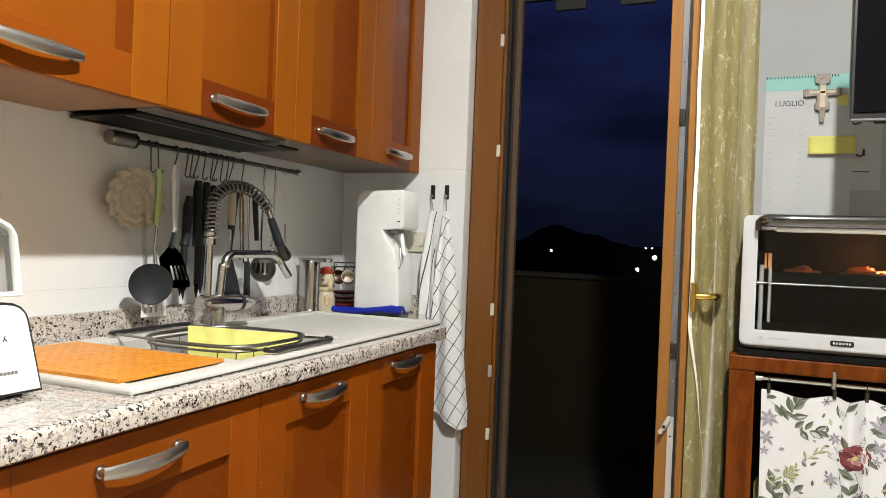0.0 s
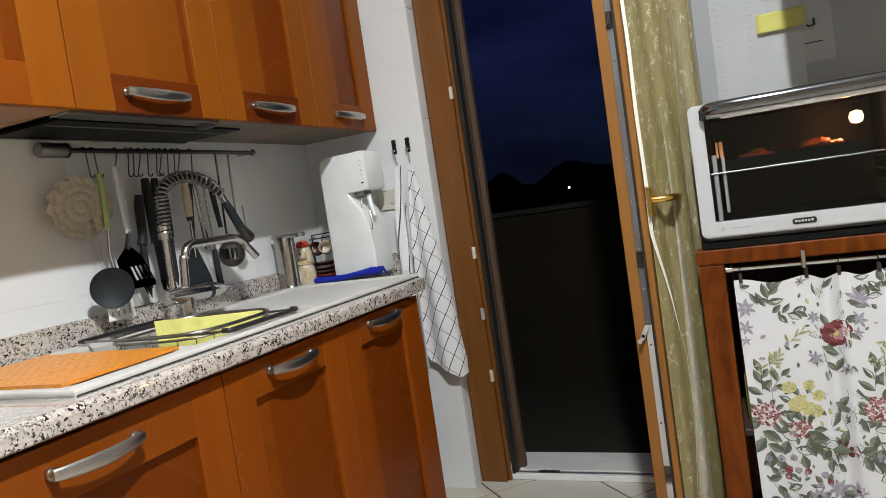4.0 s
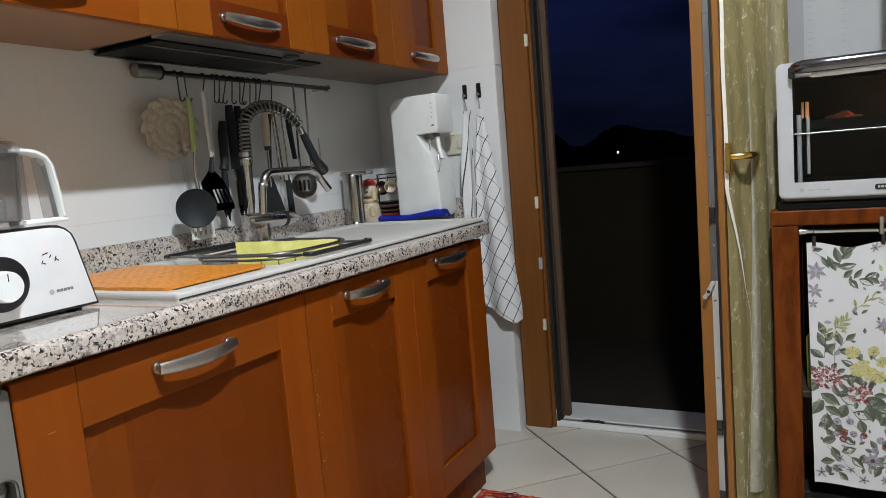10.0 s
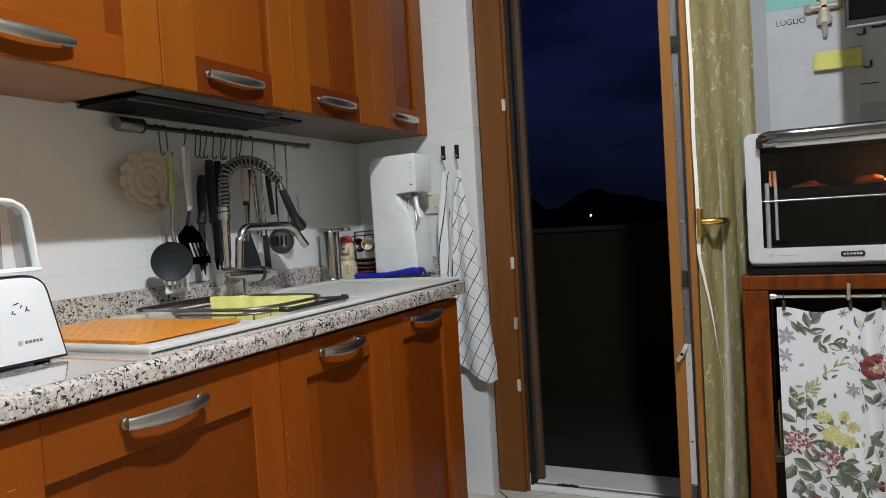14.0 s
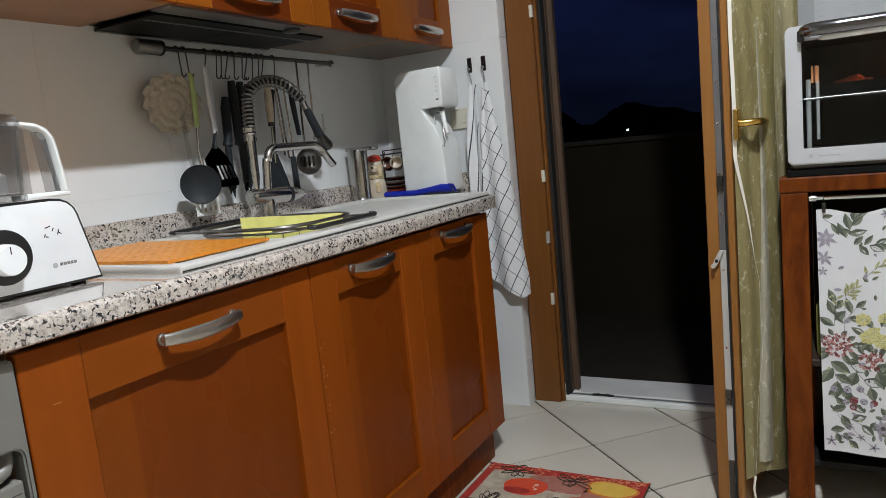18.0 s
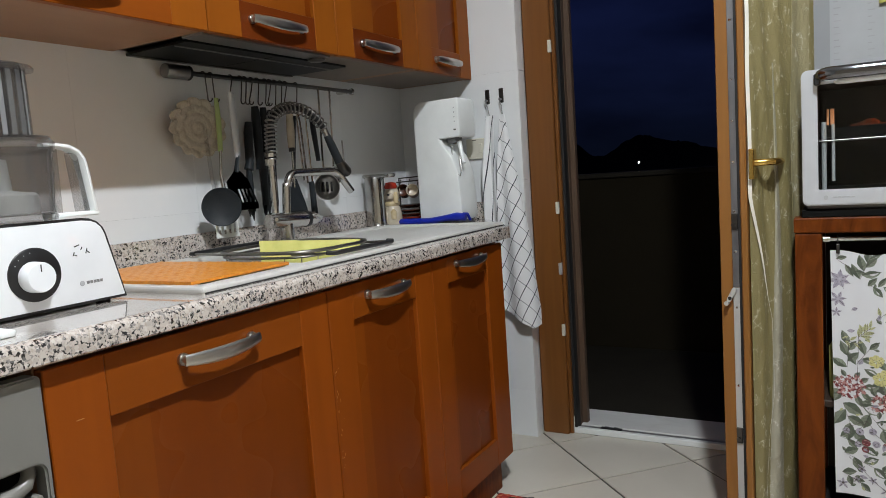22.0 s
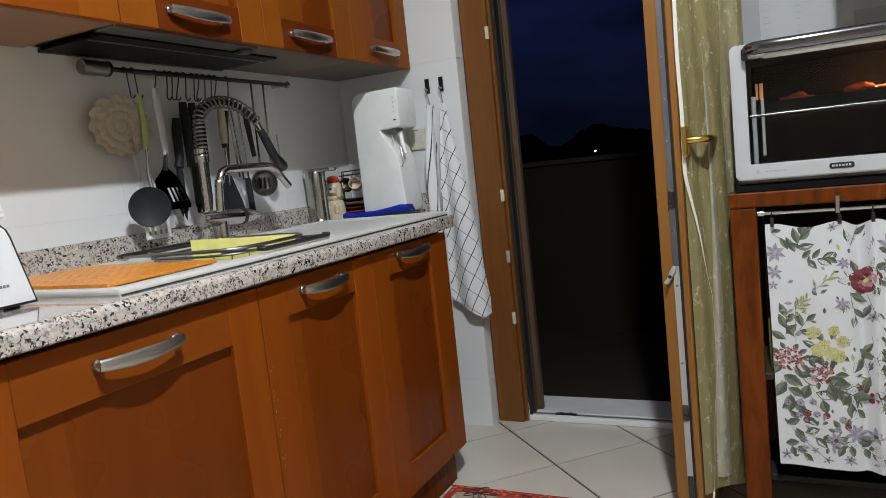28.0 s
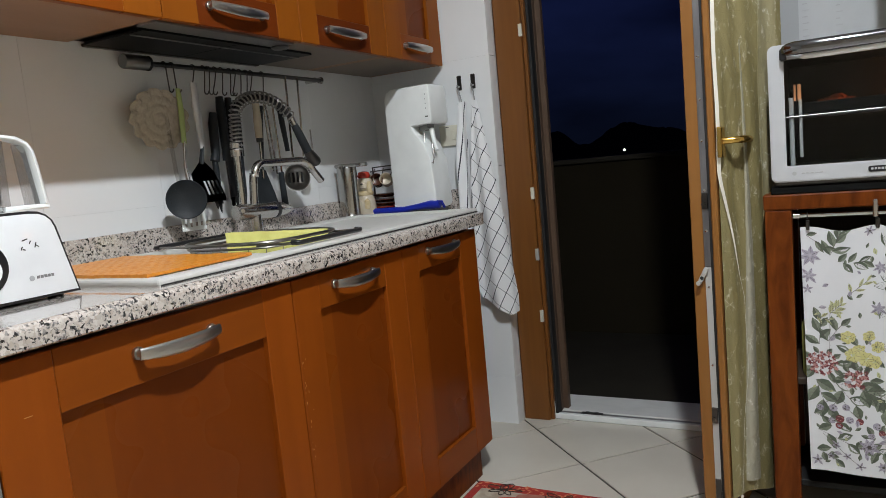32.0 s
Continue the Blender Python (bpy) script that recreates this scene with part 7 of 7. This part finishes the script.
# ---- ceiling lamp ----
cl = thing("ceiling_lamp", (LAMP[0], LAMP[1], HC), "white ceiling lamp hanging on a short cord", "lamp")
part("canopy", lathe([(0.0, -0.03), (0.045, -0.026), (0.055, -0.006), (0.056, -0.0005)], (LAMP[0], LAMP[1], HC), 28), WHITE_P, cl, smooth=True)
part("cord", tube([(LAMP[0], LAMP[1], HC - 0.025), (LAMP[0], LAMP[1], LAMP[2] + 0.06)], 0.004, 8), WHITE_P, cl, smooth=True)
part("housing", bx(LAMP[0] - 0.04, LAMP[0] + 0.04, LAMP[1] - 0.13, LAMP[1] + 0.13, LAMP[2] + 0.02, LAMP[2] + 0.06, 0.008, 2), WHITE_P, cl, "white lamp housing")

# ---- rug ----
RUGX0, RUGX1, RUGY0, RUGY1 = -0.760, -0.268, 1.25, 2.040
RUG_W = plain("rug_pale_pink", (0.62, 0.40, 0.32), 0.95)
RUG_O = surf("rug_orange", (0.52, 0.12, 0.02), (0.62, 0.22, 0.04), (30, 30, 30), (0.9, 1.0), bump=0.8, fine=700)
rug = thing("rug", (-0.51, 1.66, 0), "red-bordered kitchen rug with apples and pears on cream", "rug")
part("binding", bx(RUGX0 - 0.003, RUGX1 + 0.003, RUGY0 - 0.003, RUGY1 + 0.003, 0.0004, 0.006, 0.002), RUG_K, rug, "dark bound edge")
part("border", bx(RUGX0, RUGX1, RUGY0, RUGY1, 0.0006, 0.008, 0.002), RUG_R, rug)
part("field", bx(RUGX0 + 0.028, RUGX1 - 0.028, RUGY0 + 0.028, RUGY1 - 0.046, 0.0078, 0.0086, 0), RUG_C, rug, "cream field")
def blot(cx, cy, rx, ry, z, n=28, wob=0.06, seed=0.0):
    bm = bmesh.new()
    bm.faces.new([bm.verts.new((cx + rx * math.cos(a) * (1 + wob * math.sin(3 * a + seed)), cy + ry * math.sin(a) * (1 + wob * math.cos(2 * a + seed)), z)) for a in (2 * math.pi * k / n for k in range(n))])
    bmesh.ops.recalc_face_normals(bm, faces=bm.faces[:])
    return bm
for k, (cx, cy, rx, ry) in enumerate(((-0.50, 1.955, 0.10, 0.055), (-0.36, 1.86, 0.075, 0.12), (-0.62, 1.74, 0.09, 0.08), (-0.40, 1.62, 0.08, 0.10), (-0.62, 1.48, 0.09, 0.09))):
    part("pink_patch", blot(cx, cy, rx, ry, 0.0089, wob=0.18, seed=k), RUG_P, rug)
for k, (cx, cy, r) in enumerate(((-0.600, 1.915, 0.066), (-0.405, 1.845, 0.074), (-0.60, 1.62, 0.07), (-0.40, 1.50, 0.07))):
    part("apple", blot(cx, cy, r, r * 0.80, 0.0092, wob=0.05, seed=k), RUG_A, rug, "red apple")
    part("apple_shade", blot(cx - r * 0.25, cy - r * 0.42, r * 0.62, r * 0.30, 0.0094, wob=0.08, seed=k), RUG_R, rug)
    for gx, gy, gr in ((0.45, 0.26, 0.10), (0.52, -0.12, 0.08), (0.38, 0.05, 0.05)):
        part("apple_glint", blot(cx + r * gx, cy + r * gy, r * gr, r * gr * 1.2, 0.0096), RUG_W, rug)
part("pear_rim", blot(-0.36, 1.966, 0.074, 0.048, 0.0091, wob=0.10, seed=1.0), RUG_O, rug, "orange rim")
part("pear", blot(-0.36, 1.968, 0.066, 0.042, 0.0093, wob=0.10, seed=1.0), RUG_Y, rug, "yellow pear")
part("pear", blot(-0.62, 1.38, 0.07, 0.05, 0.0093, wob=0.10, seed=2.0), RUG_Y, rug, "yellow pear")
part("leaf", blot(-0.368, 1.80, 0.036, 0.024, 0.0096, wob=0.2), RUG_G, rug, "green leaf")
rnd = random.Random(11)
lines = []
for k in range(46):
    cx, cy, a0 = ((-0.66, 2.0), (-0.47, 1.985), (-0.51, 1.83), (-0.68, 1.80), (-0.50, 1.72), (-0.33, 1.70), (-0.66, 1.52))[k % 7] + (rnd.uniform(0, 6.28),)
    ln, wd = rnd.uniform(0.04, 0.075), rnd.uniform(0.008, 0.015)
    pts = []
    for j in range(13):
        a = 2 * math.pi * j / 12
        u, v = ln * (0.5 - 0.5 * math.cos(a)), wd * math.sin(a)
        pts.append((cx + u * math.cos(a0) - v * math.sin(a0), cy + (u * math.sin(a0) + v * math.cos(a0)) * 0.8, 0.0097))
    lines.append(tube(pts, 0.0016, 4))
for b in lines:
    part("drawn_leaf", b, RUG_K, rug)
border_bits = []
for k in range(120):
    x, y = rnd.uniform(RUGX0 + 0.005, RUGX1 - 0.005), rnd.uniform(RUGY1 - 0.042, RUGY1 - 0.006)
    a, ln = rnd.uniform(0, 6.28), rnd.uniform(0.008, 0.02)
    border_bits.append(tube([(x, y, 0.0079), (x + ln * 0.5 * math.cos(a), y + ln * 0.5 * math.sin(a + 0.5), 0.0081), (x + ln * math.cos(a), y + ln * 0.6 * math.sin(a), 0.0079)], 0.0013, 4))
border_ink = part("border_pattern", join(*border_bits), plain("rug_coral_line", (0.62, 0.22, 0.11), 0.95), rug)
border_ink["kind"] = "stuff"

rug.location.z += FZ

# ---- pieces of the setting: floor tiles, wall tiles ----
def clip_poly(poly, x0, x1, y0, y1):
    for ax, lim, keep_low in ((0, x0, False), (0, x1, True), (1, y0, False), (1, y1, True)):
        out = []
        for p, q in zip(poly, poly[1:] + poly[:1]):
            ip, iq = (p[ax] <= lim) == keep_low or p[ax] == lim, (q[ax] <= lim) == keep_low or q[ax] == lim
            if ip:
                out.append(p)
            if ip != iq:
                k = (lim - p[ax]) / (q[ax] - p[ax])
                out.append((p[0] + k * (q[0] - p[0]), p[1] + k * (q[1] - p[1])))
        poly = out
        if len(poly) < 3:
            return []
    return poly
def tile_bm(poly):
    bm = prism(poly, "z", -0.0045, 0.0, 0.0)
    top = [e for e in bm.edges if all(abs(v.co.z) < 1e-7 for v in e.verts)]
    bmesh.ops.bevel(bm, geom=top, offset=0.0012, segments=1, affect="EDGES")
    return bm
STEP, U0, V0, GAP = 0.487, 1.766, 2.762, 0.0076
half = (STEP - GAP * math.sqrt(2)) / 2
full_mesh = None
for i in range(-16, 11):
    for j in range(-20, 9):
        cu, cv = U0 + (i + 0.5) * STEP, V0 + (j + 0.5) * STEP
        cx, cy = (cu - cv) / 2, (cu + cv) / 2
        diamond = [(cx - half, cy), (cx, cy - half), (cx + half, cy), (cx, cy + half)]
        clipped = clip_poly(diamond, WX - 0.003, 2.49, -2.19, 2.628)
        if not clipped:
            continue
        whole = len(clipped) == 4 and all(abs(a - c) + abs(b - d) < 1e-6 for (a, b), (c, d) in zip(sorted(clipped), sorted(diamond)))
        if whole:
            if full_mesh is None:
                full_mesh = bpy.data.meshes.new("tile")
                b = tile_bm([(-half, 0), (0, -half), (half, 0), (0, half)])
                b.to_mesh(full_mesh)
                b.free()
                full_mesh.materials.append(TILE_F)
            ob = new("tile", full_mesh)
            ob.location = (cx, cy, FZ)
        else:
            if len(clipped) < 3 or abs(sum(a * d - c * b for (a, b), (c, d) in zip(clipped, clipped[1:] + clipped[:1]))) < 0.002:
                continue
            me = bpy.data.meshes.new("tile")
            b = tile_bm([(x - cx, y - cy) for x, y in clipped])
            b.to_mesh(me)
            b.free()
            me.materials.append(TILE_F)
            ob = new("tile", me)
            ob.location = (cx, cy, FZ)
        ob.parent = floor

def wall_tiles(parent, kind, us, vs):
    """Glazed tiles 6 mm proud of the grout, u along the wall and v up."""
    shared = {}
    for u0, u1 in zip(us, us[1:]):
        for v0, v1 in zip(vs, vs[1:]):
            key = (round(u1 - u0, 3), round(v1 - v0, 3))
            if key not in shared:
                w, h = (u1 - u0) / 2 - 0.00015, (v1 - v0) / 2 - 0.00015
                b = bx(-0.007, 0.0, -w, w, -h, h, 0.0002, 1) if kind == "x" else bx(-w, w, 0.0, 0.007, -h, h, 0.0002, 1)
                me = bpy.data.meshes.new("tile")
                b.to_mesh(me)
                b.free()
                me.materials.append(TILE_W)
                shared[key] = me
            ob = new("tile", shared[key])
            at = Vector((WX, (u0 + u1) / 2, (v0 + v1) / 2)) if kind == "x" else Vector(((u0 + u1) / 2, NY, (v0 + v1) / 2))
            ob.location = at - parent.location
            ob.parent = parent
wall_tiles(wall_west, "x", [1.462 + 0.335 * k for k in range(-4, 4)] + [NY], [0.598, 0.982, 1.40])
wall_tiles(wall_north, "y", [WX, -1.147, -0.826], [0.0, 0.198, 0.598, 0.998, 1.398, 1.798, 2.2, 2.615])
for v0, v1 in ((0.0, 0.198), (0.198, 0.598), (0.598, 0.998), (0.998, 1.398), (1.398, 1.798), (1.798, 2.2)):
    b = bx(-0.832, -0.826, NY + 0.0075, FY - 0.0005, v0 + 0.0008, v1 - 0.0008, 0.0012)
    part("tile", b, TILE_W, wall_north)
